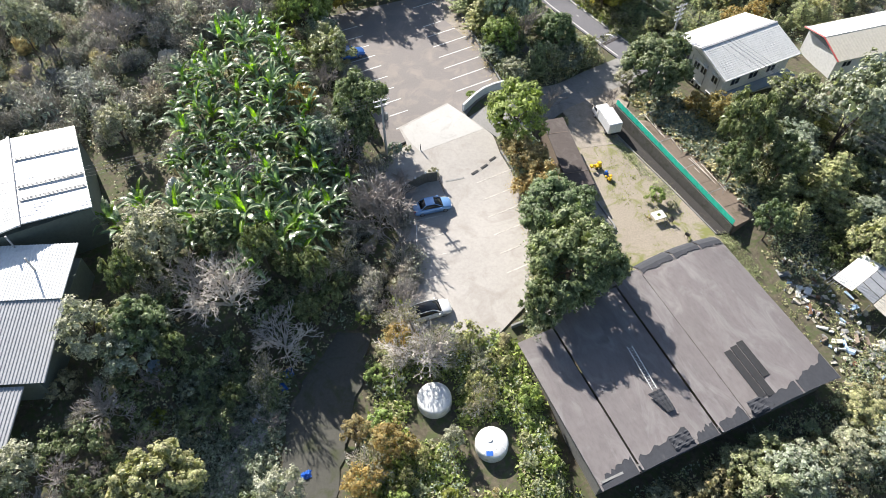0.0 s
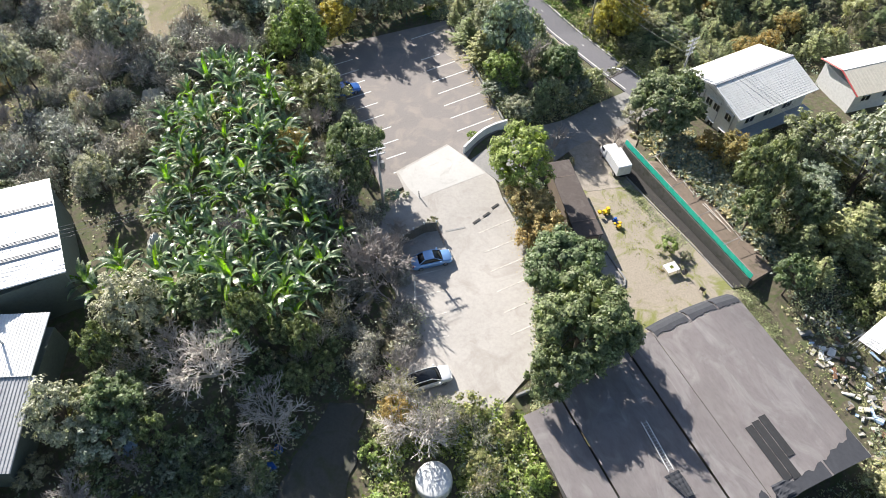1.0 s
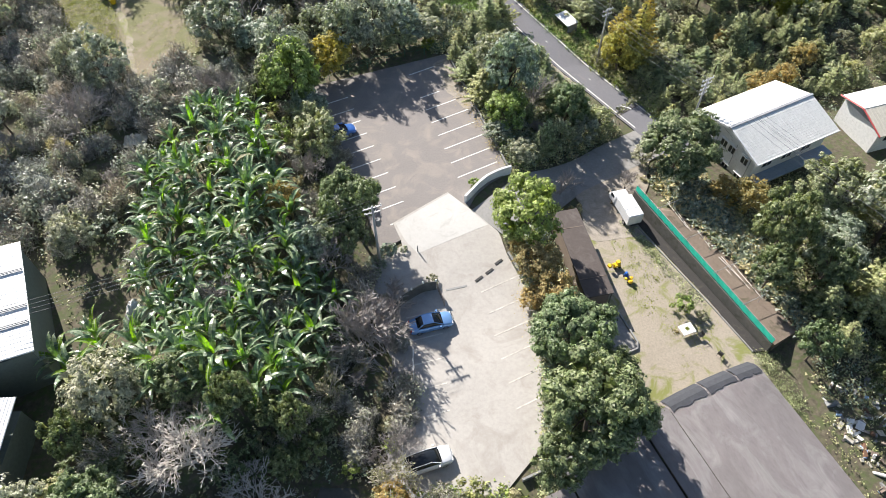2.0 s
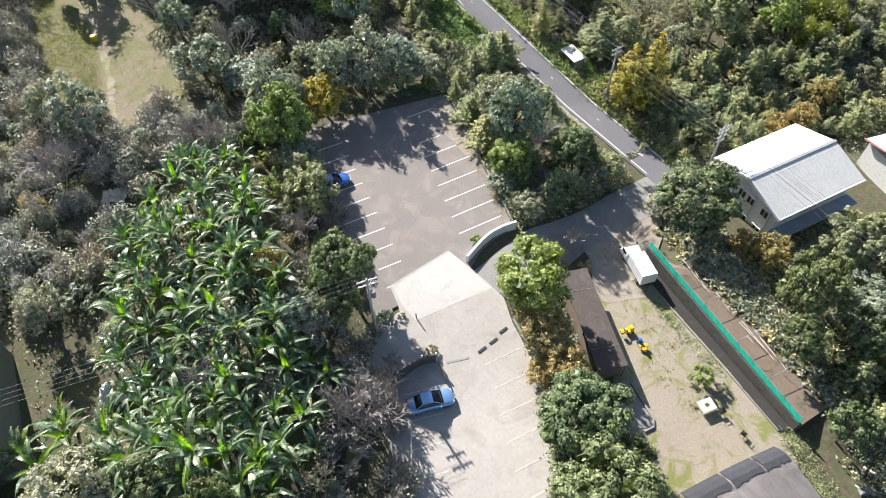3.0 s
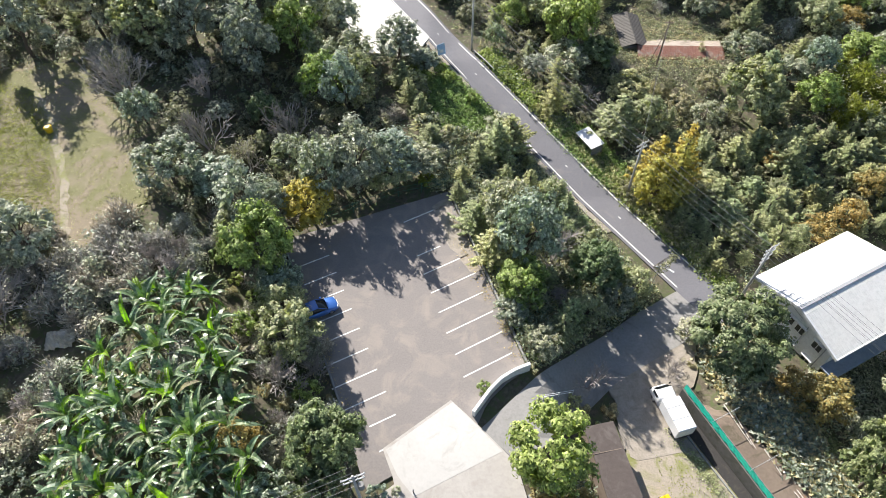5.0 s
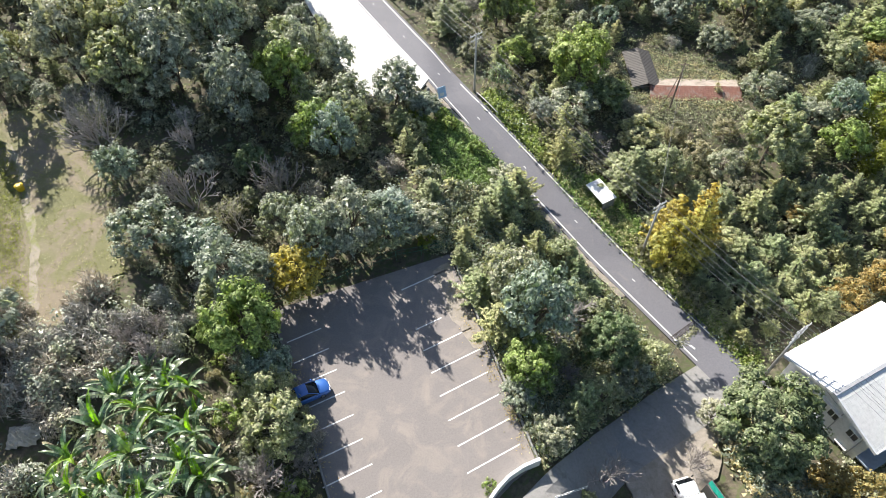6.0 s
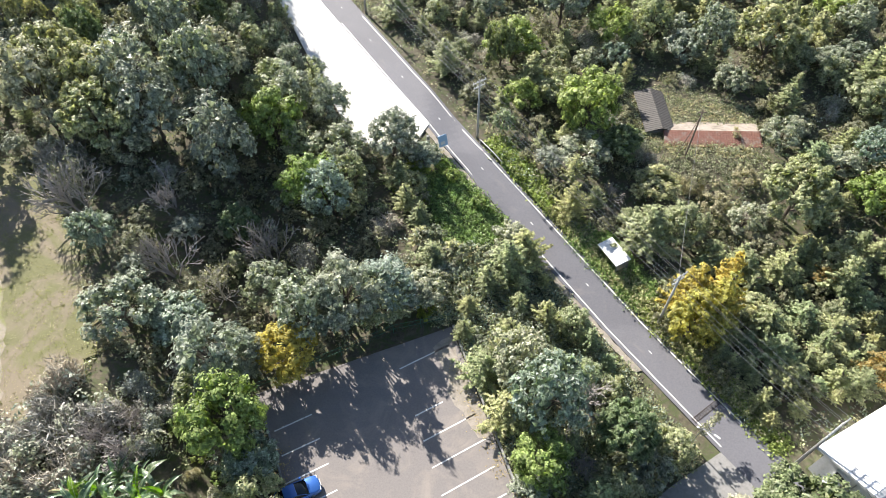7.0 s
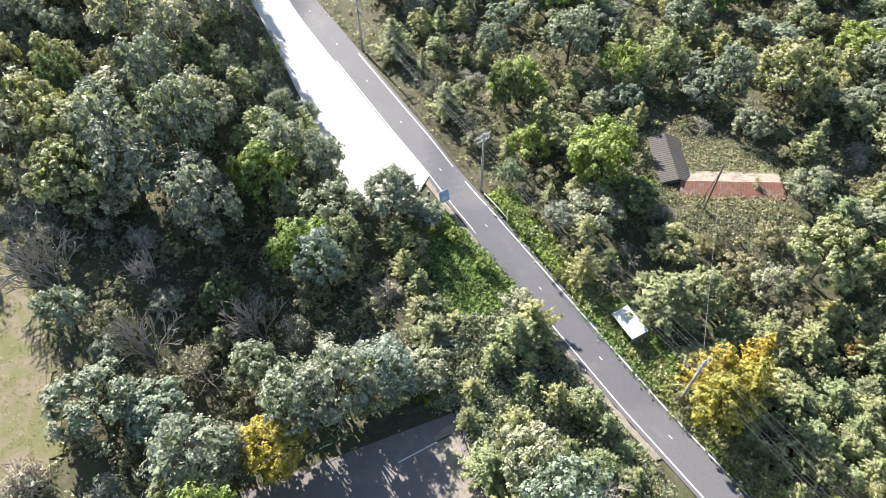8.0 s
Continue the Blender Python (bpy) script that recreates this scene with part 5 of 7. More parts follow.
e = empty("street_lamp", pose(23.4, 81.3, float(lay(23.4, 81.3))), "slim lamp post with a road mirror, overgrown by a vine", "street lamp")
bm = bmesh.new()
tube(bm, (0, 0, -0.3), (0.1, 0.1, 3.6), 0.06, 0.045, 10)
part("post", bm, M["metal"], e)
bm = bmesh.new()
tube(bm, (0.1, 0.1, 3.5), (0.9, -0.7, 3.8), 0.03, 0.03, 6)
part("arm", bm, M["metal"], e)
bm = bmesh.new()
box(bm, -0.3, 0.3, -0.1, 0.1, -0.06, 0.06, 0.03, pose(1.05, -0.85, 3.82, 0, 0, -45))
part("lamp_head", bm, M["whiteplastic"], e)
bm = bmesh.new()
tube(bm, (0.0, 0.32, 2.8), (0.05, 0.4, 2.82), 0.32, 0.3, 18)
part("mirror", bm, M["rim"], e, "round convex road mirror")
rs = np.random.RandomState(21)
k = 260
t = rs.uniform(0, 1, k)
p = np.stack([0.1 + 2.2 * t, 0.1 + 1.5 * t, 2.6 + 0.6 * t], -1) + rs.normal(size=(k, 3)) * 0.22
vv, ff = quads(p, rs.normal(size=p.shape) + (0, 0, 0.6), rs.normal(size=p.shape), np.full(k, 0.26), np.full(k, 0.16), 0.2)
o = new("vine", leaf_mesh("vine", vv, ff, M["leaf_olive"]))
o.parent = e

e = empty("gate", pose(-0.4, 118.6, float(lay(-0.4, 118.6)), 0, 0, 18), "low concrete gate wall with a blue-white board beside the white yard", "gate")
bm = bmesh.new()
box(bm, -5.0, -1.0, -0.1, 0.1, -0.3, 0.9, 0.02)
part("wall", bm, M["greywall"], e)
for x in (-1.0, -5.0):
    bm = bmesh.new()
    box(bm, x - 0.16, x + 0.16, -0.16, 0.16, -0.3, 1.9, 0.02)
    part("gate_post", bm, M["greywall"], e)
bm = bmesh.new()
box(bm, -0.1, 1.1, -1.3, -1.22, 0.2, 1.7, 0.02, pose(0, 0, 0, -18, 0, 10))
part("board", bm, M["paleblue"], e, "blue and white painted board")
bm = bmesh.new()
box(bm, 0.15, 0.75, -1.32, -1.305, 0.5, 0.9, 0.0, pose(0, 0, 0, -18, 0, 10))
part("board_mark", bm, M["whiteplastic"], e)

# low guard rail on the west side of the lane
pts = [tuple(p) for p in offset(ROAD, 2.35)]
post_fence("guard_rail", [tuple(np.array(pts[3]) * 0.35 + np.array(pts[4]) * 0.65), pts[4]], 2.0, 0.55, (0.9,), M["whitewall"], "low white guard rail beside the lane", 0.05, 0.05)


# ---- tanks, toys and yard things ----
def water_tank(x, y, r, top, label, lid=False, patch=False):
    z = z_at(x, y)
    h = top - z
    e = empty("water_tank", pose(x, y, z, 0, 0, 30 * x), label, "water tank", "water tanks")
    prof = [(r * 0.985, -0.2), (r, 0.1), (r, h * 0.5), (r * 0.995, h - 0.25), (r * 0.97, h - 0.1), (r * 0.9, h - 0.02), (r * 0.55, h + 0.06), (r * 0.2, h + 0.11), (0.02, h + 0.12)]
    seg = 40
    verts = [(a * math.cos(2 * math.pi * j / seg), a * math.sin(2 * math.pi * j / seg), b) for a, b in prof for j in range(seg)]
    faces = [(i * seg + j, i * seg + (j + 1) % seg, (i + 1) * seg + (j + 1) % seg, (i + 1) * seg + j) for i in range(len(prof) - 1) for j in range(seg)]
    link_mesh("shell", verts, faces, M["tank"], e, smooth=True)
    for j in range(4):
        w = j * math.pi / 2 + 0.4
        bm = bmesh.new()
        tube(bm, (0.2 * math.cos(w), 0.2 * math.sin(w), h + 0.1), (r * 0.9 * math.cos(w), r * 0.9 * math.sin(w), h - 0.01), 0.025, 0.025, 5)
        part("rib", bm, M["tank"], e)
    bm = bmesh.new()
    tube(bm, (r * 0.15, 0.1, h + 0.08), (r * 0.15, 0.1, h + 0.2), 0.25, 0.23, 18)
    part("hatch", bm, M["whiteplastic"], e, "round hatch lid")
    bm = bmesh.new()
    tube(bm, (r + 0.05, 0, 0), (r + 0.05, 0, h - 0.3), 0.04, 0.04, 6)
    part("pipe", bm, M["metal"], e)
    if patch:
        bm = bmesh.new()
        box(bm, -0.3, 0.3, -0.2, 0.2, 0, 0.02, 0.01, Matrix.Rotation(radians(-30 * x), 4, "Z") @ Matrix.Translation((-0.25, -r * 0.72, h + 0.03)) @ Matrix.Rotation(radians(5), 4, "X"))
        part("tarpaulin_patch", bm, M["blueplastic"], e, "blue plastic patch")


water_tank(-0.95, 25.6, 1.62, -0.35, "round chalky white water tank among shrubs")
water_tank(4.15, 21.35, 1.5, -0.4, "round white water tank with a blue patch", patch=True)


def toy_digger(x, y, turn, s=1.0, label="yellow toy digger on the dusty yard", body="yellowplastic", bucket="yellowplastic"):
    e = empty("ride_on_toy", pose(x, y, float(lay(x, y)) + 0.06, 0, 0, turn) @ Matrix.Scale(s, 4), label, "toy", "plastic ride-on toys")
    bm = bmesh.new()
    box(bm, -0.5, 0.5, -0.35, 0.35, 0.25, 0.6, 0.06)
    part("body", bm, M[body], e)
    bm = bmesh.new()
    box(bm, -0.45, 0.05, -0.3, 0.3, 0.6, 1.1, 0.08)
    part("cab", bm, M[body], e)
    bm = bmesh.new()
    tube(bm, (0.3, 0, 0.55), (0.95, 0, 0.95), 0.08, 0.07, 8)
    part("arm", bm, M[bucket], e)
    bm = bmesh.new()
    box(bm, 0.85, 1.3, -0.3, 0.3, 0.5, 0.9, 0.07)
    part("bucket", bm, M[bucket], e)
    for a in (-0.32, 0.32):
        for b in (-0.36, 0.36):
            bm = bmesh.new()
            tube(bm, (a, b - 0.07, 0.18), (a, b + 0.07, 0.18), 0.18, 0.18, 14)
            part("wheel", bm, M["black"], e, "black plastic wheel")


toy_digger(19.6, 57.9, 200, 0.85)
toy_digger(20.5, 56.5, -50, 0.6, "blue and yellow ride-on toy car", "blueplastic", "yellowplastic")
toy_digger(20.7, 55.6, 140, 0.5, "small yellow ride-on toy beside a blue one")


def plastic_chair(x, y, turn, mat="whiteplastic", label="white plastic garden chair on dusty ground"):
    e = empty("garden_chair", pose(x, y, float(lay(x, y)) + 0.03, 0, 0, turn), label, "chair")
    bm = bmesh.new()
    box(bm, -0.25, 0.25, -0.25, 0.25, 0.42, 0.46, 0.015)
    part("seat", bm, M[mat], e)
    bm = bmesh.new()
    box(bm, -0.25, 0.25, 0.22, 0.26, 0.46, 0.9, 0.015)
    part("backrest", bm, M[mat], e)
    for a in (-0.22, 0.22):
        for b in (-0.22, 0.22):
            bm = bmesh.new()
            tube(bm, (a, b, 0), (a * 0.92, b * 0.92, 0.42), 0.025, 0.025, 6)
            part("leg", bm, M[mat], e)
        bm = bmesh.new()
        box(bm, a - 0.03, a + 0.03, -0.22, 0.24, 0.62, 0.66, 0.01)
        part("armrest", bm, M[mat], e)


e = empty("garden_table", pose(25.3, 49.2, float(lay(25.3, 49.2)) + 0.03, 0, 0, 20), "square white table with a yellow-green cloth on the yard", "table")
bm = bmesh.new()
box(bm, -0.75, 0.75, -0.6, 0.6, 0.68, 0.73, 0.02)
part("tabletop", bm, M["whiteplastic"], e)
for a in (-0.65, 0.65):
    for b in (-0.5, 0.5):
        bm = bmesh.new()
        tube(bm, (a, b, 0), (a, b, 0.68), 0.035, 0.03, 6)
        part("leg", bm, M["whiteplastic"], e)
bm = bmesh.new()
box(bm, -0.2, 0.22, -0.18, 0.2, 0.735, 0.755, 0.008)
o = part("table_mat", bm, M["leaf_lime"])
o.matrix_world = pose(25.3, 49.2, float(lay(25.3, 49.2)) + 0.03, 0, 0, 32)
tagged(o, "yellow-green mat lying on a white table", "mat")
plastic_chair(26.6, 48.6, -70, "black", "dark plastic garden chair on dusty ground")
plastic_chair(28.1, 46.4, 130, "black", "dark plastic garden chair on dusty ground")

# three rubber bumps and a drain cover on the concrete
for x, y in ((3.9, 54.35), (5.05, 55.25), (6.1, 56.4)):
    bm = bmesh.new()
    box(bm, -0.5, 0.5, -0.15, 0.15, -0.05, 0.05, 0.03)
    o = part("speed_bump", bm, M["black"])
    o.matrix_world = on_land(x, y, (0.78, 0.62), 0.05)
    tagged(o, "short dark rubber speed bump on pale concrete", "speed bump", "row of rubber bumps")
bm = bmesh.new()
box(bm, -1.15, 1.15, -0.12, 0.12, -0.05, 0.012, 0.01)
o = part("drain_cover", bm, M["greywall"])
o.matrix_world = on_land(1.5, 53.3, (0.97, 0.22), 0.04)
tagged(o, "narrow grey steel drain cover set in concrete", "drain cover")
for x, y in ((-2.6, 57.9), (9.2, 58.2)):
    e = empty("bollard", pose(x, y, float(lay(x, y))), "thin dark bollard at the edge of the concrete", "bollard", "bollards")
    bm = bmesh.new()
    tube(bm, (0, 0, -0.1), (0, 0, 1.0), 0.06, 0.055, 10)
    part("post", bm, M["greywall"], e)
    bm = bmesh.new()
    tube(bm, (0, 0, 0.75), (0, 0, 0.87), 0.064, 0.063, 10)
    part("band", bm, M["whiteplastic"], e)

# chain gate across the ramp
post_fence("chain_gate", [(9.3, 66.2), (11.0, 67.0), (12.6, 67.8)], 1.7, 0.9, (0.95, 0.5), M["whitewall"], "low white tube barrier beside the ramp", 0.05, 0.03)


# ---- garden in the south-west ----
def drum(x, y, mat, label, r=0.3, h=0.9, lying=False):
    bm = bmesh.new()
    tube(bm, (0, 0, 0), (0, 0, h), r, r, 18)
    for z in (0.02, h * 0.35, h * 0.67, h - 0.02):
        tube(bm, (0, 0, z - 0.02), (0, 0, z + 0.02), r + 0.02, r + 0.02, 18)
    o = part("drum", bm, M[mat])
    z = z_at(x, y)
    o.matrix_world = pose(x, y, z + (r if lying else 0.0), 90 if lying else 0, 0, 40)
    tagged(o, label, "drum", "plastic drums")


drum(-15.3, 28.2, "blueplastic", "blue plastic drum in the shade")
drum(-14.8, 28.6, "blueplastic", "blue plastic drum in the shade")
drum(-15.6, 27.5, "blueplastic", "blue plastic drum lying in the shade", lying=True)


def crumpled(x, y, w, d, mat, label, turn=0, rough_h=0.12, seed=1, name="tarpaulin", lift=0.05, dome=0.0):
    rs = np.random.RandomState(seed)
    bm = bmesh.new()
    bmesh.ops.create_grid(bm, x_segments=14, y_segments=12, size=0.5)
    for v in bm.verts:
        u, t = v.co.x * 2, v.co.y * 2
        edge = max(abs(u), abs(t))
        v.co = Vector((v.co.x * w + rs.normal() * 0.04, v.co.y * d + rs.normal() * 0.04, dome * (1 - u * u) * (1 - t * t) + abs(rs.normal()) * rough_h * (1.1 - 0.5 * edge)))
    bmesh.ops.solidify(bm, geom=bm.faces[:], thickness=0.012)
    o = part(name, bm, M[mat])
    o.matrix_world = pose(x, y, z_at(x, y) + lift, 0, 0, turn)
    return tagged(o, label, "tarpaulin")


crumpled(-26.5, 27.4, 1.1, 2.2, "paleblue", "pale blue sheet thrown over garden things", 10, 0.15, 5, dome=0.7)
crumpled(-17.2, 25.2, 0.7, 1.1, "whiteplastic", "small white sheet on the ground", 30, 0.1, 6, dome=0.3)
crumpled(-17.5, 24.0, 0.6, 0.6, "paleblue", "small pale blue plastic sheet", 0, 0.1, 7, dome=0.3)
crumpled(-12.2, 18.9, 1.0, 0.8, "blueplastic", "crumpled blue plastic sheet under leaves", 20, 0.1, 8, dome=0.3)
crumpled(-28.8, 48.3, 2.4, 2.2, "greyroof", "grey-white plastic sheet among banana plants", 20, 0.25, 9, dome=1.6)
crumpled(-35.0, 70.8, 2.6, 2.0, "creamroof", "bleached crumpled sheet in dry scrub", 10, 0.35, 10, dome=0.5)
crumpled(-31.0, 120.4, 3.0, 2.6, "felt_dark", "dark grey tarpaulin heaped deep in the wood", -40, 0.08, 11, dome=2.6)
sheet("garden_path", [(-16.0, 23.2), (-17.3, 22.6), (-18.6, 21.0), (-19.3, 17.0), (-19.8, 10.0)], [(-15.8, 21.9), (-16.6, 21.6), (-17.4, 20.2), (-18.0, 17.0), (-18.4, 10.0)], M["concrete"],
      "narrow pale concrete garden path", "path", 0.05, step=0.5)
e = empty("bin", pose(-45.8, 98.9, z_at(-45.8, 98.9)), "small yellow bin at the edge of the clearing", "bin")
bm = bmesh.new()
tube(bm, (0, 0, 0), (0, 0, 0.8), 0.36, 0.45, 16)
part("body", bm, M["yellowplastic"], e)
bm = bmesh.new()
tube(bm, (0, 0, 0.8), (0, 0, 0.9), 0.48, 0.3, 16)
part("lid", bm, M["yellowplastic"], e)


# ---- scrap yard beside the long roof ----
def lean_to():
    e = empty("lean_to", frame_of((41.6, 39.4, -3.9), (0.82, 0.57)), "open lean-to of white and grey sheets on poles", "shelter")
    bm = bmesh.new()
    ribbed(bm, ((0, 0, 2.1), (5.6, 0, 2.1), (5.6, -2.2, 2.35), (0, -2.2, 2.35)), 0.5, 0.03, 0.05)
    part("roof", bm, M["whiteroof"], e, "white plastic roof sheet")
    for i in range(4):
        bm = bmesh.new()
        slab(bm, (0.7 + 1.25 * i, -2.25, 2.34), (1.85 + 1.25 * i, -2.25, 2.34), (1.85 + 1.25 * i, -4.4, 2.0), (0.7 + 1.25 * i, -4.4, 2.0), 0.04)
        bmesh.ops.recalc_face_normals(bm, faces=bm.faces)
        part("roof_panel", bm, M["zincroof"], e, "grey translucent panel")
    bm = bmesh.new()
    ribbed(bm, ((0.6, -4.5, 1.95), (6.0, -4.5, 1.95), (6.0, -7.0, 1.6), (0.6, -7.0, 1.6)), 0.5, 0.03, 0.05)
    part("roof", bm, M["creamroof"], e, "rust-stained pale roof sheet")
    for x in (0.2, 2.9, 5.4):
        for y in (-0.2, -4.3, -6.8):
            bm = bmesh.new()
            tube(bm, (x, y, -0.4), (x, y, 2.0), 0.04, 0.04, 6)
            part("post", bm, M["metal"], e)
    for i in range(6):
        bm = bmesh.new()
        tube(bm, (-1.3 + 0.15 * i, 0.3 - 0.35 * i, 2.2), (1.2, 0.1 - 0.3 * i, 2.3), 0.02, 0.02, 5)
        part("rod", bm, M["metal"], e)
    for i in range(3):
        bm = bmesh.new()
        tube(bm, (-0.2 + 0.4 * i, -0.2, 2.45), (2.4 + 0.4 * i, -7.6, 2.0), 0.025, 0.025, 5)
        part("pole", bm, M["metal"], e)


lean_to()
rs = np.random.RandomState(31)
junk_mats = ["whiteplastic", "greywall", "wood", "rust", "creamroof", "greyroof", "ruinwall", "wood", "greywall", "paleblue", "creamroof"]
for i in range(190):
    t = rs.uniform(0, 1)
    x = 36.5 + rs.uniform(0, 8.0) + 3.0 * (1 - t)
    y = 28.5 + 13.5 * t + rs.uniform(-1.5, 1.5)
    if (x - 13.24) * 0.92 + (y - 16.9) * 0.392 < 26.3:
        continue
    w, d, h = 0.15 + rs.exponential(0.3), 0.12 + rs.exponential(0.2), rs.uniform(0.05, 0.35)
    bm = bmesh.new()
    box(bm, -w / 2, w / 2, -d / 2, d / 2, 0, h, 0.02)
    for v in bm.verts:
        v.co += Vector(rs.normal(size=3)) * 0.04
    o = part("scrap_piece", bm, M[junk_mats[rs.randint(len(junk_mats))]])
    o.matrix_world = pose(x, y, z_at(x, y) + 0.02, rs.uniform(-20, 20), rs.uniform(-20, 20), rs.uniform(0, 180))
    tagged(o, "broken bit of scrap lying on littered ground", "scrap", "scattered scrap")
for i in range(26):
    x, y = rs.uniform(27.5, 34.5), rs.uniform(56, 69)
    if fence_side(x, y) < 2.6:
        continue
    L = rs.uniform(0.5, 1.6)
    bm = bmesh.new()
    box(bm, 0, L, -0.08, 0.08, 0, 0.06, 0.01)
    o = part("timber_offcut", bm, M[junk_mats[rs.randint(len(junk_mats))]])
    o.matrix_world = pose(x, y, z_at(x, y) + 0.1, rs.uniform(-9, 9), rs.uniform(-9, 9), rs.uniform(0, 180))
    tagged(o, "bleached board lying in the shade", "timber", "scattered boards")


# ---- plants ----
def crown_points(rs, radius, height, lobes, sprays, per, spray_r, low=-0.3):
    """Centres of leaves on many sprays over the rounded lobes of a crown, the way each leaf faces, and the lobes' centres."""
    half = np.array([radius, radius, height / 2])
    i = np.arange(lobes) + 0.5
    up = 1 - (1 - low) * i / lobes
    w = i * 2.39996 + rs.uniform(0, 6)
    d = np.stack([np.cos(w) * np.sqrt(1 - up ** 2), np.sin(w) * np.sqrt(1 - up ** 2), up], -1) + rs.normal(size=(lobes, 3)) * 0.16
    d /= np.linalg.norm(d, axis=1, keepdims=True)
    centre = d * half * rs.uniform(0.52, 0.9, (lobes, 1))
    size = min(radius, height / 2) * rs.uniform(0.62, 1.05, lobes) * 1.75 / math.sqrt(lobes + 2)
    pick = rs.choice(lobes, sprays * 3, p=size ** 2 / (size ** 2).sum())
    k = unit(rs, len(pick)) + d[pick] * 0.55 + np.array([0, 0, 0.25])
    k /= np.linalg.norm(k, axis=1, keepdims=True)
    c = centre[pick] + k * size[pick][:, None] * rs.uniform(0.7, 1.16, (len(pick), 1))
    # drop what lies deep inside another lobe
    deep = (np.linalg.norm(c[:, None] - centre[None], axis=2) / size[None]).min(1) < 0.72
    c, k = c[~deep][:sprays], k[~deep][:sprays]
    n = len(c)
    a = unit(rs, n * per)
    a[:, 2] = np.abs(a[:, 2])
    r = np.repeat(spray_r * rs.uniform(0.6, 1.35, n), per)[:, None]
    kk = np.repeat(k, per, 0)
    p = np.repeat(c, per, 0) + (a * np.array([1, 1, 0.8]) + kk * 0.25) * r * rs.uniform(0.45, 1.05, (n * per, 1))
    out = kk * 0.75 + a * 0.55 + np.array([0, 0, 0.35])
    # points deep in each lobe for the added light-blocking leaves
    inner = np.repeat(centre, 10, 0) + unit(rs, lobes * 10) * np.repeat(size, 10)[:, None] * rs.uniform(0.1, 0.55, (lobes * 10, 1))
    return p, out, centre, inner


def broadleaf_crown(rs, radius, height, lobes, sprays, per, leaf, mat, spray_r=None, low=-0.3, slim=0.62, jitter=0.3):
    p, o, c, inner = crown_points(rs, radius, height, lobes, sprays, per, spray_r or 0.3, low)
    n = o + rs.normal(size=o.shape) * jitter
    u = rs.normal(size=o.shape) * 0.7 + o * 0.5
    L = leaf * rs.uniform(0.65, 1.4, len(p))
    v, f = quads(p, n, u, L, L * slim * rs.uniform(0.75, 1.2, len(p)), 0.25)
    # oversized hidden leaves, added inside the lobes to block light and make shadows solid
    k = len(inner)
    L = 0.26 * min(radius, height / 2) * rs.uniform(0.8, 1.2, k)
    v2, f2 = quads(inner, rs.normal(size=(k, 3)) + np.array([0, 0, 0.5]), rs.normal(size=(k, 3)), L, L * 0.8, 0.2)
    v, f = np.concatenate([v, v2]), np.concatenate([f, f2 + len(v)])
    v[:, 2] += height / 2
    return leaf_mesh("crown", v, f, mat), c


def branch(verts, faces, a, b, r0, r1, sides=5):
    a, b = np.array(a, float), np.array(b, float)
    d = b - a
    d /= np.linalg.norm(d) + 1e-9
    s = np.cross(d, (0.31, 0.2, 0.93) if abs(d[2]) < 0.9 else (1, 0, 0))
    s /= np.linalg.norm(s)
    t = np.cross(d, s)
    k = len(verts)
    for q, r in ((a, r0), (b, r1)):
        for i in range(sides):
            w = 2 * math.pi * i / sides
            verts.append(tuple(q + (s * math.cos(w) + t * math.sin(w)) * r))
    faces.extend([(k + i, k + (i + 1) % sides, k + sides + (i + 1) % sides, k + sides + i) for i in range(sides)])


def trunk_mesh(rs, top, r, limbs, mat):
    """A tapered trunk, a little crooked, with limbs to some of the clumps."""
    verts, faces = [], []
    pts = [np.array([0, 0, -0.4])]
    for i in range(1, 5):
        pts.append(np.array([rs.normal() * r * 0.8, rs.normal() * r * 0.8, top * i / 4]))
    for i in range(4):
        branch(verts, faces, pts[i], pts[i + 1], r * (1.15 - 0.2 * i), r * (0.95 - 0.2 * i), 7)
    for q in limbs:
        a = pts[1 + rs.randint(0, 3)] * rs.uniform(0.85, 1.0)
        m = (a + q) / 2 + np.array([0, 0, 0.12 * top])
        branch(verts, faces, a, m, r * 0.45, r * 0.28, 5)
        branch(verts, faces, m, q, r * 0.28, r * 0.1, 5)
    me = bpy.data.meshes.new("trunk")
    me.from_pydata(verts, [], faces)
    me.materials.append(mat)
    return me


def grow(wood, twigs, rs, a, d, length, r, depth, top, spread):
    """A limb that forks; the first two orders are wood, the finer ones twigs."""
    b = a + d * length
    branch(*(wood if depth > top - 2 else twigs), a, b, max(r, 0.022), max(0.017, r * 0.68), 3)
    if depth == 0:
        return
    for i in range(3 if depth > 1 else 2):
        k = d + unit(rs, 1)[0] * spread
        k[2] += 0.12
        k /= np.linalg.norm(k)
        at = a + d * length * rs.uniform(0.5, 1.0) if i else b
        grow(wood, twigs, rs, at, k, length * rs.uniform(0.6, 0.82), r * (0.62 if i else 0.68), depth - 1, top, spread)


PLANTS = {}


def proto(kind, i, m):
    """Builds one plant of a kind at the pose m; every kind has a few different shapes."""
    name, label, category, build = PLANTS[kind]
    e = empty(name, m, label, category)
    rs = np.random.RandomState(sum(map(ord, kind)) * 7 + i * 131)
    for pname, me in build(rs):
        o = new(pname, me)
        o.parent = e
        if category == "tree" and name == "bare_tree" and pname == "crown":
            tagged(o, kind="stuff")
    return e


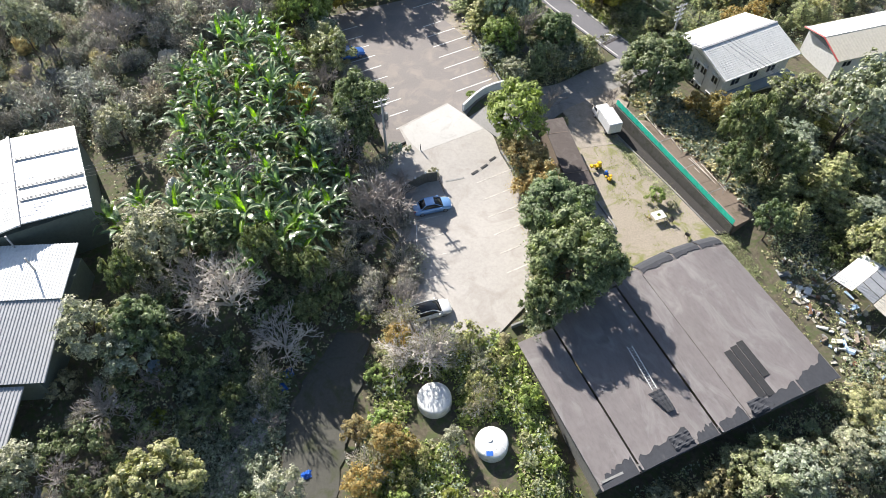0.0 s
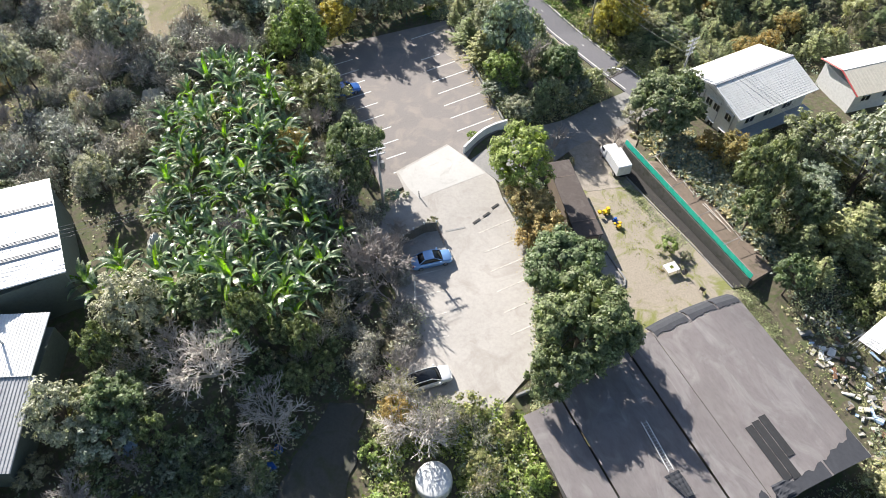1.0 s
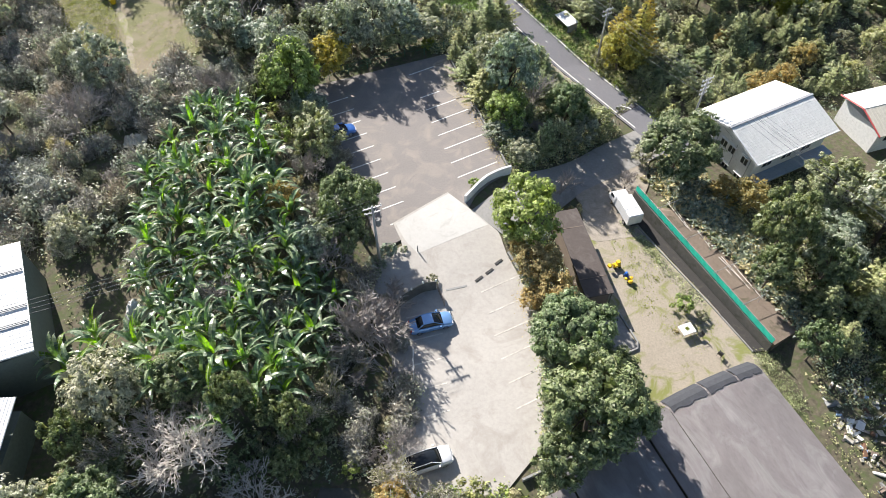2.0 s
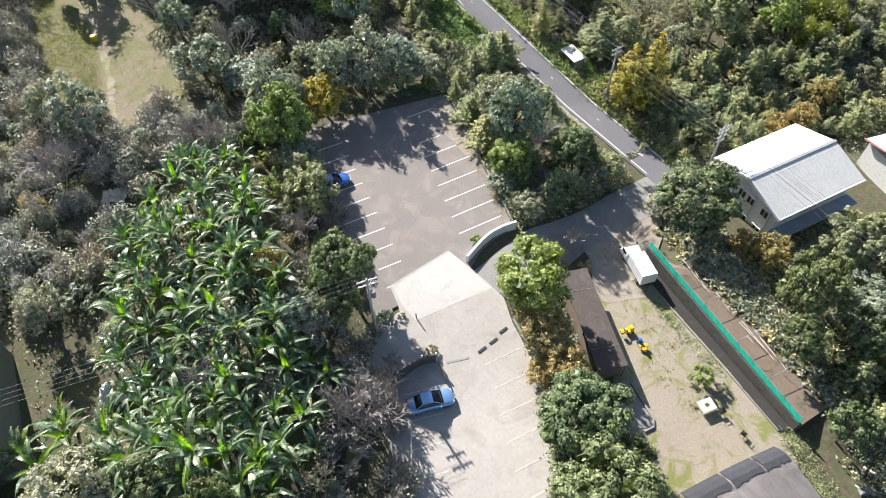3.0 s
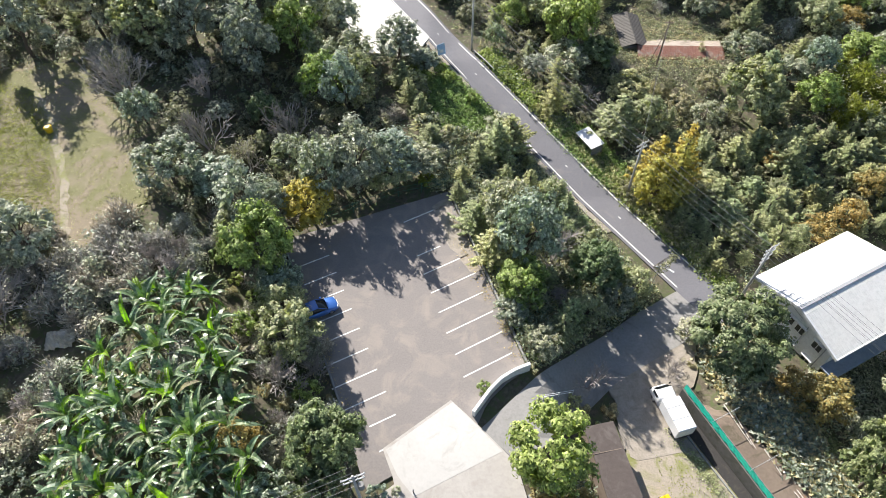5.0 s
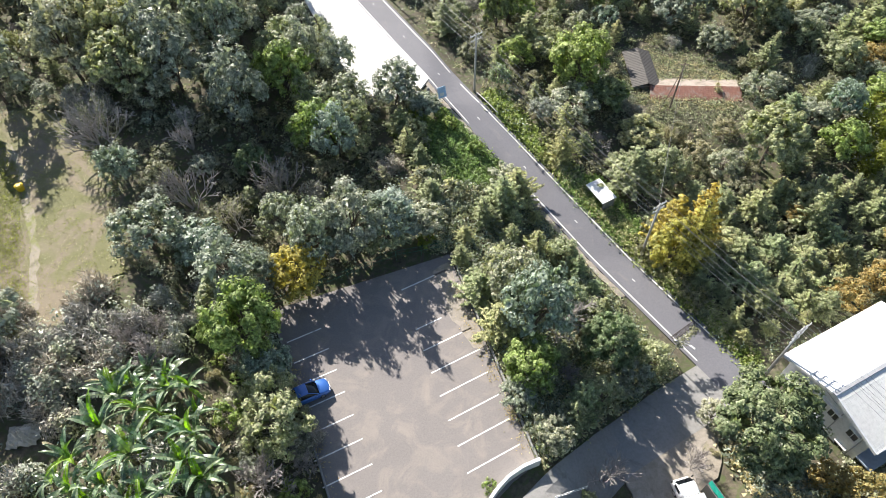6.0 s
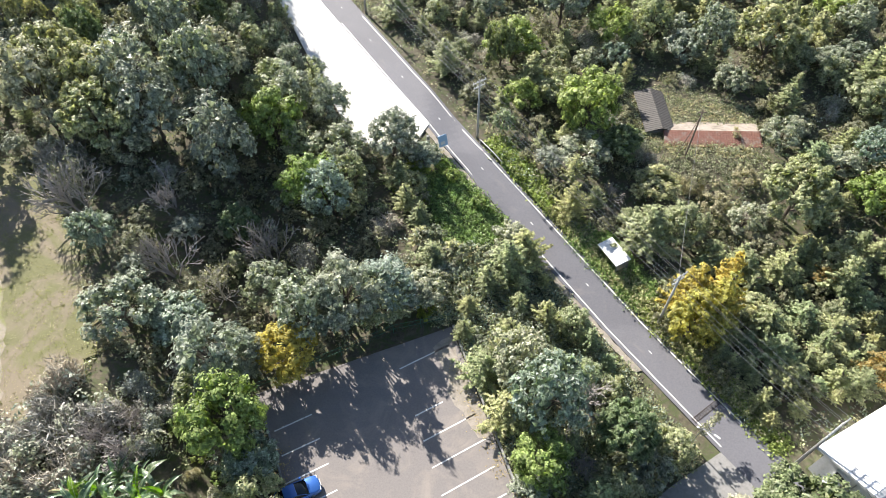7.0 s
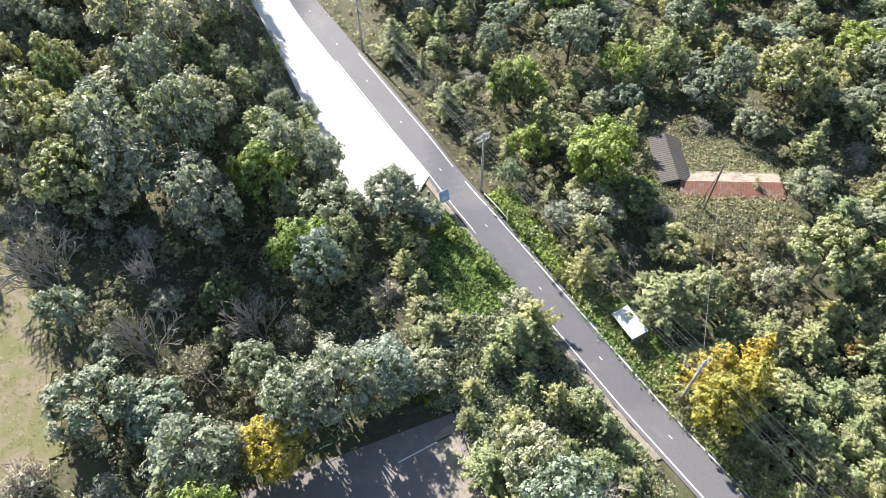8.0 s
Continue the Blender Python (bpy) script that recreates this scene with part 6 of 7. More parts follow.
def broadleaf(mat, radius=2.6, height=4.6, lobes=26, sprays=200, per=16, leaf=0.19, bark="bark", lift=0.15, **kw):
    def build(rs):
        r, h = radius * rs.uniform(0.9, 1.1), height * rs.uniform(0.9, 1.12)
        me, c = broadleaf_crown(rs, r, h, lobes, sprays, per, leaf, M[mat], **kw)
        me.transform(Matrix.Translation((0, 0, lift)))
        limbs = [c[j] + np.array([0, 0, h / 2 + lift]) for j in rs.choice(len(c), min(8, len(c)), False)]
        return [("trunk", trunk_mesh(rs, lift + h * 0.6, 0.035 * r + 0.05, limbs, M[bark])), ("crown", me)]
    return build


def conifer(mat, radius=1.7, height=6.0, tiers=15, per=8, leaf=0.42):
    """Whorls of feathery branches that rise at the tips, with gaps between them and a pointed leader."""
    def build(rs):
        p, n, u = [], [], []
        for i in range(tiers):
            f = (i + 0.5) / tiers
            rr = radius * (1 - f) ** 0.8 + 0.15
            z0 = height * (0.08 + 0.9 * f)
            count = max(3, int(per * (1 - 0.5 * f)))
            for j in range(count):
                w = 2 * math.pi * (j + rs.uniform(-0.35, 0.35)) / count + i * 0.9
                d, s = np.array([math.cos(w), math.sin(w), 0]), np.array([-math.sin(w), math.cos(w), 0])
                reach = rr * rs.uniform(0.65, 1.2)
                m = max(8, int(42 * reach))
                t = np.sort(rs.uniform(0.08, 1, m))
                q = d * (t * reach)[:, None] + np.array([0, 0, z0]) + np.array([0, 0, 1.0]) * (0.05 * t + 0.22 * t * t)[:, None] * reach
                lr = rs.choice([-1, 1], m)[:, None]
                q += s * lr * (0.3 * reach * (1 - t) * rs.uniform(0, 1, m))[:, None] + rs.normal(size=q.shape) * 0.04
                p.append(q)
                n.append(np.array([0, 0, 1.0]) + d * 0.35 + rs.normal(size=q.shape) * 0.32)
                u.append(d * 0.8 + s * lr * 0.8 + rs.normal(size=q.shape) * 0.25 + np.array([0, 0, 0.5]))
        p, n, u = np.concatenate(p), np.concatenate(n), np.concatenate(u)
        L = leaf * rs.uniform(0.7, 1.4, len(p))
        v, f = quads(p, n, u, L, L * 0.4, 0.2)
        return [("trunk", trunk_mesh(rs, height * 0.97, 0.1 + 0.02 * height, [], M["bark"])), ("crown", leaf_mesh("crown", v, f, M[mat]))]
    return build


def bare(mat="greybark", height=4.4, depth=4, spread=0.66, r=0.08, stems=5, leaves=0, leaf_mat="leaf_olive"):
    def build(rs):
        wood, twigs = ([], []), ([], [])
        for i in range(stems):
            d = unit(rs, 1)[0] * 0.55 + np.array([0, 0, 1.0])
            grow(wood, twigs, rs, np.array([0, 0, -0.3]), d / np.linalg.norm(d), height * rs.uniform(0.3, 0.4), r, depth, depth, spread)
        out = []
        for name, (verts, faces) in (("trunk", wood), ("crown", twigs)):
            me = bpy.data.meshes.new(name)
            me.from_pydata(verts, [], faces)
            me.materials.append(M[mat])
            out.append((name, me))
        if leaves:
            v = np.array(twigs[0])
            p = v[rs.randint(len(v) // 3, len(v), leaves)] + rs.normal(size=(leaves, 3)) * 0.2
            L = 0.22 * rs.uniform(0.7, 1.3, leaves)
            vv, f = quads(p, rs.normal(size=p.shape) + np.array([0, 0, 0.7]), rs.normal(size=p.shape), L, L * 0.55, 0.2)
            out.append(("foliage", leaf_mesh("foliage", vv, f, M[leaf_mat])))
        return out
    return build


def scrub(mat, radius=2.1, height=2.2, sticks=1500, length=0.55, leaf_mat=None, leaves=900, thin=0.06, leaf=0.2):
    """A tangle of thin dry shoots in several heads, with few leaves."""
    def heads(rs, n, inner):
        d = unit(rs, n)
        d[:, 2] = np.abs(d[:, 2])
        spots = rs.uniform(-0.62, 0.62, (6, 2))
        k = rs.randint(0, 6, n)
        grown = rs.uniform(0.55, 1.0, 6)
        p = d * (rs.uniform(inner, 1.0, n) ** 0.5 * 0.55 * grown[k])[:, None]
        p[:, 2] *= 1.9
        p[:, :2] += spots[k]
        return d, p * np.array([radius, radius, height])

    def build(rs):
        d, p = heads(rs, sticks, 0.2)
        u = d * np.array([1, 1, 0.8]) + np.array([0, 0, 0.6]) + rs.normal(size=d.shape) * 0.5
        L = length * rs.uniform(0.6, 1.5, sticks)
        v, f = quads(p, rs.normal(size=d.shape), u, L, np.full(sticks, thin) * rs.uniform(0.6, 1.4, sticks))
        out = [("tangle", leaf_mesh("tangle", v, f, M[mat]))]
        if leaf_mat:
            d, p = heads(rs, leaves, 0.6)
            L = leaf * rs.uniform(0.6, 1.4, leaves)
            v, f = quads(p, d + rs.normal(size=d.shape) * 0.4 + np.array([0, 0, 0.5]), rs.normal(size=d.shape), L, L * 0.6, 0.2)
            out.append(("foliage", leaf_mesh("foliage", v, f, M[leaf_mat])))
        return out
    return build


def bananas(rs, dry=0.15, young=0.25):
    """A banana plant: a stout false stem, and long arching leaves folded along a pale midrib, the older ones torn at the edge."""
    verts, faces = [], []
    h = 2.0
    for i in range(3):
        branch(verts, faces, (0, 0, -0.3 + i * (h + 0.3) / 3), (0, 0, -0.3 + (i + 1) * (h + 0.3) / 3), 0.17 - 0.025 * i, 0.145 - 0.025 * i, 7)
    me = bpy.data.meshes.new("stem")
    me.from_pydata(verts, [], faces)
    me.materials.append(M["banana_dry"])
    out = [("stem", me)]
    count = 10
    for j in range(count):
        w = j * 2.4 + rs.uniform(-0.7, 0.7)
        rise = 1.5 - 0.8 * j / count + rs.uniform(-0.25, 0.2)
        length, wide = rs.uniform(2.2, 3.2), rs.uniform(0.4, 0.56)
        d, s = np.array([math.cos(w), math.sin(w), 0]), np.array([-math.sin(w), math.cos(w), 0])
        n = 13
        q, ang = np.array([0, 0, h - 0.05]), rise
        torn = 0.7 if j > 2 else 0.25
        fold = rs.uniform(0.25, 0.5) if j < 5 else rs.uniform(-0.45, 0.1)
        vv, ff = [], []
        for i in range(n):
            t, step = i / n, length / n
            way = d * math.cos(ang) + np.array([0, 0, math.sin(ang)])
            nn = np.array([-d[0] * math.sin(ang), -d[1] * math.sin(ang), math.cos(ang)])
            e = q + way * step
            half = [wide / 2 * (max(0.05, math.sin(math.pi * min(0.985, 0.06 + x))) ** 0.55) * (0.18 if x < 0.08 else 1) for x in (t, t + 1 / n)]
            for sd in (1, -1):
                cut = rs.uniform(0.15, 0.45) * step if rs.rand() < torn else 0.0
                hang = fold + (rs.uniform(-0.2, 0.12) if cut else rs.uniform(-0.04, 0.04))
                k = len(vv)
                reach = rs.uniform(0.85, 1.0) if cut else 1.0
                vv += [tuple(q), tuple(e), tuple(e + s * sd * half[1] * reach + nn * hang * half[1] - way * cut * 0.5), tuple(q + s * sd * half[0] * reach + nn * hang * half[0] + way * cut * 0.5)]
                ff.append((k, k + 1, k + 2, k + 3))
            q = e
            ang -= (0.05 + 0.2 * t) * rs.uniform(0.6, 1.35)
        k = len(vv)
        rib = [np.array(vv[8 * i]) for i in range(n)] + [q]
        for i, p in enumerate(rib):
            vv += [tuple(p + s * 0.028 * (1.1 - i / n) + (0, 0, 0.012)), tuple(p - s * 0.028 * (1.1 - i / n) + (0, 0, 0.012))]
        ff += [(k + 2 * i, k + 2 * i + 1, k + 2 * i + 3, k + 2 * i + 2) for i in range(n)]
        me = bpy.data.meshes.new("leaf")
        me.from_pydata(vv, [], ff)
        mat = "banana_young" if j == 0 and rs.rand() < 0.6 or rs.rand() < young * 0.3 else "banana_dry" if j > 7 and rs.rand() < dry * 3 else "banana"
        me.materials.append(M[mat])
        me.materials.append(M["banana_rib"])
        for face in me.polygons[-n:]:
            face.material_index = 1
        out.append(("leaf", me))
    return out


PLANTS["evergreen"] = ("evergreen_tree", "dense evergreen tree with dark glossy leaves", "tree", broadleaf("leaf_dark"))
PLANTS["midgreen"] = ("broadleaf_tree", "leafy mid-green broadleaf tree", "tree", broadleaf("leaf_mid"))
PLANTS["bright"] = ("broadleaf_tree", "round tree with fresh bright green leaves", "tree", broadleaf("leaf_bright", 2.7, 4.6, 26, 240, 20, 0.2))
PLANTS["big"] = ("broadleaf_tree", "large spreading tree with dense green leaves", "tree", broadleaf("leaf_rich", 4.2, 6.2, 58, 520, 24, 0.19, lift=1.0))
PLANTS["great_dark"] = ("evergreen_tree", "tall spreading evergreen with deep green leaves", "tree", broadleaf("leaf_rich", 4.2, 7.0, 54, 480, 22, 0.2, lift=1.0))
PLANTS["silver"] = ("evergreen_tree", "grey-green tree with leaves that glint in the sun", "tree", broadleaf("leaf_silver", 2.2, 5.0, 24, 180, 17, 0.17, spray_r=0.3))
PLANTS["olive"] = ("olive_green_tree", "olive-brown tree with thinning leaves", "tree", broadleaf("leaf_olive", 2.4, 4.2, 24, 165, 15, 0.18, jitter=0.5))
PLANTS["conifer"] = ("conifer", "young conifer with feathery branches", "tree", conifer("leaf_conifer", leaf=0.23))
PLANTS["conifer_wide"] = ("conifer", "broad feathery dark green conifer", "tree", conifer("leaf_conifer", 2.3, 5.2, 13, 10, 0.25))
PLANTS["conifer_yellow"] = ("larch", "golden yellow conifer in autumn", "tree", conifer("leaf_yellow", 2.2, 6.4, 15, 10, 0.27))
PLANTS["yellow"] = ("autumn_tree", "small tree with yellow autumn leaves", "tree", broadleaf("leaf_yellow", 2.1, 3.8, 20, 190, 17, 0.19))
PLANTS["orange"] = ("autumn_tree", "small tree with orange-brown autumn leaves", "tree", broadleaf("leaf_orange", 2.0, 3.2, 18, 140, 14, 0.18, jitter=0.5))
PLANTS["brown"] = ("autumn_tree", "tree with withered brown leaves", "tree", broadleaf("leaf_brown", 2.5, 4.2, 24, 190, 16, 0.2, jitter=0.5))
PLANTS["lime"] = ("shrub", "yellow-green rounded garden shrub", "shrub", broadleaf("leaf_lime", 1.4, 2.0, 11, 80, 15, 0.2, lift=0.2))
PLANTS["shrub"] = ("shrub", "leafy green shrub on rough ground", "shrub", broadleaf("leaf_mid", 1.6, 2.2, 13, 80, 15, 0.21, lift=0.1))
PLANTS["shrub_dark"] = ("shrub", "dark green shrub with rounded crown", "shrub", broadleaf("leaf_dark", 1.7, 2.5, 13, 86, 15, 0.21, lift=0.1))
PLANTS["shrub_bright"] = ("shrub", "bright green weedy shrub on open ground", "shrub", broadleaf("leaf_bright", 1.5, 1.7, 12, 76, 15, 0.21, lift=0.0))
PLANTS["bare"] = ("bare_tree", "leafless tree with grey-brown branches", "tree", bare("mauvebark"))
PLANTS["bare_leafy"] = ("bare_tree", "half-bare tree with pale branches and few leaves", "tree", bare(leaves=900, height=4.6))
PLANTS["bare_brown"] = ("bare_tree", "leafless shrubby tree with brown twigs", "tree", bare("mauvebark", 3.6, 5, 0.72, 0.05, 4))
PLANTS["scrub_grey"] = ("scrub_bush", "tangle of dry grey twigs with few leaves", "shrub", scrub("twig", leaf_mat="leaf_silver", leaves=380, sticks=1600))
PLANTS["scrub_green"] = ("scrub_bush", "scrubby bush of dry shoots and dull green leaves", "shrub", scrub("twig", leaf_mat="leaf_silver", leaves=1000, sticks=1200))
PLANTS["scrub_straw"] = ("scrub_bush", "clump of dry straw-coloured shoots", "shrub", scrub("straw", radius=1.5, height=1.9, sticks=2200, leaf_mat="leaf_olive", leaves=350))
PLANTS["bamboo"] = ("bamboo_clump", "feathery clump of yellow-green bamboo", "bamboo", scrub("leaf_lime", radius=3.0, height=4.6, sticks=3600, length=0.55, leaf_mat="leaf_olive", leaves=700, thin=0.13))
PLANTS["great"] = ("broadleaf_tree", "great spreading tree with pale-tipped green leaves", "tree", broadleaf("leaf_mid", 4.6, 6.5, 60, 500, 22, 0.2, lift=1.0))
PLANTS["great_bare"] = ("bare_tree", "wide leafless tree with pale tangled branches", "tree", bare(height=5.0, depth=5, spread=0.78, r=0.1, stems=6))
PLANTS["pampas"] = ("pampas_grass", "clump of pale plumed pampas grass", "grass", scrub("straw", radius=0.9, height=1.9, sticks=700, length=0.8))
PLANTS["banana"] = ("banana_plant", "banana plant with long arching glossy leaves", "banana plant", bananas)
SHAPES = {"great_dark": 2, "great_bare": 2, "great": 2, "pampas": 1, "bamboo": 1, "evergreen": 4, "midgreen": 4, "conifer": 3, "banana": 12, "silver": 3, "scrub_grey": 3, "scrub_green": 3, "bare": 3}
planted = {}
chance = random.Random(11)


def inside(x, y, poly):
    hit = False
    for (x0, y0), (x1, y1) in zip(poly, poly[1:] + poly[:1]):
        if (y0 > y) != (y1 > y) and x < (x1 - x0) * (y - y0) / (y1 - y0) + x0:
            hit = not hit
    return hit


BELT = [(-7.5, 91.5), (3, 93), (3, 106), (-11, 106)]   # young, low growth behind the wire fence


def plant(kind, x, y, size=1.0, tall=1.0, group=""):
    if inside(x, y, BELT):
        size, tall = size * 0.85, tall * 0.68
    i = chance.randrange(SHAPES.get(kind, 2))
    m = pose(x, y, z_at(x, y) - 0.05, chance.uniform(-4, 4), chance.uniform(-4, 4), chance.uniform(0, 360)) @ Matrix.Diagonal((size, size, size * tall, 1))
    if (kind, i) in planted:
        e = copy_thing(planted[kind, i], m)
    else:
        e = planted[kind, i] = proto(kind, i, m)
    if group:
        tagged(e, group=group)
    return e


KEEP = []   # ground that stays open: polygons and a margin is kept by the tree's radius


def open_ground(x, y, r):
    for poly in KEEP:
        if inside(x, y, poly):
            return True
        for (x0, y0), (x1, y1) in zip(poly, poly[1:] + poly[:1]):
            d = Vector((x1 - x0, y1 - y0))
            t = max(0, min(1, ((x - x0) * d.x + (y - y0) * d.y) / max(1e-6, d.length_squared)))
            if math.hypot(x - x0 - t * d.x, y - y0 - t * d.y) < r:
                return True
    return False


def worth(x, y):
    """The stretch of land that the flight overlooks."""
    return 8 < y < 174 and abs(x) < min(72, 43 + 0.4 * (y - 16))


SET = []


def thicket(poly, spacing, kinds, size=(0.8, 1.2), tall=(0.9, 1.2), margin=1.2, tries=14, group=""):
    """Plants a stretch of land at random, not nearer to each other than spacing."""
    xs, ys = [p[0] for p in poly], [p[1] for p in poly]
    area = (max(xs) - min(xs)) * (max(ys) - min(ys))
    for _ in range(int(area / spacing ** 2 * tries / 4)):
        x, y = chance.uniform(min(xs), max(xs)), chance.uniform(min(ys), max(ys))
        s = chance.uniform(*size)
        if not worth(x, y) or not inside(x, y, poly) or open_ground(x, y, margin * s):
            continue
        if any((x - a) ** 2 + (y - b) ** 2 < (spacing * (s + r) / 2) ** 2 for a, b, r in SET):
            continue
        SET.append((x, y, s))
        plant(chance.choices([k for k, w in kinds], [w for k, w in kinds])[0], x, y, s, chance.uniform(*tall), group)


def fill(poly, spacing, mat, size=(0.7, 1.2), margin=0.9, seed=1):
    """Low brushwood that closes the gaps between the trees: far more than could be counted."""
    rs = np.random.RandomState(seed)
    shapes = []
    for _ in range(4):
        me, c = broadleaf_crown(rs, 1.5, 1.9, 10, 44, 12, 0.2, M[mat], low=-0.1, jitter=0.4)
        co = np.empty(len(me.vertices) * 3, np.float32)
        me.vertices.foreach_get("co", co)
        shapes.append(co.reshape(-1, 3))
        bpy.data.meshes.remove(me)
    xs, ys = [p[0] for p in poly], [p[1] for p in poly]
    x0, y0 = min(xs), min(ys)
    made = []
    for i in range(int((max(xs) - x0) / spacing) + 1):
        for j in range(int((max(ys) - y0) / spacing) + 1):
            x, y = x0 + (i + rs.uniform(0, 0.9)) * spacing, y0 + (j + rs.uniform(0, 0.9)) * spacing
            k, w, tall = rs.uniform(*size), rs.uniform(0, 6.28), rs.uniform(0.8, 1.3)
            if not worth(x, y) or not inside(x, y, poly) or open_ground(x, y, margin * k):
                continue
            if any((x - a) ** 2 + (y - b) ** 2 < (1.1 * r) ** 2 for a, b, r in SET):
                continue
            v = shapes[rs.randint(4)] * np.array([k, k, k * tall])
            v = np.stack([v[:, 0] * math.cos(w) - v[:, 1] * math.sin(w) + x, v[:, 0] * math.sin(w) + v[:, 1] * math.cos(w) + y, v[:, 2] + z_at(x, y) - 0.1], -1)
            made.append(v)
    v = np.concatenate(made)
    o = new("brushwood", leaf_mesh("brushwood", v, np.arange(len(v)).reshape(-1, 3), M[mat]))
    tagged(o, "low dense brushwood between the trees", "undergrowth", kind="stuff")


def specimen(kind, x, y, size=1.0, tall=1.0):
    SET.append((x, y, size))
    plant(kind, x, y, size, tall)



def undergrowth(name, polys, count, mats, label, height=0.7, leaf=0.34, seed=5, margin=0.5, anywhere=False, flat=1.0):
    """Weeds over the open soil, in drifts: far more than could be counted."""
    rs = np.random.RandomState(seed)
    p = []
    for poly in polys:
        xs, ys = [q[0] for q in poly], [q[1] for q in poly]
        tries = 0
        need = int(count / len(polys) / 14)
        got = 0
        while got < need and tries < need * 12:
            tries += 1
            x, y = rs.uniform(min(xs), max(xs)), rs.uniform(min(ys), max(ys))
            if not worth(x, y) or not inside(x, y, poly) or not anywhere and open_ground(x, y, margin):
                continue
            got += 1
            r = rs.uniform(0.3, 0.8)
            q = np.stack([x + rs.normal(size=14) * r * 0.6, y + rs.normal(size=14) * r * 0.6, rs.uniform(0, height, 14) * rs.uniform(0.4, 1)], -1)
            p.append(q)
    p = np.concatenate(p)
    p[:, 2] += lay(p[:, 0], p[:, 1]) - (0.03 if anywhere else rough(p[:, 0], p[:, 1])) + (0.06 if flat > 2.5 and height < 0.05 else 0)
    k = len(p)
    L = leaf * rs.uniform(0.6, 1.5, k)
    v, f = quads(p, rs.normal(size=(k, 3)) * 0.7 + (0, 0, flat), rs.normal(size=(k, 3)) + (0, 0, 0.5), L, L * 0.6)
    o = new(name, leaf_mesh(name, v, f, M[mats]))
    tagged(o, label, "undergrowth", kind="stuff")

KEEP += [
    [(-31.0, 50.0), (-27.4, 50.0), (-27.4, 45.6), (-31.0, 45.6)],
    [(-37.6, 72.6), (-33.6, 72.6), (-33.6, 67.6), (-37.6, 67.6)],
    [(14.5, 105.5), (19.5, 106.0), (24.0, 98.0), (21.0, 95.5)],
    [(0.6, 117.0), (9.0, 107.0), (5.5, 103.6), (0.5, 102.6), (-1.5, 109.0)],
    [(34.5, 70.0), (40.0, 62.5), (52.0, 69.0), (51.0, 76.0)],
    [(-19.5, 22.0), (-16.0, 23.5), (-15.5, 21.5), (-17.5, 20.0), (-18.0, 10.0), (-20.0, 10.0)],
    [(36.5, 28.0), (40.0, 31.0), (48.0, 35.0), (48.5, 42.5), (41.0, 40.0), (33.5, 40.0)],
    [(-3.4, 27.8), (1.0, 27.8), (1.2, 21.8), (-3.4, 21.8)],
    [(1.8, 23.4), (6.5, 23.4), (6.5, 17.2), (1.8, 17.2)],
    [(0.9, 92.3), (8.1, 69.3), (3.0, 63.6), (6.4, 60.2), (7.6, 55.5), (8.6, 52.0), (9.0, 46.0), (6.5, 38.0), (4.0, 33.0), (-3.5, 33.0), (-2.6, 46.0), (-4.5, 52.0), (-5.0, 58.5), (-8.6, 66.5), (-13.5, 80.0), (-16.0, 85.5)],
    [(27.0, 77.0), (31.0, 79.0), (13.0, 107.5), (6.0, 118.5), (-2.2, 131.6), (-10.5, 146.0), (-40.0, 194.0), (-30.0, 162.0), (-9.5, 119.5), (0.5, 118.0), (8.4, 107.0)],
    [(3.4, 63.4), (14.5, 73.2), (27.0, 81.0), (29.5, 76.2), (24.0, 67.5), (36.0, 48.0), (32.0, 45.0), (20.0, 45.0), (18.0, 54.0), (16.0, 66.0), (6.9, 59.8)],
    [(-55.0, 110.0), (-56.0, 99.0), (-47.0, 88.0), (-38.0, 81.0), (-35.0, 82.0), (-33.5, 90.0), (-38.0, 100.0), (-46.0, 110.0)],
    [(12.0, 16.0), (37.5, 27.0), (29.0, 45.0), (19.0, 41.0), (8.0, 30.0)],
    [(32.0, 73.5), (37.5, 68.0), (51.0, 75.5), (45.0, 86.0)],
    [(-50.0, 54.0), (-39.5, 53.5), (-32.5, 41.0), (-31.5, 24.0), (-44.0, 24.0)],
    [(12.5, 64.0), (15.6, 64.3), (19.0, 52.0), (15.0, 51.0)],
    [(-7.5, 33.0), (-9.4, 17.0), (-10.0, 6.0), (-15.5, 6.0), (-14.4, 26.0), (-10.6, 33.0)],
    [(26.0, 131.0), (32.5, 131.5), (42.0, 126.0), (41.0, 115.6), (28.0, 115.6)],
    [(53.0, 82.0), (66.0, 84.0), (66.0, 72.0), (53.5, 72.0)],
]
# single trees beside the yards
specimen("bright", 9.1, 60.0, 1.42, 1.1)
specimen("brown", 9.6, 54.6, 0.9, 1.1)
specimen("brown", 11.6, 51.6, 0.95, 1.1)
specimen("brown", 11.4, 56.2, 0.7, 1.0)
specimen("brown", 9.4, 51.4, 0.62, 0.9)
specimen("olive", 9.8, 48.2, 0.6, 0.9)
specimen("big", 12.8, 46.0, 1.1, 1.0)
specimen("big", 15.4, 42.4, 0.8, 1.2)
specimen("big", 13.0, 38.0, 1.2, 1.2)
specimen("big", 9.6, 33.6, 0.8, 1.2)
specimen("big", 28.9, 72.4, 1.15, 0.95)
specimen("silver", 25.8, 74.6, 0.6, 0.8)
specimen("yellow", -14.5, 88.2, 1.3, 1.1)
specimen("conifer_yellow", 27.3, 93.0, 1.35, 1.25)
specimen("conifer_yellow", 25.8, 96.4, 1.15, 1.2)
specimen("yellow", 25.4, 92.6, 0.95, 1.3)
specimen("conifer_yellow", 28.9, 95.6, 1.0, 1.2)
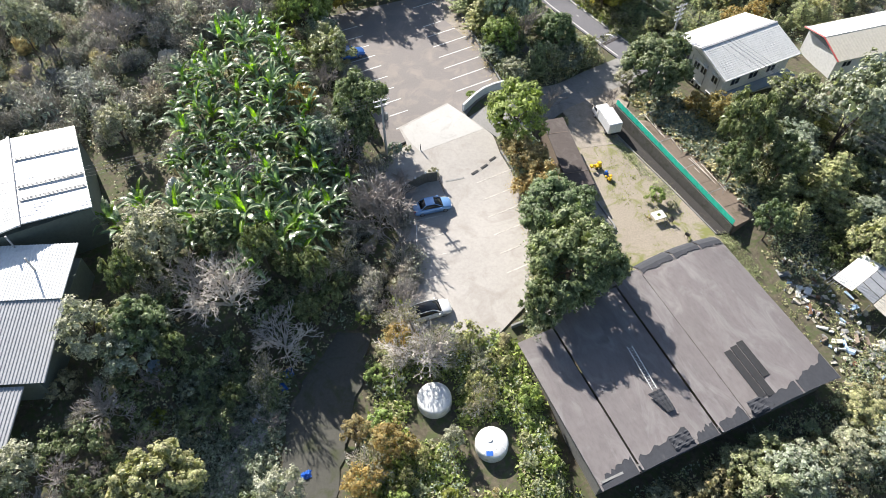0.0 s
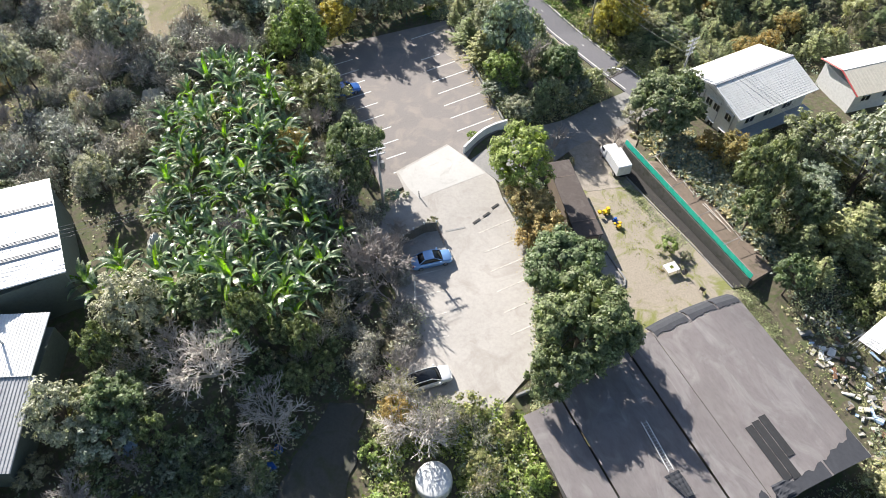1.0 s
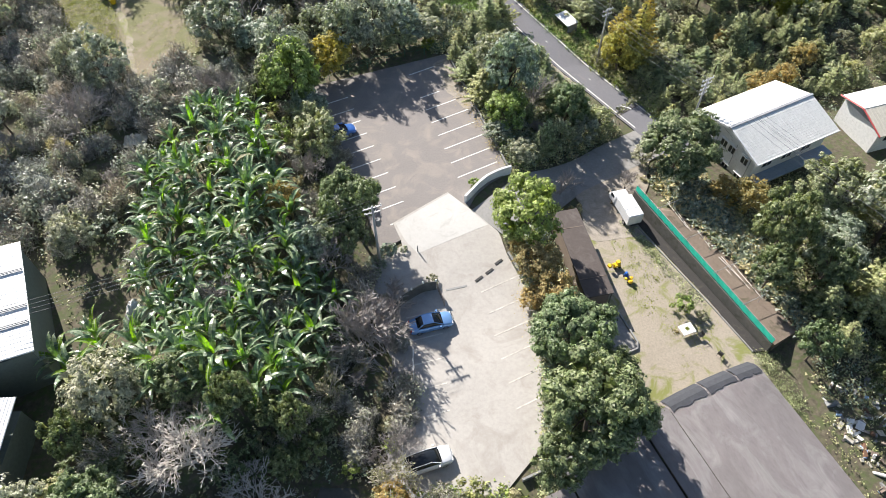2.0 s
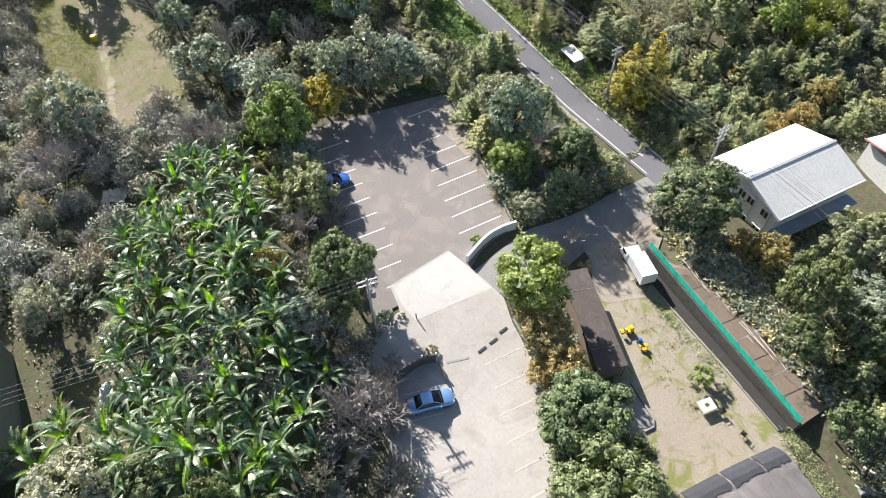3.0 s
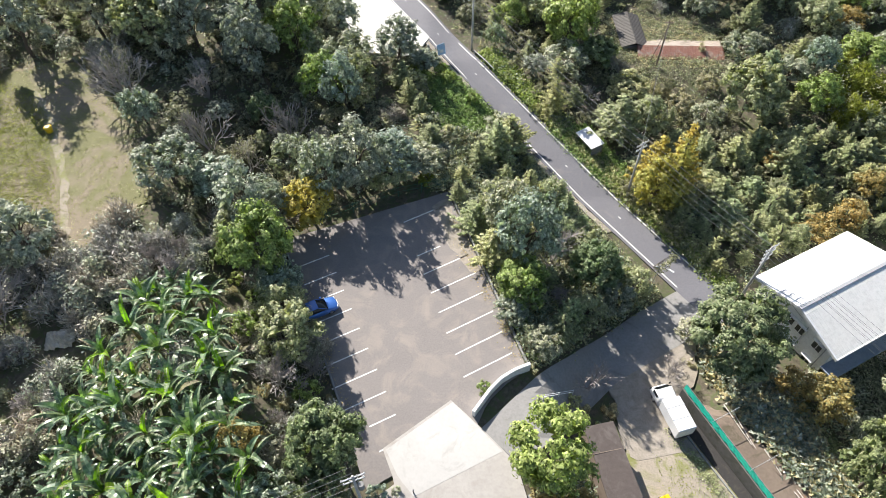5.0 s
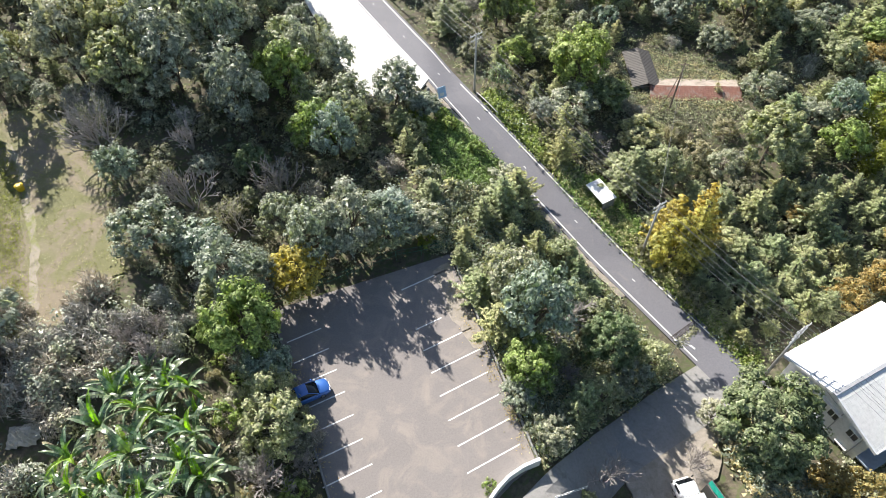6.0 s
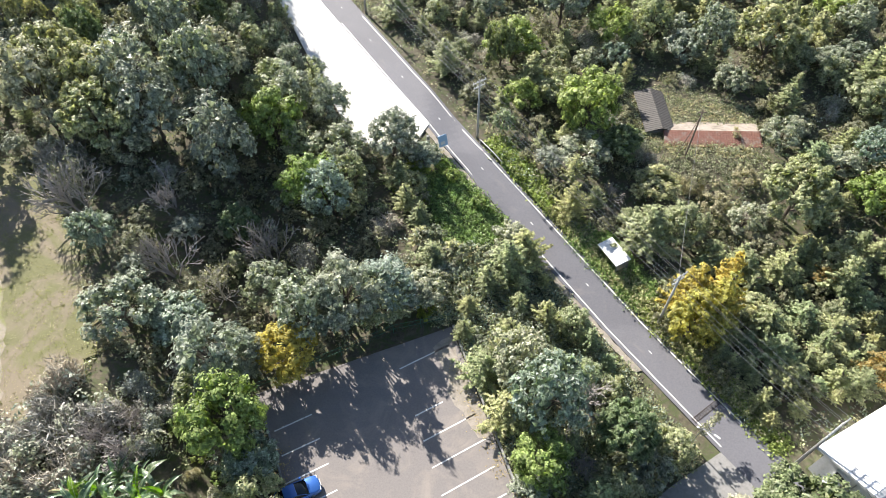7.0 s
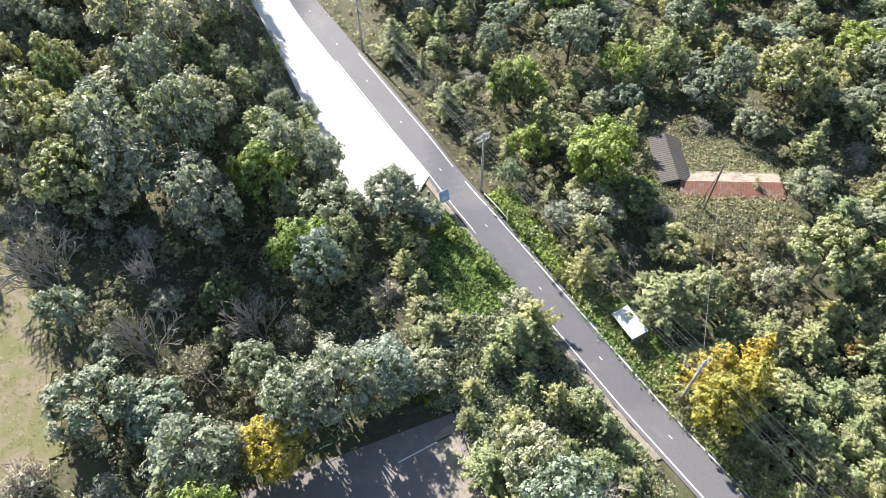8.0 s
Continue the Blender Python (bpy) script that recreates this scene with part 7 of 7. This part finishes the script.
specimen("bare_leafy", -5.0, 119.0, 0.75)
specimen("olive", -3.2, 118.2, 0.5)
# tall trees behind the wire fence and along the west side of the car park
for x, y, s, k in ((-2.0, 95.4, 1.15, "evergreen"), (-5.6, 93.9, 1.3, "midgreen"), (-9.4, 92.4, 1.25, "silver"), (-13.0, 91.5, 1.2, "evergreen"), (-17.6, 88.0, 1.1, "silver"), (-20.3, 84.0, 1.1, "midgreen"),
                   (-16.8, 81.2, 1.2, "bright"), (-15.4, 78.0, 1.3, "evergreen"), (-14.2, 74.8, 1.2, "midgreen"), (-13.2, 71.4, 1.05, "midgreen"), (-11.4, 66.6, 0.9, "shrub_bright"), (-12.6, 55.6, 1.0, "evergreen")):
    specimen(k, x - (1.0 if y < 85 else 0), y, s * (0.8 if x < -13.5 else 1.0), 1.35 if x < -13.5 else 1.5 if x < -8 else 1.15)
specimen("big", -9.2, 60.2, 0.8, 1.4)
specimen("great_dark", -9.8, 56.9, 0.55, 1.6)
specimen("scrub_green", -11.6, 64.6, 1.0, 1.3)
specimen("bare_brown", -6.0, 49.4, 1.3, 1.1)
specimen("bare_brown", -7.6, 46.4, 1.3, 1.1)
specimen("bare_brown", -5.6, 46.0, 1.1, 1.1)
specimen("bare", -5.0, 43.6, 0.9)
for x, y, s, k in ((9.6, 71.3, 0.75, "evergreen"), (12.2, 73.6, 0.8, "conifer_wide"), (15.2, 75.8, 0.85, "midgreen"), (18.2, 78.3, 0.8, "evergreen"), (21.0, 80.4, 0.7, "midgreen")):
    specimen(k, x, y, s, 1.1)
# great trees and thickets that stand out
for x, y, s, k in ((-37.6, 114.5, 1.0, "great"), (-45.0, 123.0, 1.0, "great"), (-33.0, 130.0, 1.5, "silver"), (-27.0, 127.0, 1.5, "silver"), (-20.8, 126.0, 1.3, "midgreen"), (-16.6, 116.4, 1.25, "midgreen"),
                   (-13.2, 121.6, 1.2, "silver"), (-27.0, 97.5, 1.3, "bare"), (-37.8, 104.4, 1.5, "bare"), (-22.6, 96.0, 1.3, "bare_leafy"), (-33.4, 84.6, 1.3, "scrub_grey"), (-10.4, 96.8, 1.1, "silver"),
                   (-17.4, 96.0, 1.2, "evergreen"), (-1.7, 93.9, 0.8, "lime")):
    specimen(k, x, y, s, 1.15)
for x, y, s, k in ((19.2, 124.6, 1.15, "bright"), (16.0, 113.4, 0.9, "conifer"), (10.6, 137.6, 1.3, "bright"), (20.6, 111.0, 0.7, "bare"), (46.6, 137.0, 1.2, "great"), (44.0, 87.6, 1.2, "orange"),
                   (49.0, 90.6, 1.1, "orange"), (43.2, 100.0, 0.8, "orange"), (53.6, 95.6, 0.9, "orange"), (58.0, 113.6, 1.1, "bamboo"), (55.0, 108.6, 1.0, "bamboo"), (59.6, 108.6, 1.2, "bamboo"), (54.6, 113.4, 1.1, "bamboo"),
                   (29.6, 113.6, 0.9, "pampas"), (30.6, 112.8, 1.0, "pampas"), (31.8, 112.6, 0.9, "pampas"), (13.2, 96.6, 0.8, "pampas")):
    specimen(k, x, y, s)
for x, y, s, k in ((12.3, 78.2, 0.8, "bare_brown"), (6.8, 86.0, 0.95, "evergreen"), (9.0, 93.8, 1.0, "olive"), (12.2, 83.6, 0.85, "bare"), (6.4, 101.4, 1.1, "olive"), (-2.4, 105.8, 0.9, "conifer"), (8.9, 70.6, 0.55, "shrub_bright"),
                   (7.8, 74.2, 0.6, "shrub_bright"), (6.8, 77.6, 0.6, "shrub_bright"), (5.6, 81.2, 0.6, "shrub_bright"), (3.9, 67.3, 0.5, "shrub_bright"), (-1.0, 54.2, 0.55, "olive"), (14.4, 68.8, 0.6, "bare"), (16.3, 66.4, 0.6, "scrub_straw"), (7.4, 59.2, 0.4, "shrub"), (8.2, 57.4, 0.5, "brown"), (13.6, 66.3, 0.6, "scrub_straw"), (12.6, 66.9, 0.5, "shrub"), (14.9, 65.3, 0.45, "shrub"), (11.4, 65.4, 0.45, "olive"), (-5.6, 57.6, 0.55, "shrub_dark"), (-4.1, 58.0, 0.45, "shrub_dark"), (-6.9, 56.0, 0.6, "shrub_dark"), (22.9, 70.2, 0.55, "bare_brown"), (3.0, 110.6, 0.7, "shrub_bright"), (4.6, 109.2, 0.7, "shrub_bright"), (1.5, 112.5, 0.8, "shrub_bright"), (0.4, 114.4, 0.7, "shrub_bright"), (25.4, 71.4, 0.6, "scrub_straw"),
                   (36.4, 66.2, 1.15, "orange"), (34.4, 68.4, 0.8, "orange"), (25.6, 52.2, 0.85, "shrub_bright"), (26.2, 49.8, 0.55, "scrub_straw"), (24.4, 49.4, 0.4, "scrub_straw"), (27.4, 51.0, 0.5, "olive")):
    plant(k, x, y, s, 1.0)
for x, y, s, k in ((-20.6, 34.4, 1.3, "great_bare"), (-23.6, 35.4, 0.9, "great_bare"), (-27.2, 40.6, 0.8, "great_dark"), (-22.4, 40.4, 0.65, "great_dark"), (-15.4, 38.2, 0.6, "great_dark"), (-15.6, 31.6, 1.1, "great_bare"), (-2.1, 29.8, 0.85, "great_bare"), (-33.0, 25.0, 1.0, "olive"), (-25.2, 23.2, 0.8, "lime"), (-22.8, 16.4, 0.85, "great"), (-33.6, 17.5, 0.95, "silver"),
                   (-6.9, 17.8, 0.75, "orange"), (-8.0, 22.8, 0.9, "brown"), (0.6, 16.6, 1.0, "lime"), (0.9, 21.6, 0.5, "silver"), (-1.2, 21.6, 0.4, "shrub_dark"), (4.4, 17.0, 0.7, "scrub_straw"), (-3.6, 24.6, 0.7, "shrub_bright"), (-13.6, 17.0, 0.6, "silver"), (-8.2, 34.4, 0.6, "shrub_bright"), (-4.8, 36.4, 0.5, "shrub_bright"),
                   (-27.6, 38.5, 0.9, "silver"), (-26.4, 31.0, 0.9, "evergreen"), (-29.4, 30.6, 0.8, "midgreen"), (-36.0, 55.2, 1.0, "silver"), (-16.8, 26.4, 0.8, "bare_leafy"), (-15.8, 23.6, 0.7, "bare"), (-27.6, 27.8, 1.0, "evergreen")):
    specimen(k, x, y, s)
for x, y, s in ((-33.3, 42.2, 1.2), (-30.2, 43.4, 1.1), (-31.6, 41.0, 1.0), (-29.0, 41.2, 1.0), (-31.0, 45.0, 1.0)):
    specimen("banana", x, y, s)
for x, y, s in ((-4.2, 33.4, 0.9), (-1.0, 31.2, 1.0), (1.6, 31.0, 0.8), (-4.6, 29.0, 0.9)):
    specimen("bare_leafy", x, y, s)
for x, y, s in ((-12.6, 37.4, 0.7), (-13.4, 34.4, 0.6), (-17.4, 38.2, 0.75), (-11.2, 35.6, 0.5), (-24.4, 28.6, 0.6), (-29.6, 34.6, 0.7), (-19.0, 25.4, 0.45)):
    specimen("great_dark", x, y, s, 1.35)

# trees that stand out in the wood, the copse and on the hillside
for x, y, s, t, k in ((-40.3, 120.6, 1.0, 1.1, "great"), (-20.0, 118.4, 1.3, 1.3, "bright"), (-14.7, 109.2, 1.1, 1.3, "bright"), (-10.7, 110.6, 1.15, 1.3, "midgreen"), (-5.4, 115.6, 0.9, 1.0, "silver"), (-9.4, 93.0, 0.95, 1.2, "silver"),
                      (-5.3, 95.0, 1.1, 1.2, "silver"), (-20.3, 86.6, 1.0, 1.1, "silver"), (-28.9, 106.0, 1.4, 1.1, "bare"), (-39.2, 107.4, 1.4, 1.2, "bare_leafy"),
                      (-25.8, 77.6, 1.3, 1.2, "bare_brown"), (7.2, 100.0, 1.3, 0.9, "conifer_wide"), (10.4, 94.0, 1.15, 1.0, "conifer_wide"), (6.5, 90.4, 1.2, 1.0, "conifer_wide"), (8.7, 82.8, 1.1, 1.1, "evergreen"), (16.8, 81.2, 1.15, 1.2, "great_dark"),
                      (13.2, 75.5, 1.1, 1.1, "conifer_wide"), (8.0, 77.4, 0.7, 1.0, "bright"), (8.8, 134.6, 1.0, 1.2, "great_dark"), (18.6, 122.4, 1.1, 1.1, "bright"), (22.4, 117.6, 1.0, 1.0, "great_dark"), (32.9, 109.8, 1.5, 1.0, "olive"),
                      (36.6, 103.8, 1.5, 1.0, "olive"), (37.5, 114.0, 1.2, 0.9, "olive"), (44.1, 99.0, 1.4, 1.1, "conifer_wide"), (39.0, 122.0, 1.2, 1.0, "scrub_straw"), (13.3, 115.8, 1.3, 0.9, "silver"), (23.4, 104.2, 1.3, 0.9, "conifer_wide"),
                      (36.8, 58.4, 1.35, 1.1, "great_dark"), (34.2, 53.8, 0.9, 1.1, "great_dark"), (40.4, 54.4, 1.0, 1.1, "great_dark"), (36.4, 45.6, 0.85, 1.0, "great_dark"), (46.4, 66.8, 0.9, 1.0, "great"), (18.4, 126.0, 0.9, 1.0, "midgreen"),
                      (-44.0, 130.0, 1.0, 1.2, "great_dark"), (-30.0, 136.0, 0.9, 1.4, "great_dark"), (-22.0, 104.0, 0.8, 1.2, "great_dark"), (41.0, 108.6, 1.0, 1.0, "great")):
    specimen(k, x, y, s, t)
for x, y, s, k in ((-18.0, 31.0, 0.55, "shrub_dark"), (-22.2, 30.4, 0.6, "shrub_dark"), (-13.4, 36.2, 0.85, "bare_leafy"), (-27.2, 30.0, 1.0, "great_dark"), (-20.2, 27.4, 0.8, "shrub_dark"), (-17.0, 28.4, 0.8, "bare_leafy"),
                   (-23.4, 26.0, 0.9, "shrub_dark"), (-12.0, 38.6, 0.9, "bare_leafy"), (-10.4, 41.6, 0.9, "bare_leafy"), (-18.6, 33.8, 0.8, "shrub_dark"), (-26.6, 34.4, 0.9, "bare_leafy"), (-11.6, 34.2, 0.7, "shrub_dark")):
    specimen(k, x, y, s, 1.1)
# bananas on the slope
thicket([(-28, 40), (-17, 36), (-10, 44), (-10.5, 51), (-16, 61), (-22, 76), (-28, 76), (-31, 62)], 1.6, [("banana", 16), ("bare_brown", 0.4), ("scrub_grey", 0.3)], (0.75, 1.2), (0.9, 1.2), 0.3, 20, "banana grove")
# overgrown bank between the bananas and the car park
thicket([(-14.5, 79), (-8.4, 62), (-9, 56), (-12, 54), (-16, 62), (-21, 76), (-22, 84)], 1.7, [("shrub_bright", 1.5), ("scrub_green", 3), ("scrub_straw", 5), ("shrub", 1), ("bare_brown", 1.5)], (0.75, 1.05), (0.9, 1.3), 0.5)
specimen("orange", -16.4, 60.6, 0.8, 1.5)
# dry scrub above the car park's west side
thicket([(-22, 66), (-13.5, 68), (-17, 84), (-28, 85)], 1.8, [("scrub_straw", 4), ("scrub_green", 4), ("bare_brown", 1), ("olive", 0.6), ("shrub_bright", 0.8)], (0.8, 1.15), (0.9, 1.3), 0.6)
# bare trees between the banana slope and the concrete yard
thicket([(-9, 55), (-4, 52), (-3, 36), (-8, 34), (-10, 46)], 1.9, [("bare_brown", 4), ("scrub_grey", 2), ("scrub_straw", 1)], (0.7, 1.1), (0.9, 1.2), 0.4)
# copse between car park and lane
thicket([(8.6, 70), (22.5, 80), (8.4, 106), (2, 117), (-7, 117), (1.2, 93)], 2.6, [("conifer_wide", 5), ("conifer", 3), ("evergreen", 1), ("olive", 1), ("midgreen", 1), ("scrub_straw", 1)], (0.7, 1.05), (0.8, 1.1), 1.0)
# wood north of the car park
thicket([(-22, 86), (1, 95), (2, 117), (-9, 119), (-31, 163), (-70, 200), (-75, 115), (-46, 112), (-34, 98), (-31, 88)], 2.9, [("evergreen", 4), ("silver", 4), ("midgreen", 3), ("bare", 0.8), ("olive", 1.5), ("scrub_grey", 1.5), ("conifer", 1.5), ("shrub_dark", 3), ("shrub", 2)], (0.75, 1.25), (0.9, 1.25), 1.4)
# scrub in the west
thicket([(-34, 54), (-75, 54), (-75, 112), (-56, 112), (-49, 86), (-36, 80), (-24, 84), (-17, 84), (-12, 66), (-22, 78), (-31, 74)], 2.15, [("scrub_grey", 7), ("scrub_green", 4), ("silver", 0.9), ("scrub_straw", 2), ("shrub_dark", 0.4), ("bare_brown", 1)], (0.95, 1.5), (0.9, 1.4), 0.8)
thicket([(-32, 55), (-31, 24), (-26, 40), (-30, 62)], 2.6, [("silver", 3), ("evergreen", 1.5), ("scrub_grey", 2), ("scrub_green", 1)], (0.7, 1.1), (0.9, 1.2), 0.8)
# garden thicket in the south-west
thicket([(-31, 42), (-17, 37), (-9, 42), (-10, 33), (-15, 28), (-16, 4), (-45, 4), (-31, 24)], 2.7, [("bare_leafy", 0.8), ("olive", 0.6), ("bare_brown", 2.5), ("shrub_dark", 3)], (0.5, 0.9), (0.6, 0.9), 0.8)
# rough ground by the tanks
thicket([(-6, 33), (5, 33), (10, 30), (13, 16), (20, 4), (-9, 4), (-8, 20)], 2.1, [("shrub", 3), ("shrub_bright", 3), ("bare_leafy", 1), ("scrub_straw", 1), ("orange", 0.5)], (0.6, 1.0), (0.7, 1.1), 0.5)
# south of the long roof
thicket([(13, 15), (38, 26), (60, 34), (70, 4), (18, 2)], 2.8, [("midgreen", 3), ("olive", 2), ("shrub", 2), ("evergreen", 1), ("scrub_straw", 1)], (0.6, 1.1), (0.7, 1.0), 0.9)
# trees behind the teal fence
thicket([(34, 62), (37, 50), (42, 43), (80, 46), (80, 72), (52, 69), (40, 63)], 3.1, [("evergreen", 3), ("midgreen", 1), ("conifer_wide", 4), ("great_dark", 0.5)], (0.9, 1.5), (0.9, 1.2), 1.2)
# young conifers above the white house
thicket([(31, 82), (46, 88.5), (62, 90), (58, 106), (31, 104), (25, 99)], 1.9, [("conifer", 5), ("conifer_wide", 2), ("midgreen", 0.7), ("shrub", 0.6)], (0.6, 0.95), (0.7, 1.0), 1.2)
# hillside east of the lane
thicket([(30, 81), (45, 88), (80, 88), (120, 130), (100, 200), (-20, 200), (-6, 146), (8, 122)], 3.1, [("conifer_wide", 4), ("evergreen", 3), ("midgreen", 2), ("olive", 2.2), ("conifer", 4), ("orange", 0.12), ("scrub_green", 2), ("shrub", 2), ("bright", 1.6)], (0.75, 1.25), (0.75, 1.1), 1.3)

# brushwood that closes the gaps
COPSE = [(8.6, 70), (22.5, 80), (8.4, 106), (2, 117), (-7, 117), (1.2, 93)]
WOOD = [(-22, 86), (1, 95), (2, 117), (-9, 119), (-31, 163), (-70, 200), (-75, 115), (-46, 112), (-34, 98), (-31, 88)]
HILL = [(30, 81), (45, 88), (80, 88), (120, 130), (100, 200), (-20, 200), (-6, 146), (8, 122)]
TANKS = [(-6, 33), (5, 33), (10, 30), (13, 16), (20, 4), (-9, 4), (-8, 20)]
SOUTH = [(13, 15), (38, 26), (60, 34), (70, 4), (18, 2)]
EAST = [(34, 62), (37, 50), (42, 43), (80, 46), (80, 72), (52, 68), (40, 62)]
GARDEN = [(-31, 42), (-17, 37), (-9, 42), (-10, 33), (-15, 28), (-16, 4), (-45, 4), (-31, 24)]
for at, (poly, spacing, mats) in enumerate(((COPSE, 3.2, ("leaf_mid", "leaf_dark")), (WOOD, 3.3, ("leaf_dark", "leaf_silver")), (HILL, 4.2, ("leaf_mid", "leaf_dark", "leaf_olive")), (TANKS, 3.0, ("leaf_bright", "leaf_mid")),
                                            (SOUTH, 3.4, ("leaf_mid", "leaf_olive")), (EAST, 3.4, ("leaf_dark", "leaf_rich")), (GARDEN, 2.6, ("leaf_rich",)))):
    for mat in mats:
        fill(poly, spacing, mat, seed=40 + at)

WILD = [[(-75, 8), (-8, 8), (-5, 34), (-8, 58), (-18, 86), (0, 95), (0, 118), (-10, 120), (-40, 176), (-75, 176)],
        [(8.5, 69), (24, 80), (9, 106), (0, 118), (-2, 95)],
        [(30, 80), (75, 80), (75, 176), (-28, 176), (-3, 133), (12, 109)],
        [(-8, 8), (40, 8), (60, 30), (75, 75), (50, 72), (33, 70), (37, 48), (37, 27), (12, 16), (5, 33), (-6, 33)],
        [(8, 58), (10, 48), (9, 36), (8, 30), (19, 42), (15, 52), (12.5, 64)]]
BANK = [[(26.4, 72.5), (28.4, 64.6), (32.6, 57.8), (36.6, 48.6), (38, 48), (35, 66), (33, 72), (30, 76)]]
undergrowth("weeds", WILD, 140000, "leaf_mid", "low tangle of green weeds under the trees", 1.3, 0.19, 5)
undergrowth("bramble", WILD, 90000, "leaf_dark", "dark leafy bramble under the trees", 1.6, 0.2, 6)
undergrowth("dry_grass", WILD, 60000, "straw", "drifts of dry grass between the shrubs", 0.9, 0.24, 7)
undergrowth("bank_weeds", BANK, 9000, "leaf_dark", "dark weeds on the bank behind the fence", 0.8, 0.36, 17, 0.0, True)
undergrowth("bank_straw", BANK, 7000, "straw", "dry grass and stalks on the bank", 0.6, 0.36, 18, 0.0, True)
undergrowth("verge_grass", [[(13.0, 108.5), (31, 80), (33, 81), (15, 110), (8, 121), (5, 119)], [(-3.5, 116), (8, 106), (6, 104), (-6, 112)], [(-5, 33), (5, 33), (10, 30), (13, 16), (-8, 14)]], 45000, "leaf_bright", "bright green grass and weeds on the verge", 0.5, 0.28, 8, 0.2)
undergrowth("lane_grass", [[(0.6, 116.4), (8.2, 107.4), (5.5, 103.6), (0.5, 102.6), (-1.5, 109.0)], [(14.5, 105.5), (19.5, 106.0), (24.0, 98.0), (21.0, 95.5)]], 26000, "leaf_bright", "lush bright green grass beside the lane", 0.45, 0.2, 21, 0.0, True)
undergrowth("house_weeds", [[(34.5, 70.0), (40.0, 62.5), (52.0, 69.0), (51.0, 74.0)]], 9000, "leaf_dark", "dark weeds below the white house", 0.6, 0.22, 22, 0.0, True)
CLEARING = [[(-57.5, 112), (-58, 98), (-49, 86), (-40, 78), (-32, 79), (-31, 90), (-36, 101), (-45, 112)]]
undergrowth("meadow_tufts", CLEARING, 14000, "leaf_lime", "green grass tufts on the clearing", 0.05, 0.08, 10, 0.0, True, 1.5)
undergrowth("meadow_green", [[(-57, 109), (-50.5, 106), (-46.4, 100), (-39.5, 83), (-44, 84), (-48.5, 90), (-57, 101)]], 22000, "leaf_lime", "short yellow-green grass on the clearing", 0.07, 0.1, 23, 0.0, True, 1.2)
undergrowth("meadow_straw", CLEARING, 9000, "straw", "dry grass blades on the clearing", 0.05, 0.08, 20, 0.0, True, 1.5)
undergrowth("yard_grass", [[(19.5, 62.5), (23.0, 61), (26.5, 54.5), (29.5, 49), (26, 47), (20.5, 52)]], 1800, "leaf_lime", "sparse grass tufts on the dusty yard", 0.08, 0.11, 11, 0.0, True, 2.0)
undergrowth("rubble_weeds", [[(26.5, 131), (32.5, 131.5), (42, 126), (41, 118), (28, 117.6)]], 7000, "straw", "dry weeds among rubble", 0.3, 0.13, 12, 0.0, True)
undergrowth("ruin_brush", [[(25.5, 132), (33, 132), (43, 127), (42, 115), (27, 115)]], 9000, "leaf_olive", "dull brush and vines round the derelict row", 0.3, 0.17, 24, 0.0, True)
undergrowth("ruin_weeds", [[(25.5, 132), (33, 132), (43, 127), (42, 115), (27, 115)]], 7000, "leaf_mid", "green weeds round the derelict row", 0.3, 0.17, 25, 0.0, True)
undergrowth("roadside_weeds", [offset(ROAD, 2.4)[1:4] + offset(ROAD, 5.0)[3:0:-1]], 12000, "leaf_mid", "green weeds between the copse and the lane", 0.6, 0.2, 26, 0.0, True)
undergrowth("scrap_weeds", [[(36.5, 28), (40, 31), (48, 35), (48.5, 42.5), (41, 40), (34, 40)]], 1800, "leaf_mid", "thin weeds among scrap", 0.3, 0.14, 14, 0.0, True)
undergrowth("kerb_weeds", [[(21.2, 64.6), (22.0, 64.8), (28.4, 52.8), (27.0, 52.6)], [(31.4, 46.8), (33.5, 40.2), (35.0, 41), (33.2, 47.0)]], 4200, "leaf_mid", "green weeds along a kerb", 0.25, 0.12, 15, 0.0, True)
undergrowth("garden_weeds", [[(-24, 28), (-15, 29), (-14.8, 20), (-17.4, 17), (-24, 17)]], 12000, "leaf_dark", "dark ivy on the garden floor", 0.3, 0.26, 16, 0.6, True)
undergrowth("leaf_litter", [[(2.2, 88), (8.0, 70.2), (6.6, 70.6), (1.0, 88)], [(-14.6, 81), (-8.2, 64.4), (-9.6, 64), (-16, 80)], [(8.6, 54), (10.6, 48), (10.9, 43), (9.4, 43), (7.4, 53)]], 2200, "leaf_brown", "fallen brown leaves along the kerbs", 0.03, 0.1, 13, 0.0, True, 3.0)
